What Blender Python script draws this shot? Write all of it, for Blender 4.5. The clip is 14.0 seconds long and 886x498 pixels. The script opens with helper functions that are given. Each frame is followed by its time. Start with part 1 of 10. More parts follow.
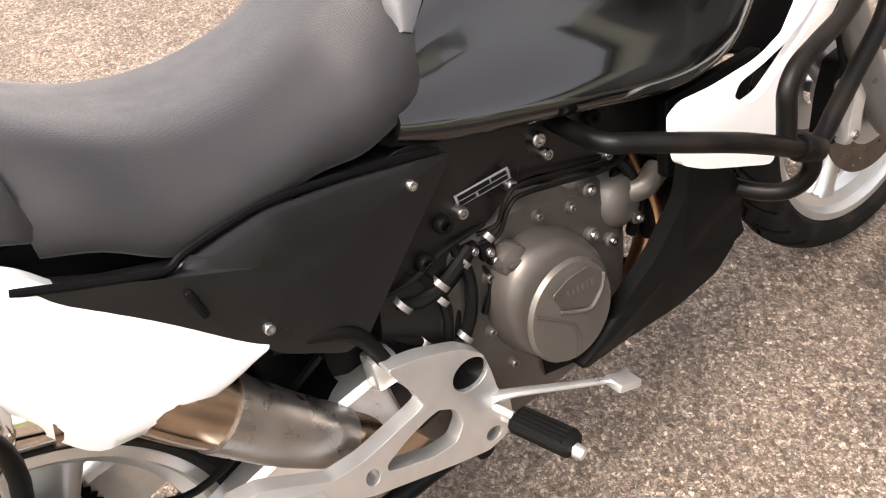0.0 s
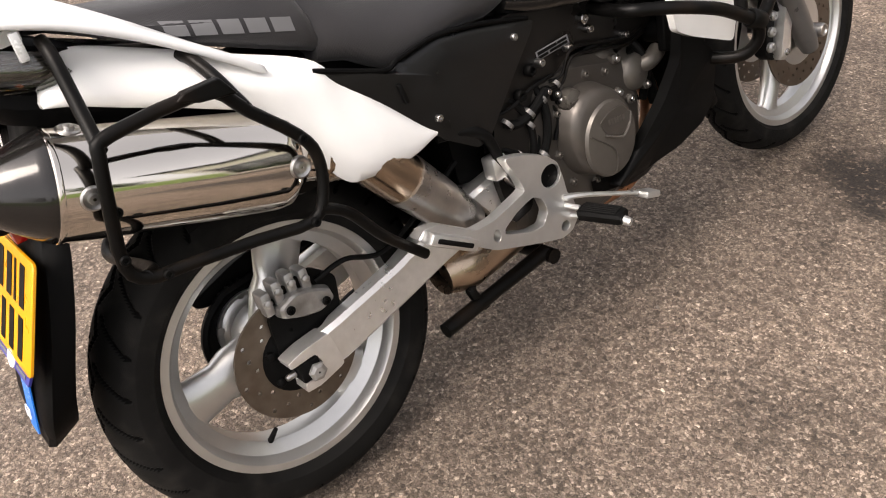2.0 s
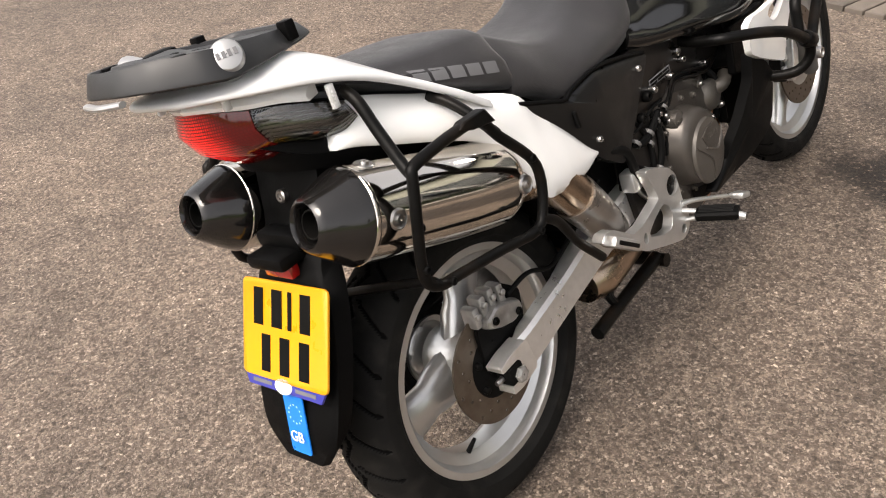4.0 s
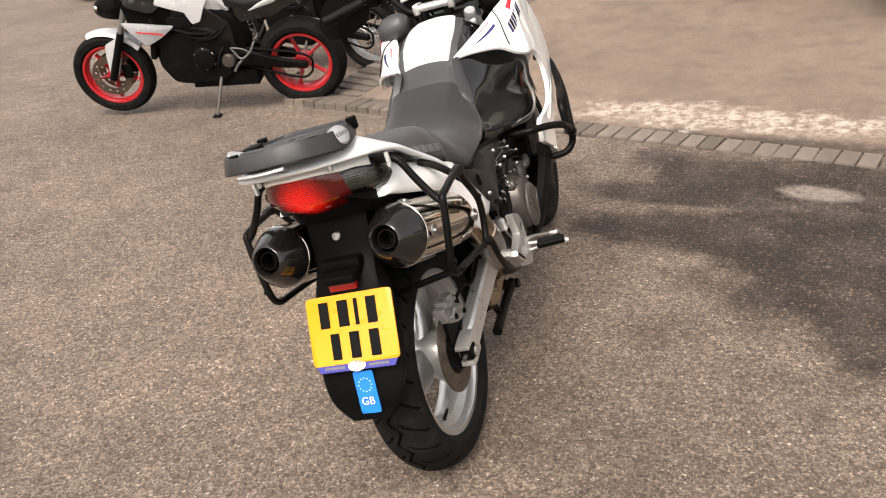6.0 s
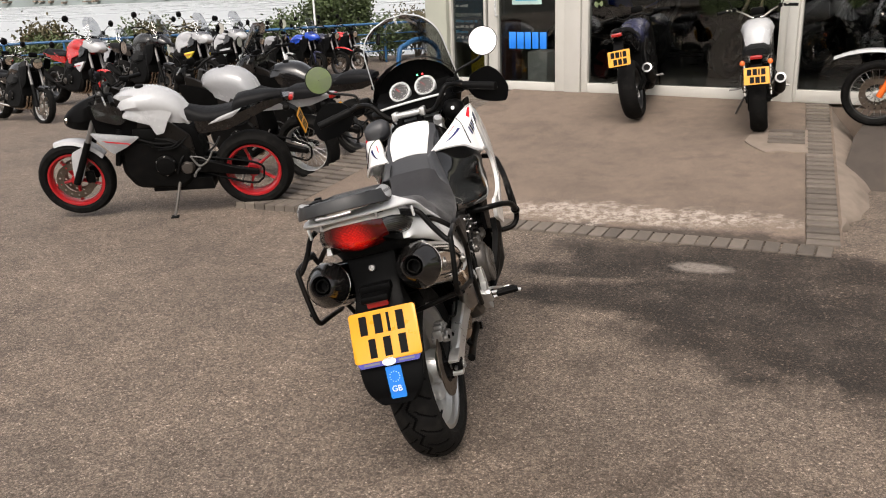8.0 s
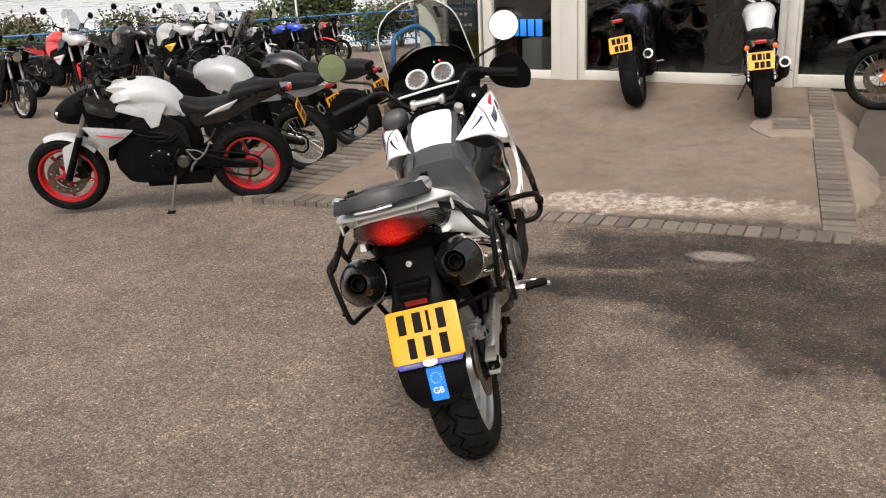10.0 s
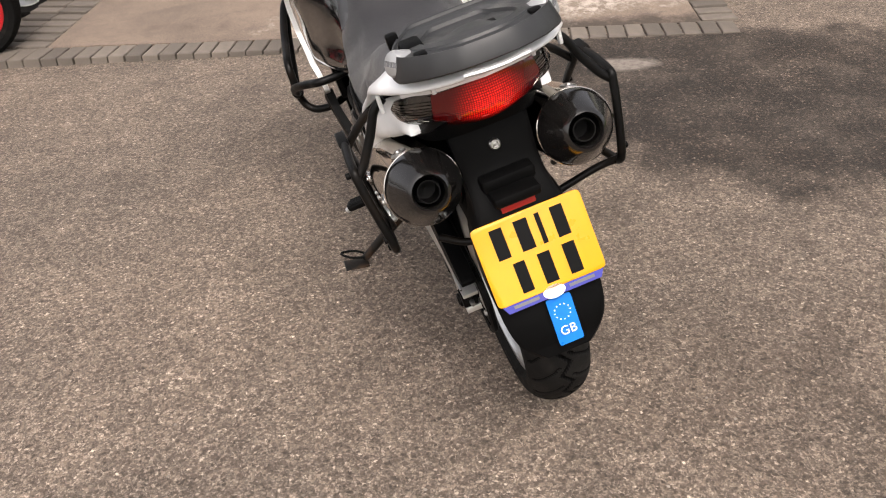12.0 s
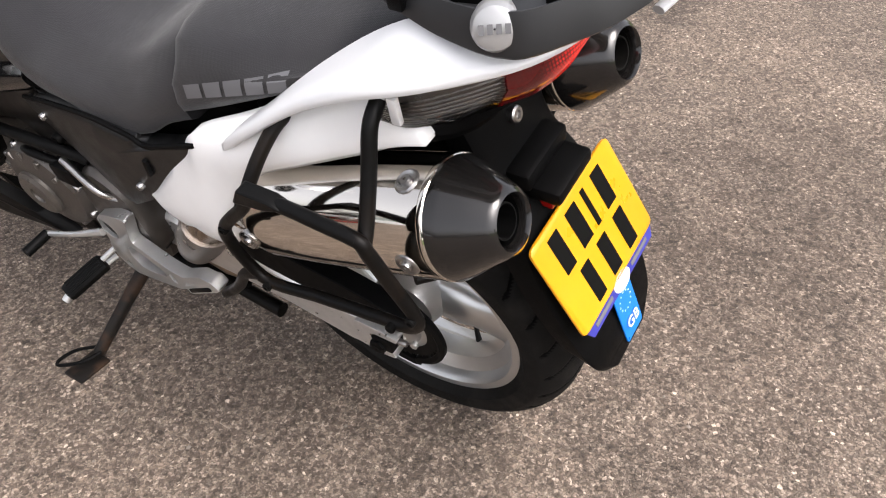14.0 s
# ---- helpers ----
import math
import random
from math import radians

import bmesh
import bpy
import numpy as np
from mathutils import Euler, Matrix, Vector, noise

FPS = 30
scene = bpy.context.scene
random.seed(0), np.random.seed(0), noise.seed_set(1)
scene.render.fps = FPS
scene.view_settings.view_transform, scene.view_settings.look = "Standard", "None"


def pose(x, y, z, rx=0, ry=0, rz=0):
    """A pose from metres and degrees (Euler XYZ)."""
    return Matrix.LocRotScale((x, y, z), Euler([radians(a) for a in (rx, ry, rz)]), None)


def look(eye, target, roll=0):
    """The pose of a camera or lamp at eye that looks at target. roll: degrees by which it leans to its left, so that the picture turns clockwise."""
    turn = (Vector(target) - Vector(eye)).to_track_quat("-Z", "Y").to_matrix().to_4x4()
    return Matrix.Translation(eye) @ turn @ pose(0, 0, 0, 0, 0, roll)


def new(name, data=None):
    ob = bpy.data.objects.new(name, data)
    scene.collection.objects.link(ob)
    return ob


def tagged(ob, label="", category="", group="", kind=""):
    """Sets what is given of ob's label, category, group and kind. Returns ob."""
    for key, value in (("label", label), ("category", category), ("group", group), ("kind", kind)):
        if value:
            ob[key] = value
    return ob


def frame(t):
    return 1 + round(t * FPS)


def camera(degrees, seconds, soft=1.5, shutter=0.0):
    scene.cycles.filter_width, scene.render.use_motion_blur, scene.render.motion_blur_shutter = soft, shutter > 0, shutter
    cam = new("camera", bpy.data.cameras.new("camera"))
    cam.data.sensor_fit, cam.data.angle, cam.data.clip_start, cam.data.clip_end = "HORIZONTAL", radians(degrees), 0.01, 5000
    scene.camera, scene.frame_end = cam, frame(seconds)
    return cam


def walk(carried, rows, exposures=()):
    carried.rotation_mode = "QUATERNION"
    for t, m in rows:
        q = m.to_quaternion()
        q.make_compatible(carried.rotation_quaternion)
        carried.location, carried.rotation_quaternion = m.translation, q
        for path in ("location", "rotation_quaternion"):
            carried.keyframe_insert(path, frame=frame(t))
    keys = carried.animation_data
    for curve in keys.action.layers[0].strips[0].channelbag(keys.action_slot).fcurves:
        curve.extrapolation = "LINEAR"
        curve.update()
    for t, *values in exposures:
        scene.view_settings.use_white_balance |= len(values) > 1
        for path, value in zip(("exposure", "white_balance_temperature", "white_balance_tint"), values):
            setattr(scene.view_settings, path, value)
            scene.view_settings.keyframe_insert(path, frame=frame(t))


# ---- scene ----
cam = camera(55.1, 14.0, 1.1)
PATH = [
    (0, (0.588, 0.170, 1.311), (-0.584, 1.008, -0.076), -5.7),
    (0.5, (0.682, 0.026, 1.330), (-0.490, 0.962, 0.007), -6.1),
    (1, (0.740, -0.145, 1.326), (-0.372, 0.874, 0.013), -5.5),
    (1.5, (0.852, -0.301, 1.345), (-0.284, 0.715, 0.050), -5.8),
    (2, (0.927, -0.436, 1.373), (-0.265, 0.563, 0.115), -6.7),
    (2.5, (0.935, -0.629, 1.394), (-0.272, 0.398, 0.175), -7.1),
    (3, (0.873, -0.770, 1.409), (-0.332, 0.288, 0.214), -7.6),
    (3.2, (0.822, -0.771, 1.396), (-0.388, 0.293, 0.212), -8.6),
    (5.3, (0.539, -1.549, 1.582), (-0.076, 0.091, 0.618), -5.5),
    (5.5, (0.491, -1.650, 1.594), (-0.053, 0.029, 0.654), -5.1),
    (6, (0.434, -1.904, 1.620), (-0.011, -0.164, 0.741), -4.7),
    (6.5, (0.407, -2.145, 1.652), (0.020, -0.358, 0.842), -5.0),
    (7, (0.264, -2.370, 1.657), (0.010, -0.531, 0.913), -4.4),
    (7.5, (0.209, -2.591, 1.689), (0.008, -0.721, 1.009), -2.9),
    (8, (0.245, -2.763, 1.697), (0.047, -0.874, 1.071), -2.3),
    (8.2, (0.242, -2.820, 1.707), (0.044, -0.926, 1.097), -2.3),
    (10.3, (-0.033, -2.543, 1.652), (-0.174, -0.664, 0.981), -3.1),
    (10.5, (-0.096, -2.441, 1.626), (-0.232, -0.577, 0.914), -3.5),
    (11, (-0.291, -2.151, 1.577), (-0.348, -0.340, 0.729), -4.0),
    (11.5, (-0.576, -1.884, 1.528), (-0.337, -0.148, 0.564), -3.0),
    (12, (-0.777, -1.584, 1.473), (-0.301, 0.047, 0.417), -3.3),
    (12.5, (-0.919, -1.277, 1.456), (-0.208, 0.216, 0.331), -3.6),
    (13, (-1.073, -0.987, 1.391), (-0.015, 0.232, 0.210), -1.8),
    (13.5, (-1.118, -0.734, 1.309), (0.096, 0.255, 0.065), -1.3),
    (14, (-1.096, -0.577, 1.323), (0.240, 0.200, 0.054), -1.6),
]
EXPOSURES = [(0.0, 2.2, 7050, 16), (1.5, 1.5, 7050, 16), (3.0, 1.25, 6900, 13), (5.5, 1.25, 7100, 14), (6.5, 1.2, 7100, 14), (8.0, 0.74, 6900, 13), (10.5, 0.87, 6900, 13), (12.5, 1.18, 6750, 14), (14.0, 1.3, 6500, 14)]
walk(cam, [(t, look(eye, target, roll)) for t, eye, target, roll in PATH], EXPOSURES)

from mathutils.bvhtree import BVHTree

# ---- light ----
world = bpy.data.worlds.new("overcast_sky")
scene.world = world
world.use_nodes = True
wn = world.node_tree
sky = wn.nodes.new("ShaderNodeTexSky")
sky.sky_type, sky.sun_disc = "NISHITA", False
sky.sun_elevation, sky.sun_rotation = radians(52), radians(200)
sky.dust_density, sky.air_density = 4.0, 1.0
soften = wn.nodes.new("ShaderNodeHueSaturation")
soften.inputs["Saturation"].default_value = 0.25
wn.links.new(sky.outputs[0], soften.inputs["Color"])
wn.links.new(soften.outputs[0], wn.nodes["Background"].inputs["Color"])
wn.nodes["Background"].inputs["Strength"].default_value = 0.15
sun_data = bpy.data.lights.new("sun", "SUN")
sun_data.energy, sun_data.angle, sun_data.color = 1.2, radians(25), (1.0, 0.95, 0.88)
sun = new("sun", sun_data)
sun.matrix_world = look((0.8, -9, 14), (0, 0, 0))


# ---- materials ----
def material(name, color, rough=0.5, metal=0.0, vary=0.12, scale=30.0, bump=0.0, bump_scale=300.0, coat=0.0, spec=0.5, rough_vary=0.1, dirt=None, dirt_amount=0.0):
    m = bpy.data.materials.new(name)
    m.use_nodes = True
    nt = m.node_tree
    b = nt.nodes["Principled BSDF"]
    tc = nt.nodes.new("ShaderNodeTexCoord")
    n1 = nt.nodes.new("ShaderNodeTexNoise")
    n1.inputs["Scale"].default_value, n1.inputs["Detail"].default_value = scale, 5.0
    n2 = nt.nodes.new("ShaderNodeTexNoise")
    n2.inputs["Scale"].default_value, n2.inputs["Detail"].default_value = scale * 0.13, 3.0
    nt.links.new(tc.outputs["Object"], n1.inputs["Vector"])
    nt.links.new(tc.outputs["Object"], n2.inputs["Vector"])
    add = nt.nodes.new("ShaderNodeMath")
    add.operation = "ADD"
    nt.links.new(n1.outputs[0], add.inputs[0])
    nt.links.new(n2.outputs[0], add.inputs[1])
    ramp = nt.nodes.new("ShaderNodeMapRange")
    ramp.inputs["From Min"].default_value, ramp.inputs["From Max"].default_value = 0.7, 1.3
    nt.links.new(add.outputs[0], ramp.inputs["Value"])
    mix = nt.nodes.new("ShaderNodeMix")
    mix.data_type = "RGBA"
    c = Vector(color)
    mix.inputs["A"].default_value = (*(c * (1 - vary)), 1)
    mix.inputs["B"].default_value = (*[min(1.0, v) for v in c * (1 + vary)], 1)
    nt.links.new(ramp.outputs[0], mix.inputs["Factor"])
    out = mix.outputs["Result"]
    if dirt:
        n3 = nt.nodes.new("ShaderNodeTexNoise")
        n3.inputs["Scale"].default_value, n3.inputs["Detail"].default_value = scale * 0.4, 8.0
        nt.links.new(tc.outputs["Object"], n3.inputs["Vector"])
        r3 = nt.nodes.new("ShaderNodeMapRange")
        r3.inputs["From Min"].default_value, r3.inputs["From Max"].default_value = 0.5, 0.75
        r3.inputs["To Max"].default_value = dirt_amount
        nt.links.new(n3.outputs[0], r3.inputs["Value"])
        m3 = nt.nodes.new("ShaderNodeMix")
        m3.data_type = "RGBA"
        m3.inputs["B"].default_value = (*dirt, 1)
        nt.links.new(r3.outputs[0], m3.inputs["Factor"])
        nt.links.new(out, m3.inputs["A"])
        out = m3.outputs["Result"]
    nt.links.new(out, b.inputs["Base Color"])
    rr = nt.nodes.new("ShaderNodeMapRange")
    rr.inputs["From Min"].default_value, rr.inputs["From Max"].default_value = 0.7, 1.3
    rr.inputs["To Min"].default_value, rr.inputs["To Max"].default_value = max(0.02, rough - rough_vary), min(1.0, rough + rough_vary)
    nt.links.new(add.outputs[0], rr.inputs["Value"])
    nt.links.new(rr.outputs[0], b.inputs["Roughness"])
    b.inputs["Metallic"].default_value = metal
    b.inputs["Coat Weight"].default_value = coat
    b.inputs["Coat Roughness"].default_value = 0.05
    b.inputs["Specular IOR Level"].default_value = spec
    if bump:
        nb = nt.nodes.new("ShaderNodeTexNoise")
        nb.inputs["Scale"].default_value, nb.inputs["Detail"].default_value = bump_scale, 3.0
        nt.links.new(tc.outputs["Object"], nb.inputs["Vector"])
        bp = nt.nodes.new("ShaderNodeBump")
        bp.inputs["Strength"].default_value, bp.inputs["Distance"].default_value = bump, 0.002
        nt.links.new(nb.outputs[0], bp.inputs["Height"])
        nt.links.new(bp.outputs[0], b.inputs["Normal"])
    return m


def glassy(name, color, rough=0.02, alpha_mix=0.0, ior=1.45):
    m = bpy.data.materials.new(name)
    m.use_nodes = True
    b = m.node_tree.nodes["Principled BSDF"]
    b.inputs["Base Color"].default_value = (*color, 1)
    b.inputs["Roughness"].default_value = rough
    b.inputs["IOR"].default_value = ior
    b.inputs["Transmission Weight"].default_value = 1.0
    return m


def thin_glass(name, tint, gloss=0.08):
    """A thin pane: mostly see-through, with a share of mirror reflection by Fresnel."""
    m = bpy.data.materials.new(name)
    m.use_nodes = True
    nt = m.node_tree
    nt.nodes.clear()
    out = nt.nodes.new("ShaderNodeOutputMaterial")
    tr = nt.nodes.new("ShaderNodeBsdfTransparent")
    tr.inputs["Color"].default_value = (*tint, 1)
    gl = nt.nodes.new("ShaderNodeBsdfGlossy")
    gl.inputs["Roughness"].default_value = 0.02
    fr = nt.nodes.new("ShaderNodeFresnel")
    fr.inputs["IOR"].default_value = 1.5
    ad = nt.nodes.new("ShaderNodeMath")
    ad.operation = "ADD"
    ad.inputs[1].default_value = gloss
    nt.links.new(fr.outputs[0], ad.inputs[0])
    mx = nt.nodes.new("ShaderNodeMixShader")
    nt.links.new(ad.outputs[0], mx.inputs[0])
    nt.links.new(tr.outputs[0], mx.inputs[1])
    nt.links.new(gl.outputs[0], mx.inputs[2])
    nt.links.new(mx.outputs[0], out.inputs["Surface"])
    return m


def emitter(name, color, strength):
    m = bpy.data.materials.new(name)
    m.use_nodes = True
    b = m.node_tree.nodes["Principled BSDF"]
    b.inputs["Base Color"].default_value = (*color, 1)
    b.inputs["Emission Color"].default_value = (*color, 1)
    b.inputs["Emission Strength"].default_value = strength
    b.inputs["Roughness"].default_value = 0.15
    return m


M_WHITE = material("white_paint", (0.86, 0.86, 0.85), 0.18, vary=0.02, coat=0.6, rough_vary=0.04)
M_BLACK_GLOSS = material("gloss_black_paint", (0.0035, 0.0035, 0.0035), 0.13, vary=0.2, coat=0.5, rough_vary=0.03)
M_BLACK_MATT = material("matt_black_plastic", (0.0026, 0.0026, 0.0027), 0.45, spec=0.05, vary=0.15, bump=0.15, bump_scale=900, dirt=(0.02, 0.018, 0.015), dirt_amount=0.04)
M_BLACK_TUBE = material("black_powder_coat", (0.0026, 0.0025, 0.0024), 0.38, spec=0.12, vary=0.2, bump=0.1, bump_scale=700, dirt=(0.08, 0.05, 0.03), dirt_amount=0.10)
M_RUBBER = material("tyre_rubber", (0.0055, 0.0053, 0.0051), 0.75, spec=0.07, vary=0.25, scale=45, bump=0.2, bump_scale=500, dirt=(0.04, 0.036, 0.031), dirt_amount=0.2)
M_RUBBER_SMOOTH = material("black_rubber", (0.003, 0.003, 0.003), 0.55, vary=0.2, spec=0.10)
M_SILVER = material("silver_cast_alloy", (0.61, 0.61, 0.60), 0.30, metal=0.78, vary=0.08, bump=0.08, bump_scale=900, dirt=(0.4, 0.38, 0.35), dirt_amount=0.05, rough_vary=0.03)
M_SILVER_PAINT = material("silver_paint", (0.66, 0.67, 0.67), 0.28, metal=0.25, vary=0.04, coat=0.3)
M_BRUSHED = material("brushed_aluminium", (0.76, 0.755, 0.74), 0.30, metal=0.8, vary=0.08, scale=60, bump=0.06, bump_scale=1200, dirt=(0.4, 0.36, 0.32), dirt_amount=0.06, rough_vary=0.03)
M_CHROME = material("polished_steel", (0.66, 0.62, 0.565), 0.07, metal=1.0, vary=0.04, rough_vary=0.02, scale=12)
M_PIPE = material("heat_tinted_steel", (0.42, 0.33, 0.25), 0.24, metal=1.0, vary=0.2, rough_vary=0.1, scale=16, dirt=(0.12, 0.08, 0.05), dirt_amount=0.4)
M_SHIELD = material("brushed_pipe_shield", (0.34, 0.32, 0.30), 0.3, metal=0.9, vary=0.2, scale=30, bump=0.1, bump_scale=400)
M_ENGINE = material("bronze_engine_paint", (0.074, 0.066, 0.059), 0.40, metal=0.5, vary=0.12, scale=40, bump=0.1, bump_scale=900, dirt=(0.06, 0.05, 0.04), dirt_amount=0.3)
# the engine bronze in a lighter tone
M_ENGINE_LIGHT = material("worn_bronze_engine_paint", (0.098, 0.089, 0.079), 0.36, metal=0.5, vary=0.12, scale=40, bump=0.1, bump_scale=900)
M_FRAME = material("dark_frame_paint", (0.005, 0.0044, 0.0041), 0.34, metal=0.0, spec=0.3, vary=0.2, dirt=(0.05, 0.038, 0.03), dirt_amount=0.08)
M_DISC = material("drilled_disc_steel", (0.145, 0.118, 0.095), 0.42, metal=0.85, vary=0.18, scale=50, dirt=(0.07, 0.035, 0.02), dirt_amount=0.4)
M_DARK = material("dark_metal", (0.0035, 0.0035, 0.0035), 0.5, metal=0.0, spec=0.06, vary=0.25, dirt=(0.05, 0.042, 0.034), dirt_amount=0.07)
M_BOLT = material("zinc_bolt", (0.40, 0.39, 0.38), 0.30, metal=1.0, vary=0.12)
M_TANK_GREY = material("grey_plastic", (0.033, 0.034, 0.037), 0.42, vary=0.08, bump=0.1, bump_scale=800)
M_RED = material("red_decal", (0.55, 0.02, 0.03), 0.25, vary=0.05, coat=0.5)
M_NAVY = material("navy_decal", (0.025, 0.028, 0.12), 0.25, vary=0.05, coat=0.5)
M_YELLOW = material("yellow_plate", (0.64, 0.28, 0.003), 0.35, vary=0.03)
M_INK = material("black_ink", (0.0035, 0.0035, 0.0035), 0.45, spec=0.08, vary=0.1)
M_BLUE = material("blue_sticker", (0.0, 0.16, 0.60), 0.3, vary=0.05)
M_STRIP = material("violet_strip", (0.028, 0.030, 0.24), 0.35, vary=0.05)
M_PAPER = material("white_print", (0.78, 0.78, 0.78), 0.4, vary=0.03)
M_MARK = material("light_grey_print", (0.12, 0.12, 0.125), 0.5, vary=0.05)
M_AMBER = material("amber_bulb", (0.75, 0.17, 0.02), 0.25, vary=0.1)
M_COPPER = material("copper_header", (0.45, 0.24, 0.14), 0.3, metal=1.0, vary=0.25, dirt=(0.1, 0.06, 0.04), dirt_amount=0.4)
M_LENS_CLEAR = thin_glass("clear_lens", (0.86, 0.86, 0.85), 0.05)
M_CALIPER = material("grey_cast_caliper", (0.36, 0.355, 0.345), 0.34, metal=0.6, vary=0.2, scale=50, bump=0.15, bump_scale=400, dirt=(0.05, 0.035, 0.025), dirt_amount=0.5)
M_GAUGE_GLASS = thin_glass("gauge_glass", (0.9, 0.9, 0.9), -0.03)
M_STAND = material("scuffed_rusty_black", (0.008, 0.0065, 0.0055), 0.5, spec=0.25, vary=0.25, scale=60, dirt=(0.075, 0.040, 0.022), dirt_amount=0.55)
M_CAP = material("glossy_dark_steel", (0.012, 0.011, 0.0105), 0.16, metal=0.4, vary=0.12, scale=25, rough_vary=0.04, coat=0.5)
M_COVER = material("satin_black_cover", (0.0050, 0.0051, 0.0053), 0.36, spec=0.35, vary=0.1, bump=0.12, bump_scale=900)
M_FORK = material("grey_fork_paint", (0.16, 0.155, 0.15), 0.35, metal=0.5, vary=0.12)
M_BADGE = material("satin_silver_badge", (0.40, 0.40, 0.40), 0.35, metal=0.6, vary=0.04)
M_WHEEL = material("silver_wheel_paint", (0.56, 0.56, 0.55), 0.32, metal=0.85, vary=0.05, rough_vary=0.03)
# shade inside the tread grooves, painted as a darker rubber
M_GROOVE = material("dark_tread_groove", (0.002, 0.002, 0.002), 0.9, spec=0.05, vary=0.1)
M_TREAD = material("worn_tread_rubber", (0.0070, 0.0068, 0.0065), 0.7, spec=0.09, vary=0.25, scale=45, bump=0.25, bump_scale=500, dirt=(0.05, 0.045, 0.04), dirt_amount=0.25)
M_LAMP_BACK = material("ribbed_lamp_reflector", (0.13, 0.115, 0.105), 0.35, metal=0.6, vary=0.35, scale=90)
M_SCREEN = thin_glass("smoked_screen", (0.90, 0.92, 0.94), 0.13)
# pale colour stands in for light caught in the clear screen's edge
M_ACRYLIC = material("clear_acrylic_edge", (0.55, 0.57, 0.58), 0.2, vary=0.1, coat=0.4)
M_FLYSCREEN = thin_glass("tinted_fly_screen", (0.62, 0.63, 0.65), 0.0)
M_MIRROR = material("mirror_glass", (0.85, 0.85, 0.85), 0.02, metal=1.0, vary=0.0, rough_vary=0.0)


def vinyl():
    m = material("ribbed_grey_vinyl", (0.0140, 0.0133, 0.0147), 0.50, spec=0.34, vary=0.07, scale=20, dirt=(0.06, 0.055, 0.053), dirt_amount=0.15)
    nt = m.node_tree
    b = nt.nodes["Principled BSDF"]
    tc = nt.nodes.new("ShaderNodeTexCoord")
    vo = nt.nodes.new("ShaderNodeTexVoronoi")
    vo.inputs["Scale"].default_value = 420
    vo.inputs["Randomness"].default_value = 0.25
    nt.links.new(tc.outputs["Object"], vo.inputs["Vector"])
    bp = nt.nodes.new("ShaderNodeBump")
    bp.inputs["Strength"].default_value, bp.inputs["Distance"].default_value = 0.35, 0.001
    nt.links.new(vo.outputs["Distance"], bp.inputs["Height"])
    nt.links.new(bp.outputs[0], b.inputs["Normal"])
    b.inputs["Sheen Weight"].default_value = 0.12
    return m


M_VINYL = vinyl()


def red_lens(name, strength):
    """Ribbed red lamp lens, lit from within round the bulb."""
    m = bpy.data.materials.new(name)
    m.use_nodes = True
    nt = m.node_tree
    b = nt.nodes["Principled BSDF"]
    tc = nt.nodes.new("ShaderNodeTexCoord")
    br = nt.nodes.new("ShaderNodeTexBrick")
    br.offset = 0.0
    for k, v in (("Color1", (1, 1, 1, 1)), ("Color2", (0.55, 0.55, 0.55, 1)), ("Mortar", (0.10, 0.10, 0.10, 1))):
        br.inputs[k].default_value = v
    br.inputs["Scale"].default_value = 100
    br.inputs["Mortar Size"].default_value = 0.11
    br.inputs["Mortar Smooth"].default_value = 0.4
    br.inputs["Brick Width"].default_value, br.inputs["Row Height"].default_value = 0.42, 0.46
    mp = nt.nodes.new("ShaderNodeMapping")
    mp.inputs["Rotation"].default_value = (radians(90), 0, 0)
    nt.links.new(tc.outputs["Object"], mp.inputs["Vector"])
    nt.links.new(mp.outputs[0], br.inputs["Vector"])
    b.inputs["Base Color"].default_value = (0.07, 0.001, 0.0014, 1)
    b.inputs["Roughness"].default_value = 0.1
    b.inputs["Coat Weight"].default_value = 0.25
    near = nt.nodes.new("ShaderNodeVectorMath")
    near.operation = "DISTANCE"
    near.inputs[1].default_value = (0.0, -0.305, 0.930)
    nt.links.new(tc.outputs["Object"], near.inputs[0])
    fall = nt.nodes.new("ShaderNodeMapRange")
    fall.inputs["From Min"].default_value, fall.inputs["From Max"].default_value = 0.006, 0.080
    fall.inputs["To Min"].default_value, fall.inputs["To Max"].default_value = 1.0, 0.012
    fall.interpolation_type = "SMOOTHSTEP"
    nt.links.new(near.outputs["Value"], fall.inputs["Value"])
    mu = nt.nodes.new("ShaderNodeMath")
    mu.operation = "MULTIPLY"
    nt.links.new(fall.outputs[0], mu.inputs[0])
    nt.links.new(br.outputs["Color"], mu.inputs[1])
    m2 = nt.nodes.new("ShaderNodeMath")
    m2.operation = "MULTIPLY"
    m2.inputs[1].default_value = strength
    nt.links.new(mu.outputs[0], m2.inputs[0])
    b.inputs["Emission Color"].default_value = (1.0, 0.016, 0.010, 1)
    nt.links.new(m2.outputs[0], b.inputs["Emission Strength"])
    return m


M_TAIL = red_lens("lit_red_lens", 1.05)
M_RED_LENS = material("red_reflector", (0.30, 0.008, 0.006), 0.15, vary=0.05, coat=0.8)


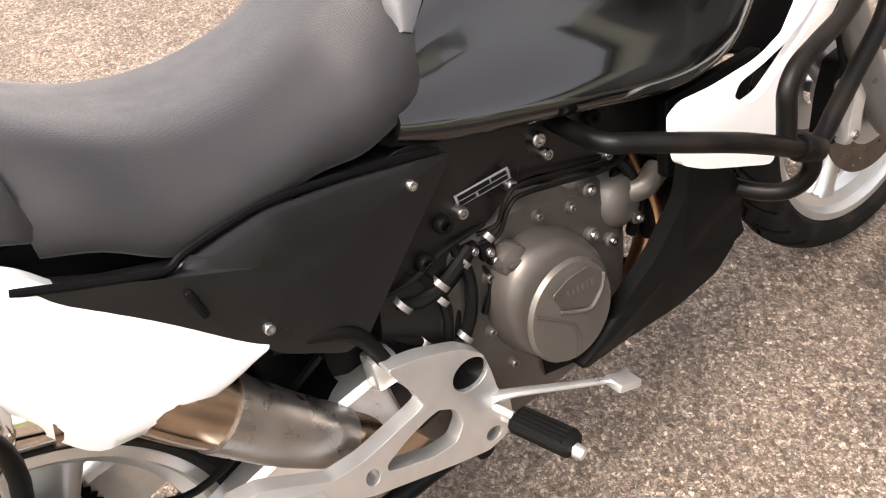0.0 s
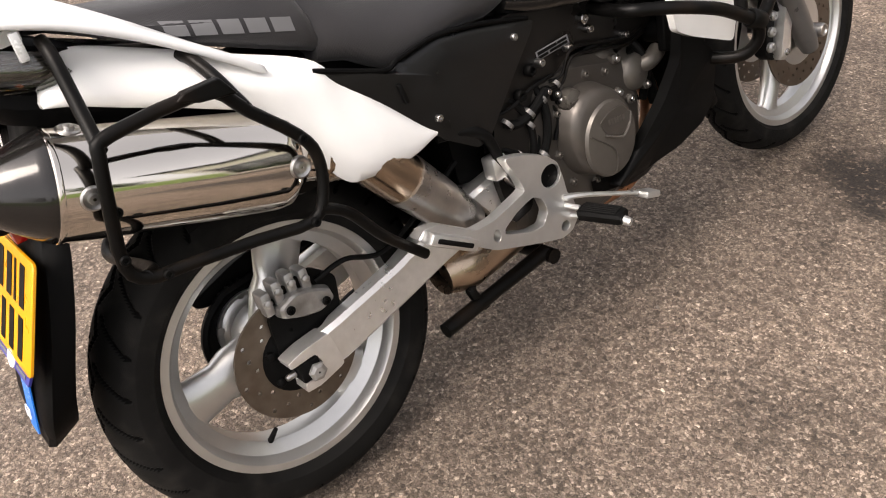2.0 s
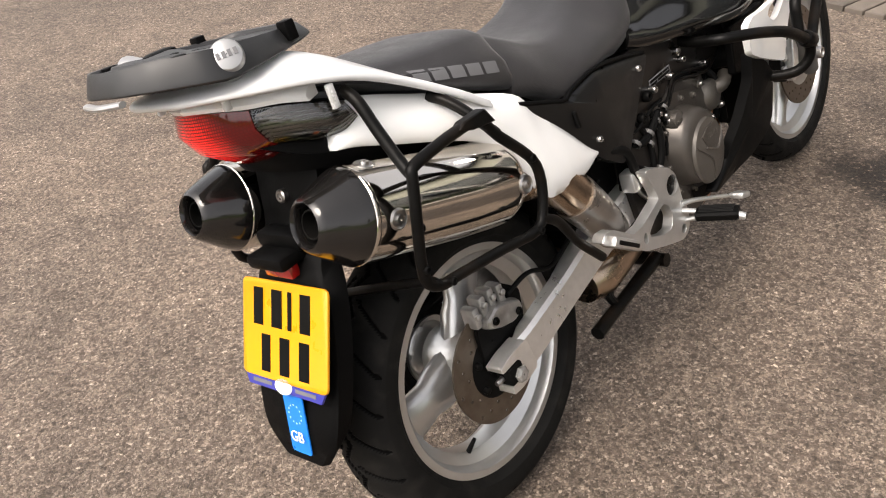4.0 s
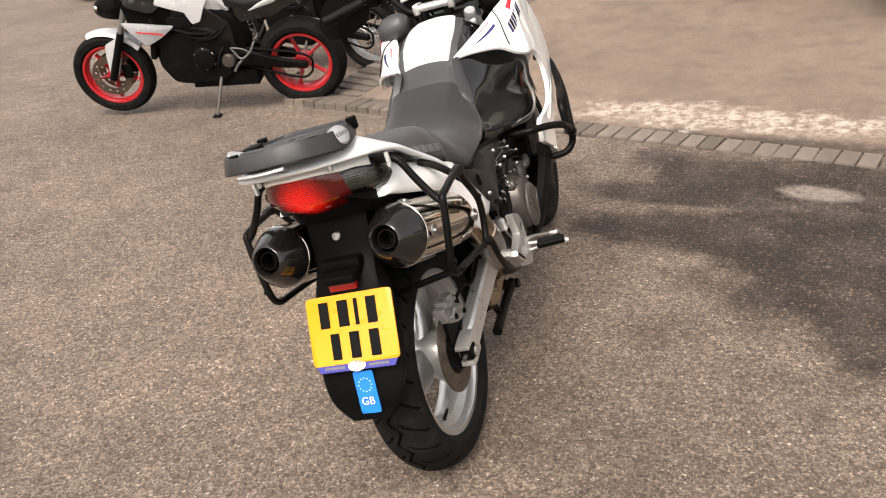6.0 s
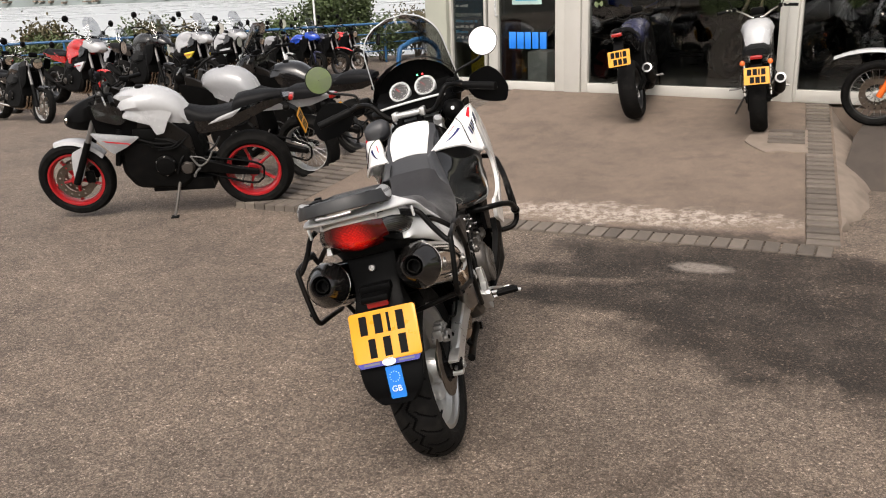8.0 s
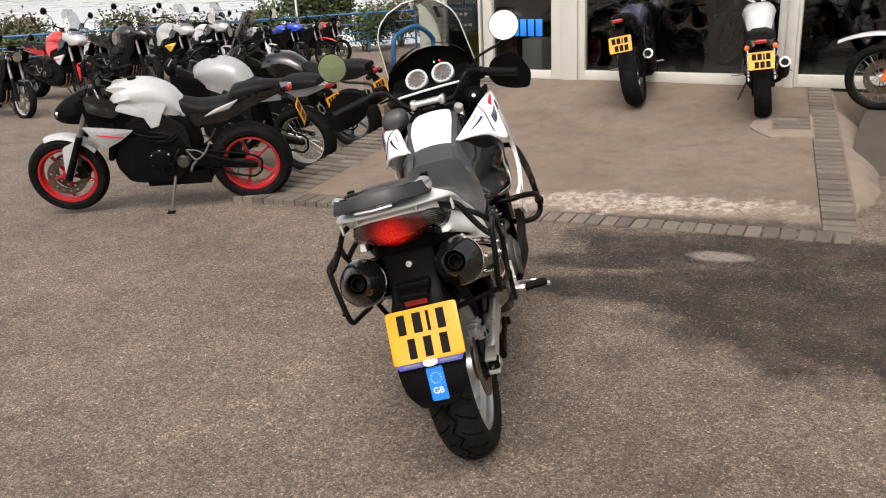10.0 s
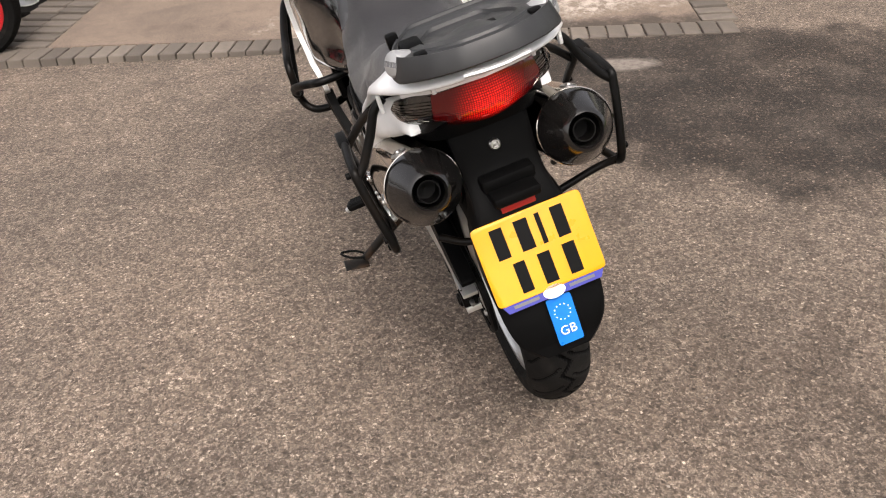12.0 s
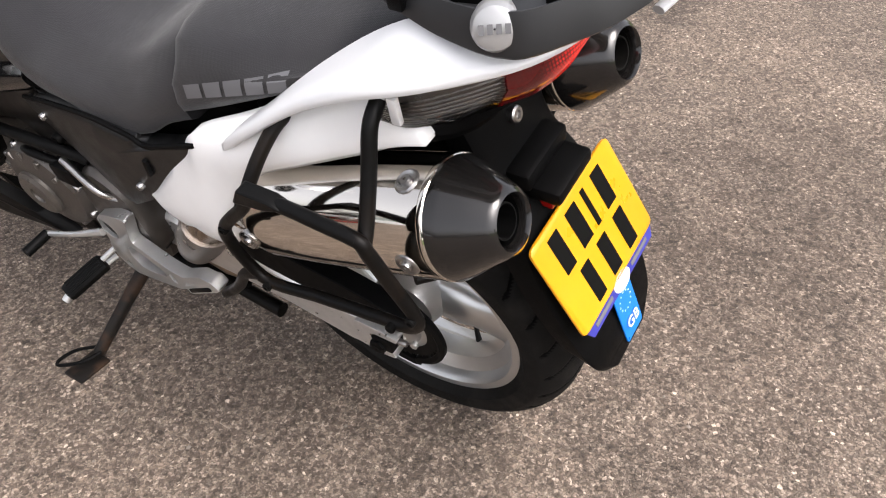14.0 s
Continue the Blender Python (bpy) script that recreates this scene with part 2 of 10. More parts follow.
# ---- shapes ----
def catmull(pts, n=6, closed=False):
    pts = [Vector(p) for p in pts]
    if len(pts) < 3:
        return pts
    out = []
    k = len(pts)
    spans = k if closed else k - 1
    for i in range(spans):
        if closed:
            p0, p1, p2, p3 = pts[i - 1], pts[i], pts[(i + 1) % k], pts[(i + 2) % k]
        else:
            p1, p2 = pts[i], pts[i + 1]
            p0 = pts[i - 1] if i else p1 * 2 - p2
            p3 = pts[i + 2] if i + 2 < k else p2 * 2 - p1
        for j in range(n):
            t = j / n
            out.append(0.5 * (2 * p1 + (p2 - p0) * t + (2 * p0 - 5 * p1 + 4 * p2 - p3) * t * t + (3 * p1 - p0 - 3 * p2 + p3) * t ** 3))
    if not closed:
        out.append(pts[-1])
    return out


def rounded(pts, r=0.3, n=3, closed=True):
    """Corner cutting: each corner of the outline becomes a short arc."""
    pts = [Vector(p) for p in pts]
    out = []
    k = len(pts)
    for i, p in enumerate(pts):
        if not closed and i in (0, k - 1):
            out.append(p)
            continue
        a, b = pts[i - 1], pts[(i + 1) % k]
        pa, pb = p.lerp(a, r), p.lerp(b, r)
        for j in range(n + 1):
            t = j / n
            out.append((1 - t) ** 2 * pa + 2 * t * (1 - t) * p + t * t * pb)
    return out


def tube(bm, pts, r, seg=10, smooth=True, n=6, flat=1.0):
    pts = catmull(pts, n) if smooth else [Vector(p) for p in pts]
    m = len(pts)
    rs = r if isinstance(r, (list, tuple)) else [r] * 2
    up = None
    rings = []
    for i, p in enumerate(pts):
        d = (pts[min(i + 1, m - 1)] - pts[max(i - 1, 0)]).normalized()
        if up is None:
            up = Vector((0, 0, 1)) if abs(d.z) < 0.9 else Vector((1, 0, 0))
        side = d.cross(up).normalized()
        up = side.cross(d).normalized()
        f = i / (m - 1) * (len(rs) - 1)
        j = min(int(f), len(rs) - 2)
        rad = rs[j] + (rs[j + 1] - rs[j]) * (f - j)
        rings.append([bm.verts.new(p + (side * math.cos(a) + up * math.sin(a) * flat) * rad) for a in (2 * math.pi * q / seg for q in range(seg))])
    for a, b in zip(rings, rings[1:]):
        for q in range(seg):
            bm.faces.new((a[q], a[(q + 1) % seg], b[(q + 1) % seg], b[q]))
    bm.faces.new(rings[0][::-1])
    bm.faces.new(rings[-1])
    return bm


def revolve(bm, profile, centre=(0, 0, 0), axis=(1, 0, 0), seg=48, closed=False, cap=True):
    """profile: rows of (radius, along the axis)."""
    axis = Vector(axis).normalized()
    u = axis.orthogonal().normalized()
    v = axis.cross(u)
    c = Vector(centre)
    rings = [[bm.verts.new(c + axis * h + (u * math.cos(a) + v * math.sin(a)) * r) for a in (2 * math.pi * q / seg for q in range(seg))] for r, h in profile]
    pairs = list(zip(rings, rings[1:])) + ([(rings[-1], rings[0])] if closed else [])
    for a, b in pairs:
        for q in range(seg):
            bm.faces.new((a[q], b[q], b[(q + 1) % seg], a[(q + 1) % seg]))
    if cap and not closed:
        bm.faces.new(rings[0])
        bm.faces.new(rings[-1][::-1])
    return bm


def loft(bm, rings, cap=True, closed=True):
    rows = [[bm.verts.new(p) for p in r] for r in rings]
    k = len(rows[0])
    for a, b in zip(rows, rows[1:]):
        for q in range(k if closed else k - 1):
            bm.faces.new((a[q], a[(q + 1) % k], b[(q + 1) % k], b[q]))
    if cap and closed:
        bm.faces.new(rows[0][::-1])
        bm.faces.new(rows[-1])
    return bm


def puff(bm, outline, inward, bulge=0.01, rings=4, hollow=0.6):
    """A curved panel: the outline's face swells against the direction inward, and its back lies in that direction."""
    pts = [Vector(p) for p in outline]
    c = sum(pts, Vector()) / len(pts)
    inw = Vector(inward)
    nrm = -inw.normalized()
    rows = []
    for k in range(rings):
        s = 1 - k / rings
        lift = bulge * (1 - s ** 2.2)
        rows.append([bm.verts.new(c + (p - c) * s + nrm * lift) for p in pts])
    top = bm.verts.new(c + nrm * bulge)
    back = [bm.verts.new(p + inw) for p in pts]
    n = len(pts)
    for a, b in zip([back] + rows, rows):
        for q in range(n):
            bm.faces.new((a[q], a[(q + 1) % n], b[(q + 1) % n], b[q]))
    for q in range(n):
        bm.faces.new((rows[-1][q], rows[-1][(q + 1) % n], top))
    bm.faces.new(back[::-1])
    return bm


def plate(bm, outline, holes, a, b, place):
    """A flat plate with holes. outline and holes are rows of (u, v); place(u, v, w) gives the point at depth w, from a to b."""
    edges = []
    for loop in [outline] + list(holes):
        vs = [bm.verts.new(place(u, v, a)) for u, v in loop]
        edges += [bm.edges.new((vs[i], vs[(i + 1) % len(vs)])) for i in range(len(vs))]
    made = bmesh.ops.triangle_fill(bm, edges=edges, use_beauty=True)
    faces = [f for f in made["geom"] if isinstance(f, bmesh.types.BMFace)]
    step = Vector(place(0, 0, b)) - Vector(place(0, 0, a))
    ex = bmesh.ops.extrude_face_region(bm, geom=faces)
    bmesh.ops.translate(bm, vec=step, verts=[g for g in ex["geom"] if isinstance(g, bmesh.types.BMVert)])
    return bm


def ring2(cu, cv, ru, rv=None, n=20, turn=0.0):
    rv = rv or ru
    c, s = math.cos(turn), math.sin(turn)
    return [(cu + ru * math.cos(a) * c - rv * math.sin(a) * s, cv + ru * math.cos(a) * s + rv * math.sin(a) * c) for a in (2 * math.pi * k / n for k in range(n))]


def box(bm, lo, hi, bevel=0.0, m=None, seg=2):
    made = bmesh.ops.create_cube(bm, size=1.0)["verts"]
    lo, hi = Vector(lo), Vector(hi)
    bmesh.ops.scale(bm, vec=hi - lo, verts=made)
    bmesh.ops.translate(bm, vec=(lo + hi) / 2, verts=made)
    if bevel:
        es = list({e for v in made for e in v.link_edges})
        res = bmesh.ops.bevel(bm, geom=es, offset=bevel, segments=seg, affect="EDGES", profile=0.5)
        made = list({v for f in res["faces"] for v in f.verts} | {v for v in made if v.is_valid})
    if m:
        bmesh.ops.transform(bm, matrix=m, verts=made)
    return bm


def mirrored(bm):
    bmesh.ops.scale(bm, vec=(-1, 1, 1), verts=bm.verts)
    bmesh.ops.reverse_faces(bm, faces=bm.faces)
    return bm


def part(name, bm, mat, parent=None, label="", angle=38, bevel=0.0, kind=""):
    bmesh.ops.recalc_face_normals(bm, faces=bm.faces)
    me = bpy.data.meshes.new(name)
    bm.to_mesh(me)
    bm.free()
    me.polygons.foreach_set("use_smooth", [True] * len(me.polygons))
    me.set_sharp_from_angle(angle=radians(angle))
    if mat:
        me.materials.append(mat)
    ob = new(name, me)
    if bevel:
        md = ob.modifiers.new("edge", "BEVEL")
        md.width, md.segments, md.limit_method, md.angle_limit = bevel, 2, "ANGLE", radians(40)
    if parent:
        ob.parent = parent
    tagged(ob, label=label, kind=kind)
    return ob


def B():
    return bmesh.new()


def moved(m, parts):
    """Seats finished parts, with all that hangs on them, by one matrix."""
    for ob in parts:
        if ob.type == "MESH":
            ob.data.transform(m)
        moved(m, ob.children)


def thing(name, m, label, category, group="", kind=""):
    ob = new(name)
    ob.empty_display_size = 0.1
    ob.matrix_world = m
    return tagged(ob, label=label, category=category, group=group, kind=kind)


def bolt(name, p, axis, r, parent, mat=None, h=0.006, label=""):
    bm = B()
    revolve(bm, [(0.0005, h * 0.55), (r * 0.45, h * 0.5), (r * 0.5, h), (r * 0.8, h), (r, h * 0.7), (r, -0.004), (0.0005, -0.004)], p, axis, 16, cap=False)
    return part(name, bm, mat or M_BOLT, parent, label)


def text_on(name, body, size, m, mat, parent, depth=0.0006):
    cu = bpy.data.curves.new(name, "FONT")
    cu.body, cu.size, cu.extrude, cu.align_x, cu.align_y = body, size, depth, "CENTER", "CENTER"
    cu.materials.append(mat)
    ob = new(name, cu)
    ob.matrix_world = m
    if parent:
        ob.parent = parent
        ob.matrix_parent_inverse = Matrix()
        ob.matrix_basis = m
    return ob


# ---- ground ----
def ground_z(x, y):
    """The car park falls gently away past the parked machine, more on the left than by the ramp."""
    d = y - 1.4
    fall = 0.0 if d < -0.5 else (0.5 * (d + 0.5) ** 2 if d < 0.5 else d)
    z = -0.04 * fall * max(0.15, min(1.0, 0.85 - 0.2 * x)) - 0.015 * max(0.0, -1.0 - x) * min(1.0, max(0.0, (y - 1.0) / 3.0))
    if y > 27 or x < -16:
        z -= min(24.0, max(y - 27, -16 - x) * 0.55)
    return max(z, -30.0)


def asphalt():
    m = bpy.data.materials.new("worn_asphalt")
    m.use_nodes = True
    nt = m.node_tree
    L = nt.links.new
    b = nt.nodes["Principled BSDF"]
    tc = nt.nodes.new("ShaderNodeTexCoord")

    def node(kind, **ins):
        n = nt.nodes.new(kind)
        for k, v in ins.items():
            n.inputs[k].default_value = v
        return n

    def ramp(src, a, bb, lo=0.0, hi=1.0):
        n = node("ShaderNodeMapRange")
        for k, v in zip(("From Min", "From Max", "To Min", "To Max"), (a, bb, lo, hi)):
            n.inputs[k].default_value = v
        L(src, n.inputs["Value"])
        return n.outputs[0]

    def mixc(f, a, bb, blend="MIX"):
        n = nt.nodes.new("ShaderNodeMix")
        n.data_type, n.blend_type = "RGBA", blend
        for s, v in (("Factor", f), ("A", a), ("B", bb)):
            if isinstance(v, (tuple, float)):
                n.inputs[s].default_value = v if isinstance(v, float) else (*v, 1)
            else:
                L(v, n.inputs[s])
        return n.outputs["Result"]

    co = tc.outputs["Object"]
    jit = node("ShaderNodeTexNoise", Scale=160.0, Detail=2.0)
    L(co, jit.inputs["Vector"])
    wv = nt.nodes.new("ShaderNodeVectorMath")
    wv.operation = "MULTIPLY_ADD"
    L(jit.outputs["Color"], wv.inputs[0])
    wv.inputs[1].default_value = (0.010, 0.010, 0.0)
    L(co, wv.inputs[2])
    stones = node("ShaderNodeTexVoronoi", Scale=135.0)
    L(wv.outputs[0], stones.inputs["Vector"])
    edge = node("ShaderNodeTexVoronoi", Scale=135.0)
    edge.feature = "DISTANCE_TO_EDGE"
    L(wv.outputs[0], edge.inputs["Vector"])
    sep = node("ShaderNodeSeparateColor")
    L(stones.outputs["Color"], sep.inputs[0])
    grade = node("ShaderNodeValToRGB")
    el = grade.color_ramp.elements
    el[0].position, el[0].color = 0.0, (0.056, 0.042, 0.033, 1)
    el[1].position, el[1].color = 1.0, (0.44, 0.365, 0.30, 1)
    for p, c in ((0.30, (0.098, 0.074, 0.057, 1)), (0.55, (0.143, 0.110, 0.086, 1)), (0.82, (0.192, 0.150, 0.119, 1)), (0.94, (0.255, 0.205, 0.166, 1))):
        e = el.new(p)
        e.color = c
    L(sep.outputs[0], grade.inputs[0])
    gap = ramp(edge.outputs[0], 0.0, 0.14)
    col = mixc(gap, (0.068, 0.053, 0.042), grade.outputs[0])
    # finer chippings between the larger stones
    small = node("ShaderNodeTexVoronoi", Scale=255.0)
    L(wv.outputs[0], small.inputs["Vector"])
    sep2 = node("ShaderNodeSeparateColor")
    L(small.outputs["Color"], sep2.inputs[0])
    grade2 = node("ShaderNodeValToRGB")
    e2 = grade2.color_ramp.elements
    e2[0].position, e2[0].color = 0.0, (0.050, 0.039, 0.031, 1)
    e2[1].position, e2[1].color = 1.0, (0.34, 0.285, 0.237, 1)
    mid2 = e2.new(0.6)
    mid2.color = (0.145, 0.114, 0.090, 1)
    L(sep2.outputs[1], grade2.inputs[0])
    col = mixc(ramp(sep.outputs[2], 0.35, 0.65, 0.08, 0.62), col, grade2.outputs[0])
    pits = node("ShaderNodeTexNoise", Scale=75.0, Detail=3.0, Roughness=0.6)
    L(co, pits.inputs["Vector"])
    col = mixc(1.0, col, mixc(ramp(pits.outputs[0], 0.36, 0.60), (0.72, 0.71, 0.70), (1.20, 1.20, 1.20)), "MULTIPLY")
    fine = node("ShaderNodeTexNoise", Scale=420.0, Detail=3.0)
    L(co, fine.inputs["Vector"])
    col = mixc(1.0, col, mixc(ramp(fine.outputs[0], 0.35, 0.65), (0.80, 0.80, 0.80), (1.2, 1.2, 1.2)), "MULTIPLY")
    coarse = node("ShaderNodeTexVoronoi", Scale=58.0)
    L(wv.outputs[0], coarse.inputs["Vector"])
    sep3 = node("ShaderNodeSeparateColor")
    L(coarse.outputs["Color"], sep3.inputs[0])
    col = mixc(1.0, col, mixc(sep3.outputs[0], (0.78, 0.78, 0.78), (1.24, 1.24, 1.25)), "MULTIPLY")
    big = node("ShaderNodeTexNoise", Scale=0.9, Detail=5.0, Roughness=0.55)
    L(co, big.inputs["Vector"])
    col = mixc(1.0, col, mixc(ramp(big.outputs[0], 0.32, 0.68), (0.98, 0.98, 0.97), (1.42, 1.40, 1.36)), "MULTIPLY")
    mid = node("ShaderNodeTexNoise", Scale=5.0, Detail=4.0, Roughness=0.6)
    L(co, mid.inputs["Vector"])
    col = mixc(1.0, col, mixc(ramp(mid.outputs[0], 0.3, 0.7), (0.82, 0.81, 0.80), (1.20, 1.19, 1.18)), "MULTIPLY")
    clump = node("ShaderNodeTexNoise", Scale=38.0, Detail=4.0, Roughness=0.7)
    L(co, clump.inputs["Vector"])
    # damp oily stain before the paved ramp, with a pale worn patch in it
    warp = node("ShaderNodeTexNoise", Scale=2.4, Detail=8.0, Roughness=0.62)
    L(co, warp.inputs["Vector"])

    def blob(x, y, rx, ry, turn=0.0, soft=0.55):
        mp = node("ShaderNodeMapping")
        mp.vector_type = "TEXTURE"
        mp.inputs["Location"].default_value = (x, y, 0)
        mp.inputs["Rotation"].default_value = (0, 0, radians(turn))
        mp.inputs["Scale"].default_value = (rx, ry, 50.0)
        L(co, mp.inputs["Vector"])
        ln = nt.nodes.new("ShaderNodeVectorMath")
        ln.operation = "LENGTH"
        L(mp.outputs[0], ln.inputs[0])
        ad = nt.nodes.new("ShaderNodeMath")
        ad.operation = "MULTIPLY_ADD"
        L(warp.outputs[0], ad.inputs[0])
        ad.inputs[1].default_value = 1.5
        L(ln.outputs["Value"], ad.inputs[2])
        return ramp(ad.outputs[0], 1.72 - soft * 0.6, 1.72 + 0.06, 1.0, 0.0)

    stain = None
    for spec in ((1.80, 1.15, 1.45, 1.00, -20, 0.5), (1.55, 2.05, 1.40, 0.46, -15, 0.4), (0.72, 2.00, 0.65, 0.20, -8, 0.4), (0.80, 1.52, 0.75, 0.30, -12, 0.5), (2.25, 0.75, 1.2, 0.75, -25, 0.5)):
        one = blob(*spec)
        if stain is None:
            stain = one
        else:
            mx_ = nt.nodes.new("ShaderNodeMath")
            mx_.operation = "MAXIMUM"
            L(stain, mx_.inputs[0])
            L(one, mx_.inputs[1])
            stain = mx_.outputs[0]
    patchy = node("ShaderNodeTexNoise", Scale=3.5, Detail=7.0, Roughness=0.7)
    L(co, patchy.inputs["Vector"])
    sm = nt.nodes.new("ShaderNodeMath")
    sm.operation = "MULTIPLY"
    L(stain, sm.inputs[0])
    L(ramp(patchy.outputs[0], 0.36, 0.54, 0.62, 1.0), sm.inputs[1])
    stain = sm.outputs[0]
    # the tar is soaked, the palest stones stay bright
    soaked = mixc(ramp(sep.outputs[0], 0.70, 0.98), (0.125, 0.110, 0.097), (0.44, 0.41, 0.385))
    col = mixc(1.0, col, mixc(stain, (1.0, 1.0, 1.0), soaked), "MULTIPLY")
    # mottled darker patch to the right of and behind the parked motorcycle
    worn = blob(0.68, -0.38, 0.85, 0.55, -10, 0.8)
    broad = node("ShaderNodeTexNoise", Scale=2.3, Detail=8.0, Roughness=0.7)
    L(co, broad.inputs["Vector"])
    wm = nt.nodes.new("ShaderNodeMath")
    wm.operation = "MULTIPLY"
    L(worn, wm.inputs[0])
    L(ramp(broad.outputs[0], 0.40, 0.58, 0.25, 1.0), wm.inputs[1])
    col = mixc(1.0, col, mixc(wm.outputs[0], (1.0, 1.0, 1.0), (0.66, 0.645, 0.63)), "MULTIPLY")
    pale = blob(1.255, 2.005, 0.23, 0.115, -16, 0.5)
    pm = nt.nodes.new("ShaderNodeMath")
    pm.operation = "MULTIPLY"
    L(pale, pm.inputs[0])
    L(ramp(clump.outputs[0], 0.36, 0.56, 0.45, 0.9), pm.inputs[1])
    col = mixc(pm.outputs[0], col, (0.27, 0.232, 0.20))
    L(col, b.inputs["Base Color"])
    L(ramp(stain, 0.0, 1.0, 0.86, 0.7), b.inputs["Roughness"])
    hm = nt.nodes.new("ShaderNodeMath")
    hm.operation = "MULTIPLY"
    L(gap, hm.inputs[0])
    L(ramp(sep.outputs[1], 0, 1, 0.4, 1.0), hm.inputs[1])
    bp = node("ShaderNodeBump", Strength=0.9, Distance=0.004)
    L(hm.outputs[0], bp.inputs["Height"])
    L(bp.outputs[0], b.inputs["Normal"])
    return m


M_ASPHALT = asphalt()
bm = B()
xs = sorted({round(v, 3) for v in [-400, -250, -150, -100, -70, -50, -40, -32, -26, -22, -19, -17, -16] + [-15 + i * 0.75 for i in range(18)] + [-2 + i * 0.25 for i in range(33)] + [7, 9, 12, 16, 22, 30, 45, 70, 120, 250, 400]})
ys = sorted({round(v, 3) for v in [-400, -200, -100, -60, -30, -18, -12, -8, -6, -4, -3] + [-2 + i * 0.25 for i in range(40)] + [8 + i * 0.75 for i in range(25)] + [27, 29, 31, 34, 38, 44, 52, 62, 80, 110, 160]})
rows = [[bm.verts.new((x, y, ground_z(x, y))) for x in xs] for y in ys]
for a, b2 in zip(rows, rows[1:]):
    for i in range(len(xs) - 1):
        bm.faces.new((a[i], a[i + 1], b2[i + 1], b2[i]))
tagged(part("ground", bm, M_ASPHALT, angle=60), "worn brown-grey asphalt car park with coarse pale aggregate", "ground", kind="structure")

# corners of the paved ramp
FL, FR, RR, RL = Vector((-1.564, 3.80, -0.062)), Vector((1.955, 2.42, -0.022)), Vector((2.90, 5.68, 0.366)), Vector((0.10, 6.98, 0.366))

# loose chippings lying on the asphalt
bm = B()
rng = random.Random(4)
for k in range(420):
    x, y = rng.uniform(-2.4, 2.2), rng.uniform(-1.6, 2.0)
    r = rng.uniform(0.0025, 0.006)
    z = ground_z(x, y)
    vs = [bm.verts.new((x + r * math.cos(a + q) * rng.uniform(0.7, 1.2), y + r * math.sin(a + q) * rng.uniform(0.7, 1.2), z)) for q in (rng.uniform(0, 6),) for a in (0, 1.26, 2.5, 3.8, 5.0)]
    top = bm.verts.new((x, y, z + r * rng.uniform(0.6, 1.1)))
    for i in range(5):
        bm.faces.new((vs[i], vs[(i + 1) % 5], top))
for k in range(170):
    f, d = rng.random(), rng.gauss(0.0, 0.07)
    p = FL.lerp(FR, 0.28 + 0.72 * f) + Vector((0.28, 0.96, 0)) * (0.24 + d)
    r = rng.choice((0.005, 0.006, 0.008, 0.012)) * rng.uniform(0.7, 1.2)
    z = p.z + 0.022 + 0.03 * d
    vs = [bm.verts.new((p.x + r * math.cos(a) * rng.uniform(0.7, 1.2), p.y + r * math.sin(a) * rng.uniform(0.7, 1.2), z)) for a in (0, 1.26, 2.5, 3.8, 5.0)]
    top = bm.verts.new((p.x + 0.2 * r, p.y, z + r * rng.uniform(0.5, 0.9)))
    for i in range(5):
        bm.faces.new((vs[i], vs[(i + 1) % 5], top))
M_CHIP = material("pale_chipping", (0.21, 0.18, 0.15), 0.85, vary=0.3, scale=8)
tagged(part("loose_gravel", bm, M_CHIP, angle=20), "small pale stone chippings scattered on the asphalt", "gravel", kind="stuff")

# ---- paved ramp before the showroom ----


def ramp_at(u, v):
    """u across from the near left corner, v towards the showroom."""
    p = FL.lerp(FR, u).lerp(RL.lerp(RR, u), v)
    return p


def concrete(name, c, blotch=0.35):
    m = material(name, c, 0.88, vary=0.14, scale=14, bump=0.5, bump_scale=160, dirt=tuple(v * blotch for v in c), dirt_amount=0.35, rough_vary=0.05)
    return m


M_CONCRETE = concrete("stained_concrete", (0.145, 0.109, 0.084))
M_CONCRETE_PALE = concrete("pale_broken_concrete", (0.20, 0.16, 0.128))
M_BRICK = material("grey_paving_block", (0.125, 0.104, 0.086), 0.85, vary=0.2, scale=22, bump=0.4, bump_scale=250, dirt=(0.10, 0.085, 0.07), dirt_amount=0.4)
nt = M_BRICK.node_tree
inf = nt.nodes.new("ShaderNodeObjectInfo")
hsv = nt.nodes.new("ShaderNodeHueSaturation")
mr = nt.nodes.new("ShaderNodeMapRange")
mr.inputs["To Min"].default_value, mr.inputs["To Max"].default_value = 0.7, 1.25
nt.links.new(inf.outputs["Random"], mr.inputs["Value"])
nt.links.new(mr.outputs[0], hsv.inputs["Value"])
src = nt.nodes["Principled BSDF"].inputs["Base Color"].links[0].from_socket
nt.links.new(src, hsv.inputs["Color"])
nt.links.new(hsv.outputs[0], nt.nodes["Principled BSDF"].inputs["Base Color"])

bm = B()
N = 30
rows = [[bm.verts.new(ramp_at(i / N, j / N) + Vector((0, 0, 0.012 + 0.008 * noise.noise(ramp_at(i / N, j / N) * 1.3)))) for i in range(N + 1)] for j in range(N + 1)]
for a, b2 in zip(rows, rows[1:]):
    for i in range(N):
        bm.faces.new((a[i], a[i + 1], b2[i + 1], b2[i]))
rim = [rows[0][i] for i in range(N + 1)] + [rows[j][N] for j in range(1, N + 1)] + [rows[N][i] for i in range(N - 1, -1, -1)] + [rows[j][0] for j in range(N - 1, 0, -1)]
low = [bm.verts.new((v.co.x, v.co.y, -0.9)) for v in rim]
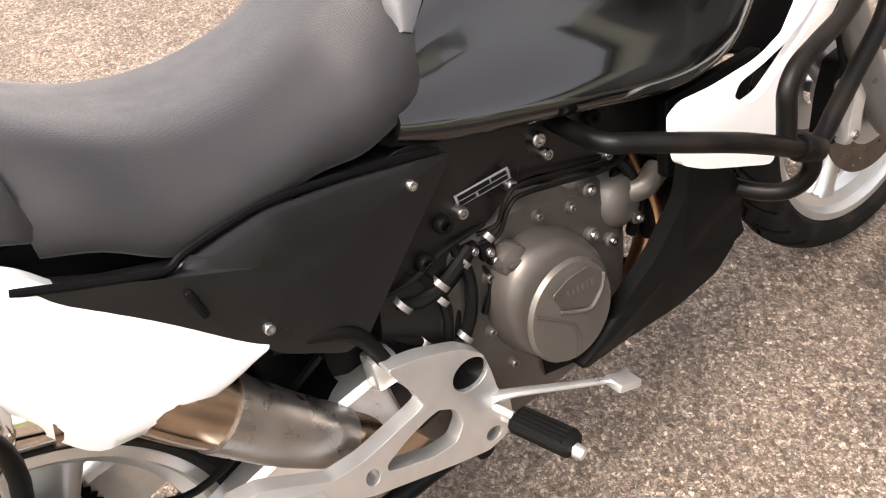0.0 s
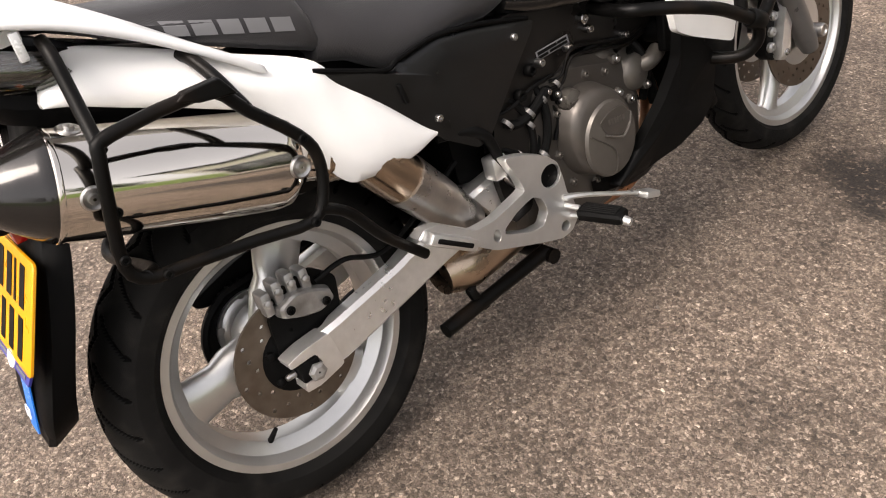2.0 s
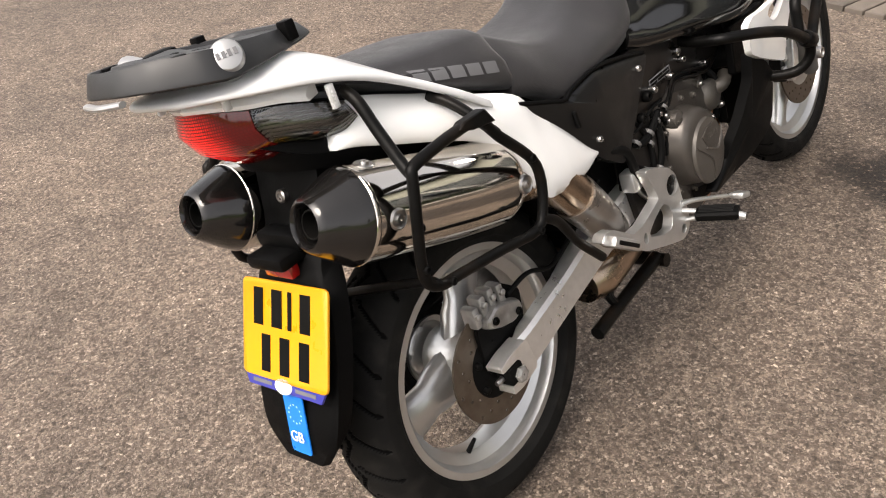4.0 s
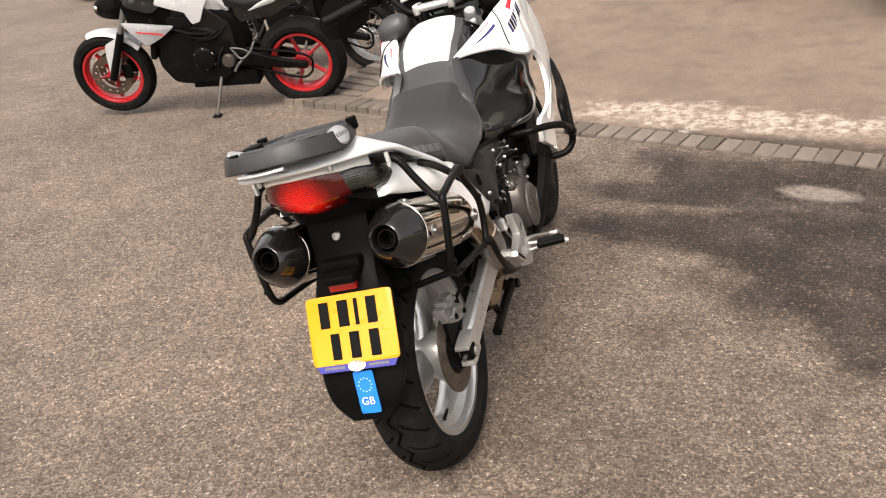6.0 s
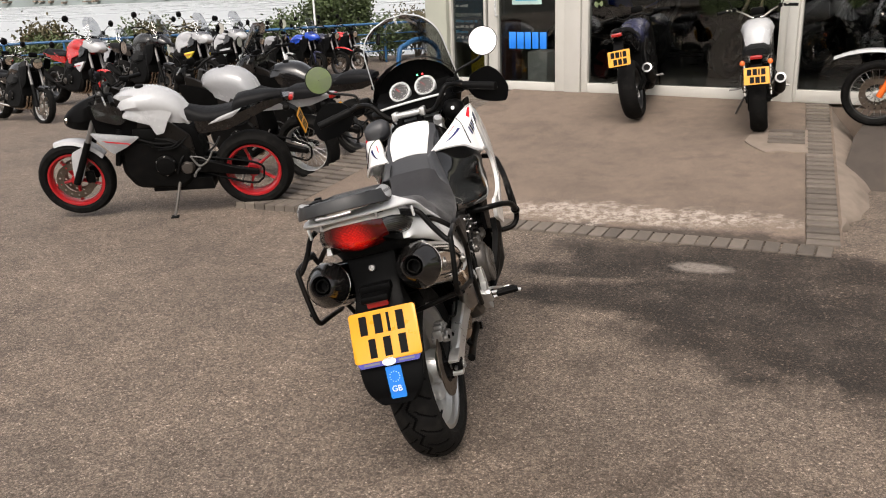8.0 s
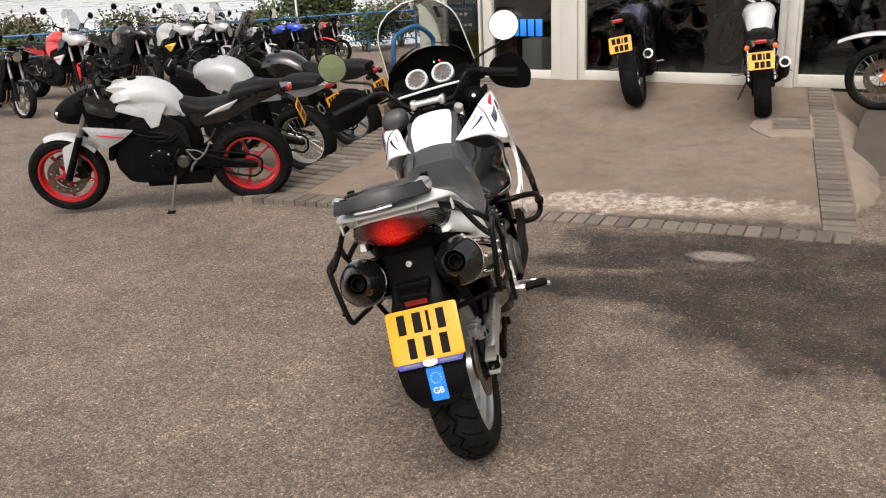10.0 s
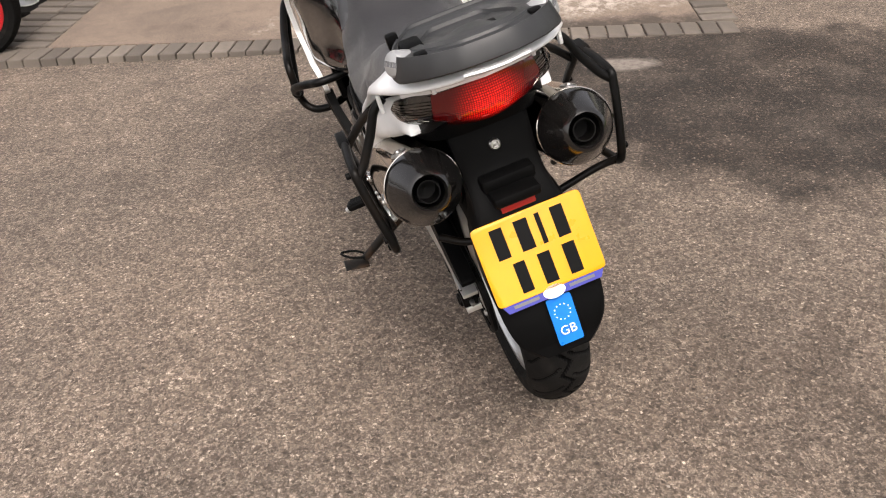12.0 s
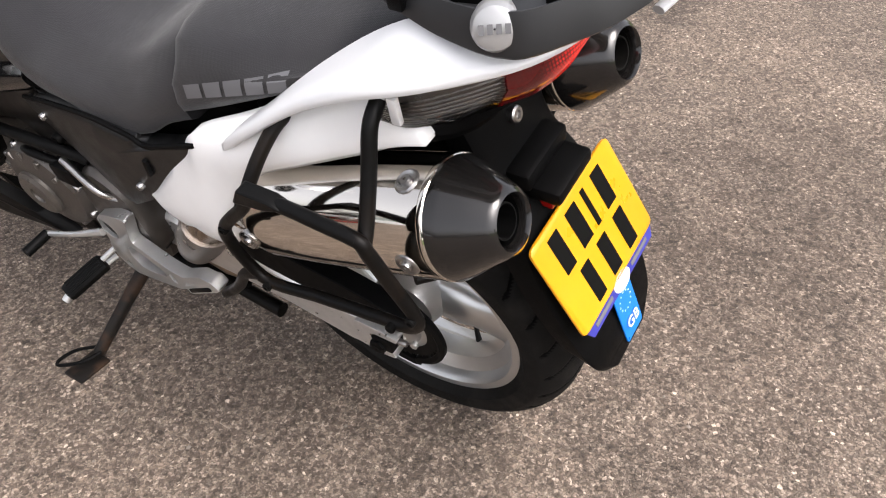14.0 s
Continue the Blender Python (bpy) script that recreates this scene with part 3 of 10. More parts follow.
for i in range(len(rim)):
    k = (i + 1) % len(rim)
    bm.faces.new((rim[i], rim[k], low[k], low[i]))


def slab_material():
    m = M_CONCRETE.copy()
    m.name = "ramp_concrete"
    nt = m.node_tree
    L = nt.links.new
    b = nt.nodes["Principled BSDF"]
    src = b.inputs["Base Color"].links[0].from_socket
    tc = nt.nodes.new("ShaderNodeTexCoord")
    mp = nt.nodes.new("ShaderNodeMapping")
    mp.vector_type = "TEXTURE"
    mp.inputs["Location"].default_value = (0.93, 3.08, 0.05)
    mp.inputs["Rotation"].default_value = (0, 0, radians(-16))
    mp.inputs["Scale"].default_value = (1.6, 0.27, 5)
    L(tc.outputs["Object"], mp.inputs["Vector"])
    ln = nt.nodes.new("ShaderNodeVectorMath")
    ln.operation = "LENGTH"
    L(mp.outputs[0], ln.inputs[0])
    ns = nt.nodes.new("ShaderNodeTexNoise")
    ns.inputs["Scale"].default_value, ns.inputs["Detail"].default_value, ns.inputs["Roughness"].default_value = 3.2, 12.0, 0.72
    L(tc.outputs["Object"], ns.inputs["Vector"])
    ad = nt.nodes.new("ShaderNodeMath")
    ad.operation = "MULTIPLY_ADD"
    L(ns.outputs[0], ad.inputs[0])
    ad.inputs[1].default_value = 3.0
    L(ln.outputs["Value"], ad.inputs[2])
    mr = nt.nodes.new("ShaderNodeMapRange")
    for k, v in zip(("From Min", "From Max", "To Min", "To Max"), (1.85, 2.30, 0.95, 0.0)):
        mr.inputs[k].default_value = v
    L(ad.outputs[0], mr.inputs["Value"])
    mx = nt.nodes.new("ShaderNodeMix")
    mx.data_type = "RGBA"
    mx.inputs["B"].default_value = (0.40, 0.345, 0.295, 1)
    flake = nt.nodes.new("ShaderNodeTexNoise")
    flake.inputs["Scale"].default_value, flake.inputs["Detail"].default_value, flake.inputs["Roughness"].default_value = 16.0, 12.0, 0.78
    L(tc.outputs["Object"], flake.inputs["Vector"])
    fr_ = nt.nodes.new("ShaderNodeMapRange")
    for k, v in zip(("From Min", "From Max", "To Min", "To Max"), (0.44, 0.56, 0.05, 0.95)):
        fr_.inputs[k].default_value = v
    L(flake.outputs[0], fr_.inputs["Value"])
    fm = nt.nodes.new("ShaderNodeMath")
    fm.operation = "MULTIPLY"
    L(mr.outputs[0], fm.inputs[0])
    L(fr_.outputs[0], fm.inputs[1])
    L(fm.outputs[0], mx.inputs["Factor"])
    # damp dark patches towards the front edge
    damp = nt.nodes.new("ShaderNodeTexNoise")
    damp.inputs["Scale"].default_value, damp.inputs["Detail"].default_value, damp.inputs["Roughness"].default_value = 1.5, 8.0, 0.6
    L(tc.outputs["Object"], damp.inputs["Vector"])
    dr = nt.nodes.new("ShaderNodeMapRange")
    for k, v in zip(("From Min", "From Max", "To Min", "To Max"), (0.45, 0.70, 1.08, 0.80)):
        dr.inputs[k].default_value = v
    L(damp.outputs[0], dr.inputs["Value"])
    grit = nt.nodes.new("ShaderNodeTexNoise")
    grit.inputs["Scale"].default_value, grit.inputs["Detail"].default_value = 150.0, 4.0
    L(tc.outputs["Object"], grit.inputs["Vector"])
    gr = nt.nodes.new("ShaderNodeMapRange")
    for k, v in zip(("From Min", "From Max", "To Min", "To Max"), (0.3, 0.7, 0.68, 1.32)):
        gr.inputs[k].default_value = v
    L(grit.outputs[0], gr.inputs["Value"])
    gm = nt.nodes.new("ShaderNodeMath")
    gm.operation = "MULTIPLY"
    L(dr.outputs[0], gm.inputs[0])
    L(gr.outputs[0], gm.inputs[1])
    sc = nt.nodes.new("ShaderNodeVectorMath")
    sc.operation = "SCALE"
    L(src, sc.inputs[0])
    L(gm.outputs[0], sc.inputs["Scale"])
    src = sc.outputs[0]
    # line of dark soil and grit behind the front row of blocks
    sm_ = nt.nodes.new("ShaderNodeMapping")
    sm_.vector_type = "TEXTURE"
    sm_.inputs["Location"].default_value = (1.04, 2.74, 0.05)
    sm_.inputs["Rotation"].default_value = (0, 0, radians(-16))
    sm_.inputs["Scale"].default_value = (1.5, 0.15, 5)
    L(tc.outputs["Object"], sm_.inputs["Vector"])
    sl = nt.nodes.new("ShaderNodeVectorMath")
    sl.operation = "LENGTH"
    L(sm_.outputs[0], sl.inputs[0])
    sa = nt.nodes.new("ShaderNodeMath")
    sa.operation = "MULTIPLY_ADD"
    L(ns.outputs[0], sa.inputs[0])
    sa.inputs[1].default_value = 3.2
    L(sl.outputs["Value"], sa.inputs[2])
    sr = nt.nodes.new("ShaderNodeMapRange")
    for k, v in zip(("From Min", "From Max", "To Min", "To Max"), (2.05, 2.6, 0.9, 0.0)):
        sr.inputs[k].default_value = v
    L(sa.outputs[0], sr.inputs["Value"])
    soil = nt.nodes.new("ShaderNodeMix")
    soil.data_type = "RGBA"
    soil.inputs["B"].default_value = (0.040, 0.030, 0.023, 1)
    L(src, soil.inputs["A"])
    L(sr.outputs[0], soil.inputs["Factor"])
    src = soil.outputs["Result"]
    L(src, mx.inputs["A"])
    L(mx.outputs["Result"], b.inputs["Base Color"])
    return m


tagged(part("pavement", bm, slab_material(), angle=30), "brown stained concrete ramp with pale worn patches before the showroom", "concrete ramp", kind="structure")

# broken concrete skirt falling away beside the brick border
bm = B()
side_n = Vector(((RR - FR).y, -(RR - FR).x, 0)).normalized()
edge_a = [FR.lerp(RR, t) + side_n * 0.222 + Vector((0, 0, -0.006)) for t in [0.08 + 0.048 * i for i in range(19)]]
outer = catmull([(2.25, 2.66, 0), (2.48, 3.00, 0), (2.64, 3.27, 0), (2.89, 3.88, 0), (3.06, 4.23, 0), (3.18, 4.69, 0), (3.26, 5.20, 0)], 3)
edge_b = [Vector((p.x + 0.022 * math.sin(i * 2.3), p.y + 0.018 * math.cos(i * 3.1), ground_z(p.x, p.y) + 0.003)) for i, p in enumerate(outer)]
mids = [a.lerp(b, 0.5) + Vector((0, 0, 0.02 + 0.012 * math.sin(i * 1.9))) for i, (a, b) in enumerate(zip(edge_a, edge_b))]
rm = [bm.verts.new(p) for p in mids]
ra, rb = [bm.verts.new(p) for p in edge_a], [bm.verts.new(p) for p in edge_b]
rc = [bm.verts.new((p.x, p.y, -0.3)) for p in edge_b]
for i in range(18):
    bm.faces.new((ra[i], rm[i], rm[i + 1], ra[i + 1]))
    bm.faces.new((rm[i], rb[i], rb[i + 1], rm[i + 1]))
    bm.faces.new((rb[i], rc[i], rc[i + 1], rb[i + 1]))
tagged(part("pavement_1", bm, M_CONCRETE_PALE, angle=50), "pale broken concrete fillet beside the brick border", "concrete", kind="structure")

# raised apron along the shop front past the brick border
# added to carry the dirt motorcycle; its shade is put into the colour
SHOP = Matrix.Translation((0.667, 6.697, 0.0)) @ Matrix.Rotation(radians(-26.93), 4, "Z")
bm = B()
prev = None
for i in range(15):
    u = 3.05 + i * 0.45
    row = [bm.verts.new(SHOP @ Vector((u, v + 0.04 * math.sin(i * 1.7 + v), z))) for v, z in ((0.05, 0.30), (-0.55, 0.292), (-1.05, 0.275), (-1.45, 0.12), (-1.70, -0.10), (-1.70, -0.6))]
    if prev:
        for k in range(5):
            bm.faces.new((prev[k], row[k], row[k + 1], prev[k + 1]))
    else:
        bm.faces.new(row + [bm.verts.new(SHOP @ Vector((u, 0.05, -0.6)))])
    prev = row
tagged(part("pavement_6", bm, concrete("dark_soiled_concrete", (0.052, 0.041, 0.033)), angle=80), "concrete apron along the shop front, its shade painted into the colour", "concrete", kind="structure")

# ---- showroom ----
BO = Vector((0.667, 6.697, -0.005))
BM = Matrix.Translation(BO) @ Matrix.Rotation(radians(-26.93), 4, "Z") @ Matrix.Scale(1.03, 4)
SILL, HEAD = 0.36, 2.75
M_UPVC = material("off_white_upvc", (0.50, 0.49, 0.455), 0.35, vary=0.05, scale=6, dirt=(0.4, 0.37, 0.32), dirt_amount=0.25)
M_RENDER = material("cream_pillar_paint", (0.36, 0.37, 0.31), 0.7, vary=0.06, scale=5, bump=0.2, bump_scale=120)
M_PANE = thin_glass("window_glass", (0.55, 0.58, 0.57), 0.03)
# back wall and ceiling share one even dark tone
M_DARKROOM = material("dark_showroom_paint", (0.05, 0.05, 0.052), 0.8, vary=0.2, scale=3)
M_SHOPFLOOR = material("showroom_floor_tile", (0.16, 0.155, 0.15), 0.3, vary=0.1, scale=4)


def bbox(name, lo, hi, mat, label, category, bevel=0.008, parent=None, kind="structure"):
    bm = B()
    box(bm, lo, hi, bevel)
    ob = part(name, bm, mat, parent)
    if parent is None:
        ob.matrix_world = BM
        tagged(ob, label, category, kind=kind)
    return ob


bbox("wall_south", (-1.70, -0.06, -0.9), (-1.42, 0.30, 3.6), M_RENDER, "cream painted pillar at the end of the shop front", "wall")
bbox("wall_south.001", (-1.42, -0.02, HEAD), (9.0, 0.24, 3.6), M_RENDER, "cream fascia wall over the shop windows", "wall")
bbox("wall_south.002", (-1.42, 0.0, -0.6), (9.0, 0.24, SILL - 0.03), M_CONCRETE, "low concrete plinth under the shop windows", "wall", 0.004)
bbox("wall_west", (-1.70, 0.30, -0.9), (-1.50, 7.0, 3.6), M_RENDER, "cream painted side wall of the showroom", "wall")
bbox("wall_east", (9.0, 0.0, -0.6), (9.2, 7.0, 3.6), M_RENDER, "cream painted side wall of the showroom", "wall")
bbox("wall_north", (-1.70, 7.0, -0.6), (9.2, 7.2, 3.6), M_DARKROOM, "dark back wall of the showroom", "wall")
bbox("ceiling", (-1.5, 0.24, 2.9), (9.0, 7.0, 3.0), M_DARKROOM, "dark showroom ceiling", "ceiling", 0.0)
bbox("roof", (-1.85, -0.25, 3.6), (9.4, 7.4, 3.8), M_DARK, "flat dark showroom roof", "roof")
bbox("floor", (-1.5, 0.24, 0.2), (9.0, 7.0, SILL - 0.02), M_SHOPFLOOR, "grey tiled showroom floor", "floor", 0.0)


def window(name, a, b, lo, hi, frame_w, label, door=False):
    w = thing(name, BM, label, "window", kind="structure")
    for nm, p, q in (("window_frame", (a, 0.0, lo), (a + frame_w, 0.09, hi)), ("window_frame", (b - frame_w, 0.0, lo), (b, 0.09, hi)),
                     ("window_frame", (a + frame_w, 0.0, hi - frame_w), (b - frame_w, 0.09, hi)), ("window_sill", (a + frame_w, -0.006, lo), (b - frame_w, 0.10, lo + (0.11 if not door else 0.10)))):
        bm = B()
        box(bm, p, q, 0.006)
        part(nm, bm, M_UPVC, w)
    bm = B()
    box(bm, (a + frame_w, 0.045, lo + 0.10), (b - frame_w, 0.053, hi - frame_w))
    pane = part("pane", bm, M_PANE, w, "dark reflecting glass pane")
    pane.visible_shadow = False
    return w


window("window_1", -1.42, -0.95, SILL, HEAD, 0.03, "shop window with a poster behind the glass")
door = window("door_1", -0.92, -0.005, SILL - 0.01, 2.5, 0.115, "white framed glass shop door", True)
bm = B()
tube(bm, [(-0.80, -0.005, 1.45), (-0.80, -0.05, 1.43), (-0.80, -0.05, 1.17), (-0.80, -0.005, 1.15)], 0.009, 8)
part("door_handle", bm, M_SILVER_PAINT, door, "curved grey pull handle")
bbox("trim", (-0.005, -0.02, SILL - 0.02), (0.175, 0.16, HEAD), M_UPVC, "wide white mullion between door and window", "trim")
bbox("trim.001", (-0.92, 0.0, 2.5), (-0.005, 0.12, HEAD), M_UPVC, "white transom panel over the door", "trim")
window("window_2", 0.178, 2.19, SILL - 0.01, HEAD, 0.075, "wide white framed shop window")
bbox("trim.002", (2.19, -0.02, SILL - 0.02), (2.28, 0.12, HEAD), M_UPVC, "white window post", "trim")
window("window_3", 2.28, 4.6, SILL, HEAD, 0.03, "wide shop window with dark glass")
window("window_4", 4.6, 8.9, SILL, HEAD, 0.05, "wide shop window with dark glass")

# shop notices
M_POSTER = material("dark_blue_poster", (0.012, 0.05, 0.085), 0.5, vary=0.3, scale=8)
M_CYAN = material("cyan_print", (0.03, 0.33, 0.60), 0.45, vary=0.1)
M_BRAND_BLUE = material("bright_blue_vinyl", (0.01, 0.20, 0.75), 0.4, vary=0.05)
poster = thing("poster", BM, "dark blue event poster with white lettering behind the window", "poster")
bm = B()
box(bm, (-1.385, 0.060, 0.86), (-1.0, 0.064, 1.9))
part("sheet", bm, M_POSTER, poster)
rng = random.Random(7)
for k in range(9):
    z = 0.90 + k * 0.058 if k < 4 else 1.24 + (k - 4) * 0.075
    for j in range(rng.randint(3, 6)):
        x0 = -1.37 + j * 0.06 + rng.uniform(0, 0.01)
        bm = B()
        box(bm, (x0, 0.056, z), (min(x0 + rng.uniform(0.03, 0.055), -1.01), 0.058, z + rng.uniform(0.018, 0.034)))
        part("print_bar", bm, M_CYAN if k % 2 else M_PAPER, poster)
text_on("print_text", "RUGBY PARK", 0.056, Matrix.Translation((-1.192, 0.054, 1.155)) @ Matrix.Rotation(radians(90), 4, "X"), M_PAPER, poster)
sign = thing("door_notice", BM, "pale green and white notice taped inside the glass door", "sign")
bm = B()
box(bm, (-0.64, 0.034, 1.26), (-0.29, 0.038, 1.52), 0.001)
part("sheet", bm, material("pale_green_card", (0.45, 0.62, 0.58), 0.5, vary=0.05), sign)
bm = B()
box(bm, (-0.60, 0.030, 1.30), (-0.34, 0.033, 1.36))
part("print_bar", bm, M_CYAN, sign)
decal = thing("door_decal", BM, "bright blue block lettering shape on the door glass", "sign")
for x0, wd in ((-0.68, 0.09), (-0.585, 0.09), (-0.49, 0.08), (-0.40, 0.08), (-0.31, 0.085)):
    bm = B()
    box(bm, (x0, 0.030, 0.80), (x0 + wd - 0.008, 0.034, 0.975), 0.001)
    part("letter_block", bm, M_BRAND_BLUE, decal)

# display bench, clothes rail and boxes standing inside
for lo, hi, mt, nm, lb, ct in (
        ((-0.7, 0.5, SILL), (-0.45, 0.8, 0.72), M_PAPER, "cardboard_box", "pale box standing inside the shop door", "box"),
        ((-0.4, 1.3, SILL), (0.05, 1.7, 0.82), M_DARK, "display_stand", "dark low display stand inside the shop", "stand"),
        ((0.6, 3.0, SILL), (1.5, 3.5, 1.5), M_DARK, "display_cabinet", "dark display cabinet inside the showroom", "cabinet"),
        ((2.6, 2.0, SILL), (4.2, 2.5, 1.25), M_DARK, "display_counter", "dark counter inside the showroom", "counter"),
        ((-1.3, 0.5, SILL), (-0.97, 0.9, 0.86), material("brown_leather", (0.10, 0.045, 0.035), 0.5), "tub_chair", "brown padded chair by the shop window", "chair")):
    bm = B()
    box(bm, lo, hi, 0.02)
    if nm == "tub_chair":
        box(bm, (-1.3, 0.82, 0.8), (-0.97, 0.9, 1.05), 0.02)
    ob = part(nm, bm, mt)
    ob.matrix_world = BM
    tagged(ob, lb, ct)

# yellow wet-floor style board by the pillar
bm = B()
box(bm, (-1.36, 0.36, SILL), (-1.12, 0.40, 0.86), 0.004)
ob = part("folding_sign", bm, material("yellow_plastic", (0.75, 0.50, 0.02), 0.4))
ob.matrix_world = BM
tagged(ob, "yellow plastic board standing inside the window", "sign")

# low concrete steps beside the ramp
bm = B()
for k in range(3):
    box(bm, (-0.32, 0.22 * k, -0.1), (0.32, 0.22 * k + 0.5, 0.15 * (k + 1)), 0.012)
ob = part("pavement_2", bm, M_CONCRETE)
ob.matrix_world = Matrix.Translation((-1.88, 8.96, -0.33)) @ Matrix.Rotation(radians(-27), 4, "Z")
tagged(ob, "three weathered concrete steps", "steps", kind="structure")

# ---- railing, shrubs, water and far shore ----
M_RAIL = material("blue_gloss_paint", (0.012, 0.085, 0.2), 0.4, vary=0.15, scale=10)
fence = thing("fence", Matrix(), "blue painted steel railing along the edge of the car park", "fence")
fa, fb = Vector((-15.0, 18.7, 0)), Vector((-2.6, 23.8, 0))
posts = [fa.lerp(fb, i / 9) for i in range(10)]
for p in posts:
    z = ground_z(p.x, p.y)
    bm = B()
    tube(bm, [(p.x, p.y, z - 0.1), (p.x, p.y, 0.22)], 0.035, 8, False)
    part("post", bm, M_RAIL, fence)
for dz, r in ((0.22, 0.035), (-0.08, 0.016), (-0.33, 0.016), (-0.58, 0.016)):
    bm = B()
    tube(bm, [(p.x, p.y, dz) for p in posts], r, 8, False)
    part("rail", bm, M_RAIL, fence)
# tall hooped blue rail nearer the showroom
hoop = thing("hoop_barrier", Matrix(), "bent blue steel hoop barrier beside the steps", "barrier")
bm = B()
tube(bm, [(-1.08, 6.19, -0.25), (-1.08, 6.19, 0.79), (-1.0, 6.29, 0.96), (-0.85, 6.44, 1.0), (-0.72, 6.59, 0.89), (-0.7, 6.62, 0.74), (-0.7, 6.62, 0.2)], 0.026, 10)
part("hoop", bm, M_RAIL, hoop)

M_LEAF = material("shrub_leaf", (0.045, 0.068, 0.018), 0.6, vary=0.5, scale=3)
M_LEAF_BROWN = material("autumn_leaf", (0.075, 0.062, 0.024), 0.6, vary=0.5, scale=3)
M_BARK = material("grey_bark", (0.11, 0.09, 0.07), 0.85, vary=0.3, scale=12, bump=0.5, bump_scale=60)


def shrub(name, base, height, spread, leaves, seed, leaf=0.07, mat=None, label="", category="shrub"):
    rng = random.Random(seed)
    t = thing(name, Matrix.Translation(base), label, category)
    bm = B()
    tips = []
    for k in range(9):
        a = rng.uniform(0, 6.28)
        top = Vector((math.cos(a) * spread * rng.uniform(0.2, 0.8), math.sin(a) * spread * rng.uniform(0.2, 0.8), height * rng.uniform(0.55, 0.95)))
        pts = [Vector((0, 0, -0.2)), top * 0.35 + Vector((rng.uniform(-.1, .1), rng.uniform(-.1, .1), height * 0.12)), top]
        tube(bm, pts, [0.05 * height / 2.5, 0.03 * height / 2.5, 0.008], 6, n=4)
        tips += [pts[1].lerp(top, rng.uniform(0.1, 1.05)) for _ in range(10)]
    part("trunk", bm, M_BARK, t)
    co, faces = [], []
    for k in range(leaves):
        c = rng.choice(tips) + Vector([rng.gauss(0, spread * 0.17) for _ in range(3)])
        if c.z < 0.05:
            continue
        d = Vector([rng.gauss(0, 1) for _ in range(3)]).normalized() * leaf * rng.uniform(0.6, 1.3)
        s = d.orthogonal().normalized() * leaf * 0.35
        n = len(co)
        co += [c - d * 0.5, c + s, c + d * 0.6, c - s]
        faces.append((n, n + 1, n + 2, n + 3))
    me = bpy.data.meshes.new("crown")
    me.from_pydata([tuple(v) for v in co], [], faces)
    me.materials.append(mat or M_LEAF)
    ob = new("crown", me)
    ob.parent = t
    return t


for i in range(14):
    p = fa.lerp(fb, i / 13) + Vector((0.3, 1.6 + 0.9 * math.sin(i * 2.1), 0))
    z = ground_z(p.x, p.y)
    big = i in (9, 10)
    shrub("bush", (p.x, p.y, z), 2.6 if big else 1.25 + 0.3 * math.sin(i * 1.7), 1.0 if big else 1.05, 3600 if big else 3000, 40 + i, 0.11 if big else 0.10,
          M_LEAF_BROWN if i in (1, 5, 12) else M_LEAF, "tall leafy green bush behind the railing" if big else "low scrubby bush behind the railing", "bush")
pole = thing("flag_pole", Matrix(), "thin pale pole behind the railing", "pole")
bm = B()
tube(bm, [(-6.0, 22.9, -1.3), (-6.0, 22.9, 5.2)], 0.03, 8, False)
part("pole", bm, M_PAPER, pole)

# pale base colour stands in for the sky mirrored in the water
M_WATER = material("pale_loch_water", (0.42, 0.44, 0.45), 0.3, vary=0.06, scale=0.05, bump=0.12, bump_scale=0.4)
bm = B()
for a, b2 in (((-1600, 60), (1600, 1600)),):
    vs = [bm.verts.new((x, y, -22)) for x, y in ((a[0], a[1]), (b2[0], a[1]), (b2[0], b2[1]), (a[0], b2[1]))]
    bm.faces.new(vs)
tagged(part("water", bm, M_WATER), "pale grey open water below the car park", "water", kind="structure")
# distance haze is mixed into the hills' own colour
M_HILL = material("hazy_far_hills", (0.14, 0.165, 0.16), 0.9, vary=0.4, scale=0.02)
bm = B()
prev = None
for i in range(121):
    x = -1400 + i * 23
    h = 60 + 20 * noise.noise((x * 0.003, 0.3, 0)) + 7 * noise.noise((x * 0.02, 2.3, 0))
    row = [bm.verts.new((x, 985 + 6 * math.sin(i), -22.5)), bm.verts.new((x, 1030, -8 + h * 0.2)), bm.verts.new((x, 1170, h)), bm.verts.new((x, 1350, h * 0.7))]
    if prev:
        for k in range(3):
            bm.faces.new((prev[k], row[k], row[k + 1], prev[k + 1]))
    prev = row
tagged(part("backdrop", bm, M_HILL), "hazy grey-green wooded hills across the water", "hills", kind="structure")
bm = B()
rng = random.Random(11)
for k in range(70):
    x = rng.uniform(-640, 90)
    w = rng.uniform(2.0, 5.0)
    z = rng.uniform(-20, -8)
    box(bm, (x, 979 + (z + 20) * 1.5, z), (x + w, 992 + (z + 20) * 1.5, z + rng.uniform(1.2, 2.2)))
tagged(part("backdrop_1", bm, M_CONCRETE_PALE), "tiny pale houses along the far shore", "houses", kind="stuff")

# grass bank and hedge on the open side of the car park, seen in the polished silencers
M_GRASS = material("mown_grass", (0.085, 0.125, 0.026), 0.9, vary=0.35, scale=1.2, bump=0.8, bump_scale=40)
bm = B()
prev = None
for i in range(41):
    a = radians(-150 + i * 4.6)
    c, s = math.cos(a), math.sin(a)
    row = [bm.verts.new((c * r, s * r - 2, z + 0.2 * math.sin(i * 1.9))) for r, z in ((13, -0.25), (15, 0.9), (19, 1.9), (26, 2.3))]
    if prev:
        for k in range(3):
            bm.faces.new((prev[k], row[k], row[k + 1], prev[k + 1]))
    prev = row
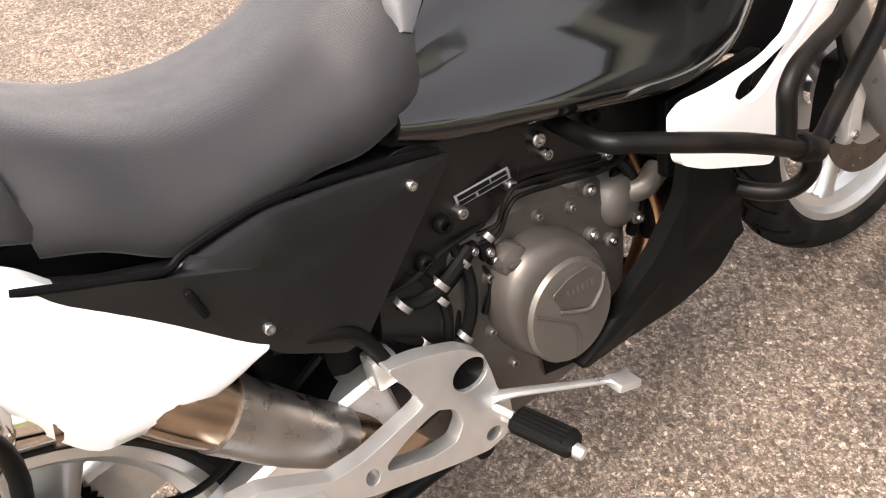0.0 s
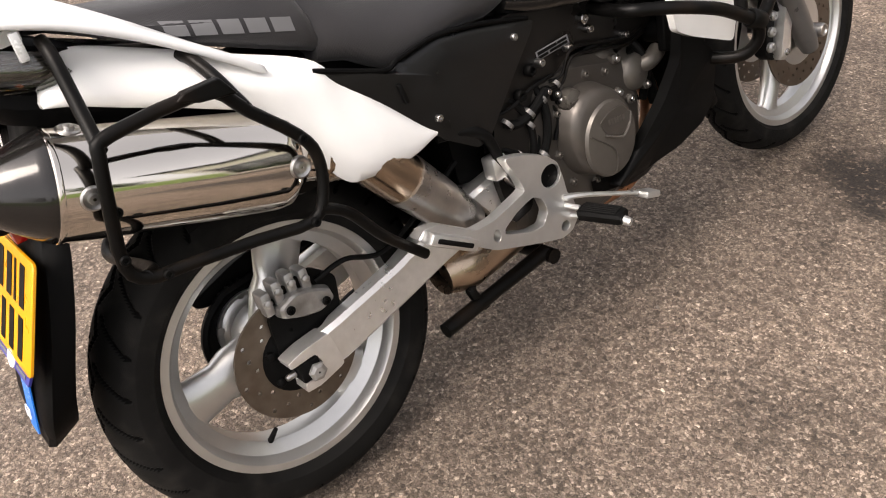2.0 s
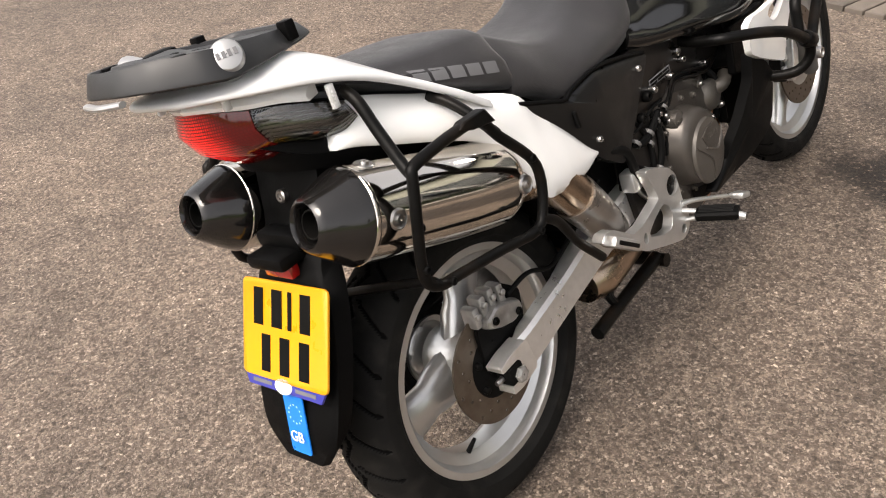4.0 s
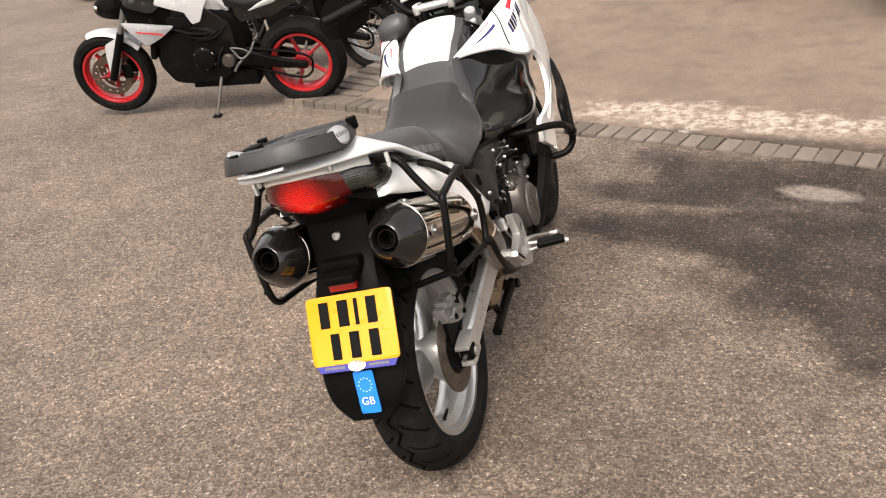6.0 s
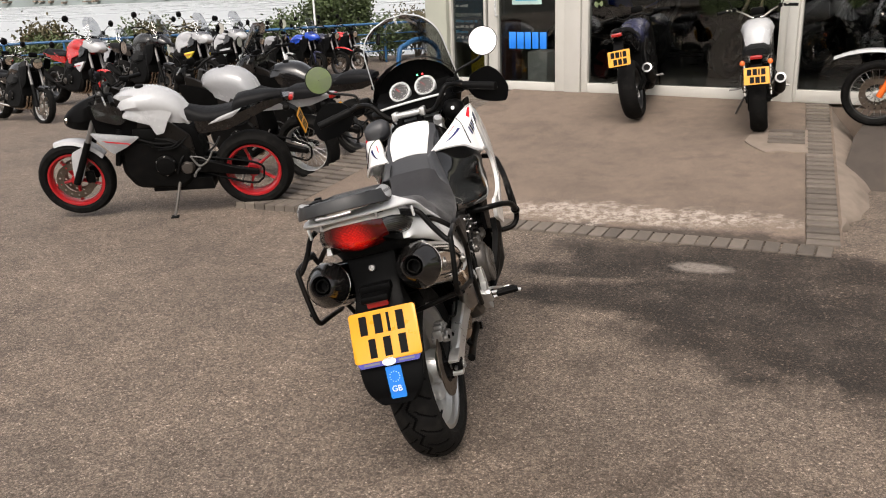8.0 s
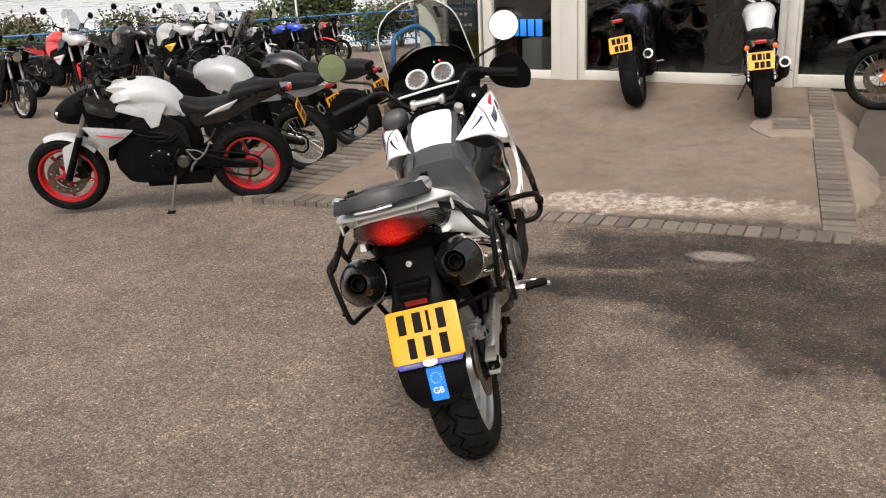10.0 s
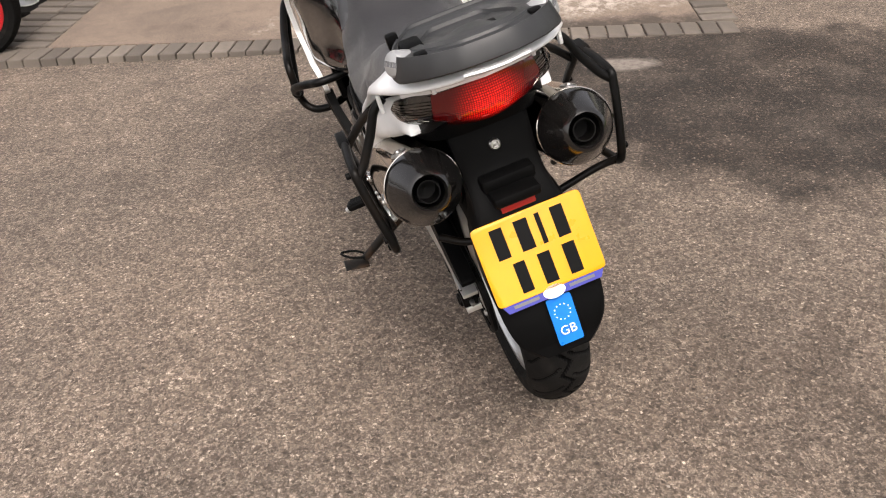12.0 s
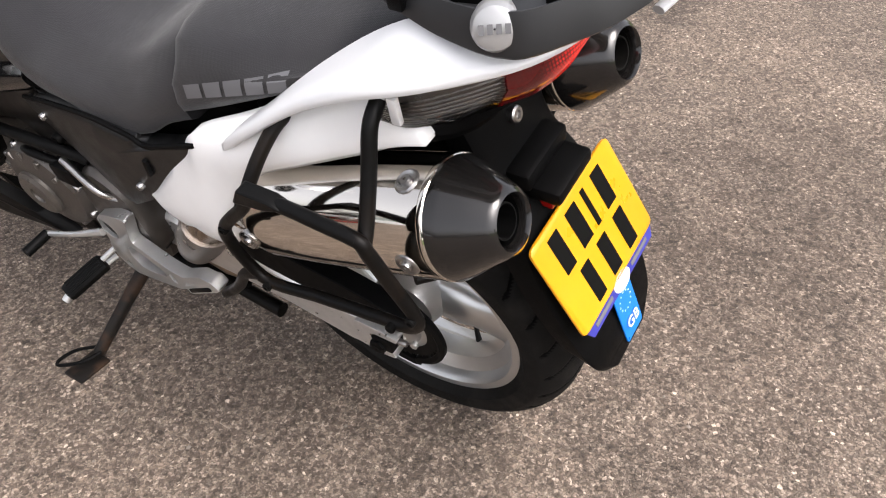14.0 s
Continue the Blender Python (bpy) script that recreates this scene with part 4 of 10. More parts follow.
tagged(part("ground_1", bm, M_GRASS), "mown grass bank bordering the car park", "grass", kind="structure")
for i in range(10):
    a = radians(-140 + i * 19)
    shrub("tree", (math.cos(a) * 24, math.sin(a) * 24 - 2, 0.9), 5.0 + 1.5 * math.sin(i * 2.7), 2.0, 1500, 90 + i, 0.3, None, "leafy green tree on the grass bank", "tree")


# ---- the touring motorcycle ----
BIKE = Matrix.Translation((-0.055, 0, 0)) @ Matrix.Rotation(radians(-2.9), 4, "Z") @ Matrix.Rotation(radians(-13.8), 4, "Y")
bike = thing("motorcycle", BIKE, "white and black touring motorcycle leaning on its side stand", "motorcycle")


def both(fn):
    """Calls fn with 1 and with -1 for the two sides."""
    for s in (1, -1):
        fn(s)


def side(bm, s):
    return bm if s > 0 else mirrored(bm)


# wheels
def tyre_mesh(bm, c, R, half, rim_r, blocks=26, seg=520, groove=0.004):
    prof = []
    for k in range(41):
        a = -1 + 2 * k / 40
        x = half * math.sin(a * 1.25) / math.sin(1.25)
        drop = (1 - math.cos(a * 1.25)) / (1 - math.cos(1.25)) * half * 0.62
        prof.append((R - drop, x))
    prof = [(rim_r, -half * 0.62), (rim_r + 0.012, -half * 0.80), (rim_r + (R - rim_r) * 0.25, -half * 0.97)] + prof + [(rim_r + (R - rim_r) * 0.25, half * 0.97), (rim_r + 0.012, half * 0.80), (rim_r, half * 0.62)]
    rows, cut_ = [], []
    for q in range(seg):
        th = 2 * math.pi * q / seg
        row, flags = [], []
        ph = th * blocks / (2 * math.pi)
        zig = 2 * abs(ph % 1.0 - 0.5)
        for r, x in prof:
            u = x / half
            g = 0.0
            if abs(u) < 0.93 and r > R - half * 0.66:
                za = (ph + abs(u) * 0.95 + (0.5 if u > 0 else 0.0)) % 1.0
                if (za < 0.10 and abs(u) > 0.16) or abs(u - 0.16 * (zig * 2 - 1)) < 0.04:
                    g = groove
            rr = r - g
            flags.append(g > 0)
            row.append(bm.verts.new((c[0] + x, c[1] + rr * math.sin(th), c[2] + rr * math.cos(th))))
        rows.append(row)
        cut_.append(flags)
    n = len(prof)
    for i in range(seg):
        j = (i + 1) % seg
        a, b = rows[i], rows[j]
        for k in range(n):
            m = (k + 1) % n
            f = bm.faces.new((a[k], a[m], b[m], b[k]))
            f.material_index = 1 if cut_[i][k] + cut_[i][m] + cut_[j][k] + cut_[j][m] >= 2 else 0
    return bm


def cast_wheel(name, c, R, half, rim_r, spokes, turn, parent, mat, tread=True, hub_r=0.045, spoke_w=0.035, well=0.036):
    bm = B()
    w = half * 0.78
    prof = [(rim_r + 0.010, -w), (rim_r + 0.012, -w + 0.004), (rim_r + 0.004, -w + 0.010), (rim_r - 0.004, -w * 0.55), (rim_r - 0.022, -w * 0.3), (rim_r - 0.022, w * 0.3), (rim_r - 0.004, w * 0.55), (rim_r + 0.004, w - 0.010), (rim_r + 0.012, w - 0.004), (rim_r + 0.010, w),
            (rim_r - 0.004, w), (rim_r - 0.010, w - 0.008), (rim_r - 0.013, w * 0.62), (rim_r - well + 0.002, w * 0.34), (rim_r - well, 0), (rim_r - well + 0.002, -w * 0.34), (rim_r - 0.013, -w * 0.62), (rim_r - 0.010, -w + 0.008), (rim_r - 0.004, -w)]
    revolve(bm, prof, c, (1, 0, 0), 96, closed=True)
    wheel = part(name, bm, mat, parent)
    bm = B()
    revolve(bm, [(0.02, -half * 0.75), (hub_r, -half * 0.75), (hub_r * 1.15, -half * 0.3), (hub_r * 1.15, half * 0.3), (hub_r, half * 0.75), (0.02, half * 0.75)], c, (1, 0, 0), 32)
    part("hub", bm, mat, wheel)
    for k in range(spokes):
        bm = B()
        a = radians(turn) + 2 * math.pi * k / spokes
        d = Vector((0, math.sin(a), math.cos(a)))
        tan = Vector((0, math.cos(a), -math.sin(a)))
        rings = []
        for f, ww, xx in ((hub_r * 0.7, 1.05, 0.034), (hub_r * 1.6, 1.0, 0.032), (rim_r * 0.55, 0.82, 0.027), (rim_r * 0.8, 0.95, 0.024), (rim_r - 0.03, 1.5, 0.022)):
            rings.append([Vector(c) + d * f + tan * spoke_w * ww * math.cos(q) * 0.9 + Vector((1, 0, 0)) * xx * math.sin(q) for q in (2 * math.pi * j / 14 for j in range(14))])
        loft(bm, rings)
        part("spoke", bm, mat, wheel)
    bm = B()
    if tread:
        tyre_mesh(bm, c, R, half, rim_r)
    else:
        prof = [(rim_r, -half * 0.62), (rim_r + (R - rim_r) * 0.3, -half * 0.97)] + [(R - (1 - math.cos(a)) * half * 0.75, half * math.sin(a) / math.sin(1.2)) for a in (-1.2 + 0.2 * k for k in range(13))] + [(rim_r + (R - rim_r) * 0.3, half * 0.97), (rim_r, half * 0.62)]
        revolve(bm, prof, c, (1, 0, 0), 64, closed=True)
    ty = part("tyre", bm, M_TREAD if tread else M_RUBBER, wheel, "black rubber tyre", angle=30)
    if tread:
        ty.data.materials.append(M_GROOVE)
    return wheel


def drilled_disc(name, c, r, inner, x, parent, holes=27):
    bm = B()
    pl = lambda u, v, w: (c[0] + x + w, c[1] + u, c[2] + v)
    hs = [ring2(0, 0, inner, n=40)]
    for k in range(holes):
        a = 2 * math.pi * k / holes
        rr = inner + (r - inner) * (0.22, 0.50, 0.78)[k % 3]
        hs.append(ring2(rr * math.sin(a), rr * math.cos(a), 0.0042, n=6))
    plate(bm, ring2(0, 0, r, n=64), hs, -0.0025, 0.0025, pl)
    return part(name, bm, M_DISC, parent, "worn drilled steel brake disc", angle=30)


RA, FA = (0.0, 0.030, 0.322), (0.0, 1.628, 0.327)
rear_wheel = cast_wheel("rear_wheel", RA, 0.322, 0.076, 0.222, 3, 262, bike, M_WHEEL, spoke_w=0.056, hub_r=0.060)
drilled_disc("brake_disc", RA, 0.118, 0.066, 0.082, rear_wheel)
bm = B()
revolve(bm, [(0.066, 0.078), (0.070, 0.084), (0.03, 0.092), (0.02, 0.092)], RA, (1, 0, 0), 32, cap=False)
for k in range(6):
    a = k * math.pi / 3
    revolve(bm, [(0.0075, 0.08), (0.0075, 0.094), (0.004, 0.096)], (0, RA[1] + 0.056 * math.sin(a), RA[2] + 0.056 * math.cos(a)), (1, 0, 0), 10)
part("disc_carrier", bm, M_DARK, rear_wheel)
bm = B()
teeth = []
for k in range(88):
    a = 2 * math.pi * k / 88
    r = 0.098 if k % 2 else 0.091
    teeth.append((r * math.sin(a), r * math.cos(a)))
plate(bm, teeth, [ring2(0, 0, 0.072, n=32)], -0.095, -0.088, lambda u, v, w: (w, RA[1] + u, RA[2] + v))
part("sprocket", bm, M_DARK, rear_wheel, "dirty steel rear sprocket")
bm = B()
revolve(bm, [(0.074, 0.080), (0.073, 0.092), (0.060, 0.094), (0.052, 0.088), (0.030, 0.088), (0.026, 0.096), (0.018, 0.096)], RA, (-1, 0, 0), 36, cap=False)
for k in range(5):
    a = k * math.pi * 0.4
    revolve(bm, [(0.0075, 0.09), (0.0075, 0.100), (0.004, 0.102)], (0, RA[1] + 0.064 * math.sin(a), RA[2] + 0.064 * math.cos(a)), (-1, 0, 0), 10)
part("sprocket_carrier", bm, M_WHEEL, rear_wheel, "silver sprocket carrier")
bm = B()
a = radians(208)
tube(bm, [(0.02, RA[1] + 0.19 * math.sin(a), RA[2] + 0.19 * math.cos(a)), (0.035, RA[1] + 0.16 * math.sin(a), RA[2] + 0.16 * math.cos(a))], [0.006, 0.004], 8, False)
part("valve", bm, M_RUBBER_SMOOTH, rear_wheel)
front_wheel = cast_wheel("front_wheel", FA, 0.327, 0.056, 0.246, 3, 78, bike, M_WHEEL, spoke_w=0.032)
for s in (1, -1):
    drilled_disc("brake_disc", FA, 0.148, 0.092, 0.066 * s, front_wheel, 45)
    bm = B()
    revolve(bm, [(0.094, 0.062), (0.094, 0.068), (0.04, 0.074), (0.04, 0.06)], FA, (s, 0, 0), 32, closed=True)
    part("disc_carrier", bm, M_WHEEL, front_wheel, "silver disc carrier")

# chain
bm = B()
up = [Vector((-0.092, 0.56, 0.40)), Vector((-0.092, 0.3, 0.43)), Vector((-0.092, RA[1], RA[2] + 0.098))]
arc = [Vector((-0.092, RA[1] - 0.098 * math.sin(t), RA[2] + 0.098 * math.cos(t))) for t in (math.pi * k / 8 for k in range(9))]
lowp = [Vector((-0.092, 0.3, 0.285)), Vector((-0.092, 0.56, 0.33))]
tube(bm, up[:2] + arc + lowp, 0.009, 6, True, 4)
part("chain", bm, M_DARK, bike, "oily drive chain")

# swingarm
def swing(s):
    bm = B()
    rings = []
    for y, zl, zh, xi, xo in ((0.062, 0.296, 0.370, 0.100, 0.128), (0.080, 0.298, 0.374, 0.100, 0.130), (0.10, 0.300, 0.378, 0.092, 0.132), (0.24, 0.330, 0.405, 0.088, 0.132), (0.34, 0.360, 0.440, 0.085, 0.140), (0.42, 0.382, 0.462, 0.08, 0.148), (0.50, 0.394, 0.478, 0.08, 0.150), (0.55, 0.402, 0.480, 0.08, 0.146)):
        e = 0.008
        zl -= 0.022 if s < 0 else 0.0
        rings.append([(xo, y, zl + e), (xo, y, zh - e), (xo - e, y, zh), (xi + e, y, zh), (xi, y, zh - e), (xi, y, zl + e), (xi + e, y, zl), (xo - e, y, zl)])
    loft(bm, rings)
    arm = part("swingarm", side(bm, s), M_BRUSHED, bike, "brushed aluminium swingarm", angle=25)
    bm = B()
    o = [(0.002, 0.292), (0.030, 0.290), (0.085, 0.302), (0.074, 0.372), (0.020, 0.368), (-0.012, 0.360), (-0.010, 0.348), (0.038, 0.350), (0.046, 0.330), (0.040, 0.312), (0.004, 0.308)]
    plate(bm, [(v.x, v.y) for v in rounded([(u, w, 0) for u, w in o], 0.16)], [], 0.100, 0.138, lambda u, v, w: (w, u, v))
    part("axle_plate", side(bm, s), M_BRUSHED, arm, angle=25, bevel=0.002)
    bm = B()
    revolve(bm, [(0.002, 0.150), (0.010, 0.150), (0.017, 0.147), (0.017, 0.139), (0.013, 0.135), (0.013, 0.09)], RA, (1, 0, 0), 6, cap=False)
    part("axle_nut", side(bm, s), M_CALIPER if s > 0 else M_DARK, arm, angle=20)
    bm = B()
    box(bm, (0.104, 0.002, 0.311), (0.142, 0.042, 0.347), 0.004)
    part("axle_block", side(bm, s), M_DARK, arm, "dark chain adjuster block")
    bolt("adjuster", (s * 0.121, -0.004, 0.328), (0, -1, 0), 0.006, arm, None, 0.014)


both(swing)
bm = B()
box(bm, (-0.13, 0.36, 0.385), (0.13, 0.50, 0.465), 0.02)
part("swingarm_bridge", bm, M_DARK, bike)

# rear caliper with its bracket and hose
bm = B()
o = rounded([(0, 0.015, 0.445), (0, 0.05, 0.458), (0, 0.085, 0.448), (0, 0.118, 0.432), (0, 0.122, 0.408), (0, 0.09, 0.398), (0, 0.05, 0.408), (0, 0.015, 0.425)], 0.25)
loft(bm, [[(x, p.y * k + 0.06 * (1 - k), p.z * k + 0.43 * (1 - k)) for p in o] for x, k in ((0.055, 0.9), (0.062, 1.0), (0.100, 1.0), (0.112, 0.93), (0.116, 0.8))])
cal = part("rear_caliper", bm, M_CALIPER, bike, "grey cast brake caliper", angle=30)
for y, z in ((0.035, 0.434), (0.10, 0.415)):
    bolt("caliper_pin", (0.115, y, z), (1, 0, 0), 0.008, cal, M_DARK)
for y, z in ((0.004, 0.468), (0.028, 0.478), (0.054, 0.480), (0.080, 0.474)):
    bm = B()
    box(bm, (0.07, y - 0.006, z - 0.034), (0.104, y + 0.012, z + 0.010), 0.005)
    revolve(bm, [(0.007, 0.100), (0.007, 0.109), (0.004, 0.111)], (0, y + 0.003, z - 0.008), (1, 0, 0), 10)
    part("caliper_lug", bm, M_CALIPER, cal)
bm = B()
o = [(p.x, p.y) for p in rounded([(y, z, 0) for y, z in ((-0.005, 0.34), (0.0, 0.43), (0.03, 0.465), (0.10, 0.475), (0.14, 0.44), (0.130, 0.38), (0.08, 0.34), (0.03, 0.30))], 0.2)]
plate(bm, o, [ring2(0.03, 0.322, 0.016, n=16)], 0.086, 0.096, lambda u, v, w: (w, u, v))
part("caliper_bracket", bm, M_DARK, cal, bevel=0.002)
bm = B()
tube(bm, [(0.100, 0.10, 0.450), (0.110, 0.16, 0.462), (0.116, 0.23, 0.440), (0.122, 0.33, 0.478), (0.13, 0.42, 0.53)], 0.005, 8)
part("brake_hose", bm, M_RUBBER_SMOOTH, bike)

# silencers
def silencer(s):
    a, b = Vector((0.155, -0.290, 0.821)), Vector((0.169, 0.195, 0.661))
    d = (b - a).normalized()
    o = a
    bm = B()
    revolve(bm, [(0.0735, 0.071), (0.0757, 0.0725), (0.0765, 0.13), (0.077, 0.28), (0.0755, 0.380), (0.072, 0.398), (0.056, 0.416), (0.041, 0.430), (0.040, 0.52)], o, d, 64, cap=False)
    can = part("silencer", side(bm, s), M_CHROME, bike, "polished steel silencer", angle=40)
    bm = B()
    revolve(bm, [(0.030, 0.02), (0.031, 0.004), (0.034, 0.0), (0.039, 0.003), (0.0435, 0.009), (0.058, 0.036), (0.068, 0.056), (0.0745, 0.069), (0.0745, 0.072), (0.069, 0.074)], o, d, 64, cap=False)
    part("end_cap", side(bm, s), M_CAP, can, "dark satin tapered end cap")
    bm = B()
    revolve(bm, [(0.030, 0.015), (0.029, 0.06), (0.001, 0.065)], o, d, 32, cap=False)
    revolve(bm, [(0.022, 0.012), (0.020, 0.012), (0.020, 0.06), (0.022, 0.06)], o, d, 32, closed=True)
    part("outlet", side(bm, s), M_DARK, can, "dark outlet pipe")
    bm = B()
    revolve(bm, [(0.0748, 0.0725), (0.0760, 0.0735), (0.0766, 0.0780), (0.0760, 0.0800)], o, d, 64, cap=False)
    part("clamp_band", side(bm, s), M_CHROME, can, "bright clamp band")
    for pt in ((0.246, 0.083, 0.697), (0.232, -0.188, 0.781), (0.180, -0.165, 0.868), (0.175, 0.10, 0.760)):
        p = Vector(pt)
        ax = o + d * ((p - o).dot(d))
        n = (p - ax).normalized()
        q = ax + n * 0.0752
        bm = B()
        revolve(bm, [(0.002, 0.006), (0.0065, 0.006), (0.0075, 0.001), (0.011, 0.001), (0.014, 0.003), (0.0165, 0.001), (0.017, -0.006)], q, n, 20, cap=False)
        part("heat_shield_bolt", side(bm, s), M_BOLT, can)
    bm = B()
    tube(bm, [b - d * 0.05, b + d * 0.02, (0.170, 0.265, 0.590), (0.165, 0.335, 0.500), (0.148, 0.395, 0.428), (0.10, 0.46, 0.37), (0.03, 0.50, 0.32)], [0.046, 0.050, 0.046, 0.040, 0.036, 0.036, 0.036], 28, n=6)
    part("link_pipe", side(bm, s), M_PIPE, can, "heat-tinted steel link pipe")
    bm = B()
    tube(bm, [(0.171, 0.282, 0.568), (0.167, 0.335, 0.500), (0.157, 0.372, 0.455), (0.148, 0.398, 0.424)], [0.0465, 0.0435, 0.041, 0.039], 28)
    part("heat_shield", side(bm, s), M_SHIELD, can, "brushed pipe shield")


both(silencer)
bm = B()
tube(bm, [(0.06, 0.36, 0.30), (0.06, 0.42, 0.30), (0.05, 0.56, 0.30)], [0.045, 0.062, 0.055], 20)
tube(bm, [(-0.06, 0.36, 0.30), (-0.06, 0.42, 0.30), (-0.05, 0.56, 0.30)], [0.045, 0.062, 0.055], 20)
part("exhaust_collector", bm, M_PIPE, bike)
bm = B()
tube(bm, [(0.05, 0.55, 0.29), (0.07, 0.75, 0.26), (0.09, 0.90, 0.27), (0.07, 1.02, 0.38), (0.04, 1.0, 0.52)], 0.024, 14)
part("front_header", bm, M_COPPER, bike, "copper-brown exhaust header")

# seats
def seat_rings(rows, lean, tail=False):
    rings = []
    for y, wt, wb, zb, zt in rows:
        pts = [(0, zt), (wt * 0.5, zt - 0.001), (wt * 0.82, zt - 0.006), (wt, zt - 0.018), (wt + (wb - wt) * 0.4, zt - 0.018 - (zt - zb) * 0.22), (wb - 0.004, zb + (zt - zb) * 0.45), (wb, zb + (zt - zb) * 0.2), (wb - 0.003, zb + 0.008), (wb - 0.014, zb), (0, zb)]
        full = pts + [(-x, z) for x, z in pts[-2:0:-1]]
        rings.append([Vector((x, y + (zt - z) * lean, z)) for x, z in full])
    return rings


def smooth_rings(rings, n=4):
    cols = [catmull([r[k] for r in rings], n) for k in range(len(rings[0]))]
    return [[c[i] for c in cols] for i in range(len(cols[0]))]


bm = B()
loft(bm, smooth_rings(seat_rings([(0.205, 0.128, 0.165, 0.80, 0.932), (0.255, 0.14, 0.178, 0.785, 0.905), (0.32, 0.15, 0.186, 0.748, 0.872), (0.40, 0.147, 0.190, 0.756, 0.858), (0.47, 0.128, 0.186, 0.764, 0.866), (0.53, 0.108, 0.178, 0.758, 0.886), (0.575, 0.102, 0.172, 0.766, 0.912), (0.612, 0.108, 0.164, 0.772, 0.932), (0.636, 0.110, 0.154, 0.785, 0.945)], 0.0)))
part("rider_seat", bm, M_VINYL, bike, "dark grey textured vinyl seat", angle=60)
bm = B()
loft(bm, smooth_rings(seat_rings([(-0.150, 0.06, 0.08, 0.972, 0.988), (-0.10, 0.10, 0.12, 0.950, 0.982), (-0.03, 0.122, 0.146, 0.915, 0.968), (0.05, 0.134, 0.158, 0.880, 0.958), (0.13, 0.138, 0.166, 0.845, 0.950), (0.185, 0.136, 0.170, 0.822, 0.944), (0.203, 0.130, 0.166, 0.812, 0.938)], 0.10)))
pillion = part("pillion_seat", bm, M_VINYL, bike, "dark grey textured vinyl pillion seat", angle=60)


def seat_mark(s):
    tree = BVHTree.FromPolygons([v.co for v in pillion.data.vertices], [p.vertices for p in pillion.data.polygons])
    for k in range(5):
        y = 0.004 + k * 0.0365
        rows = []
        for j in range(4):
            row = []
            for i in range(4):
                yy = y + 0.030 * i / 3
                zz = 0.935 - yy / 0.18 * 0.055 - 0.021 * j / 3
                hit = tree.ray_cast(Vector((0.4, yy, zz)), Vector((-1, 0, 0)))[0]
                row.append(Vector((hit.x if hit else 0.15, yy, zz)))
            rows.append(row)
        bm = B()
        top = [[bm.verts.new(q + Vector((0.0012, 0, 0.0005))) for q in r] for r in rows]
        for r0, r1 in zip(top, top[1:]):
            for i in range(3):
                bm.faces.new((r0[i], r0[i + 1], r1[i + 1], r1[i]))
        part("seat_mark", side(bm, s), M_MARK, pillion, "light grey block print")


both(seat_mark)

# side covers and white tail panels
def yz_panel(pts, x_of, s, mat, name, label, inward=0.02, bulge=0.008, r=0.16, parent=None, n=3):
    o = rounded([(0, y, z) for y, z in pts], r, n)
    bm = B()
    puff(bm, [(x_of(p.y, p.z), p.y, p.z) for p in o], (-inward, 0, 0), bulge, 5)
    return part(name, side(bm, s), mat, parent or bike, label, angle=75)


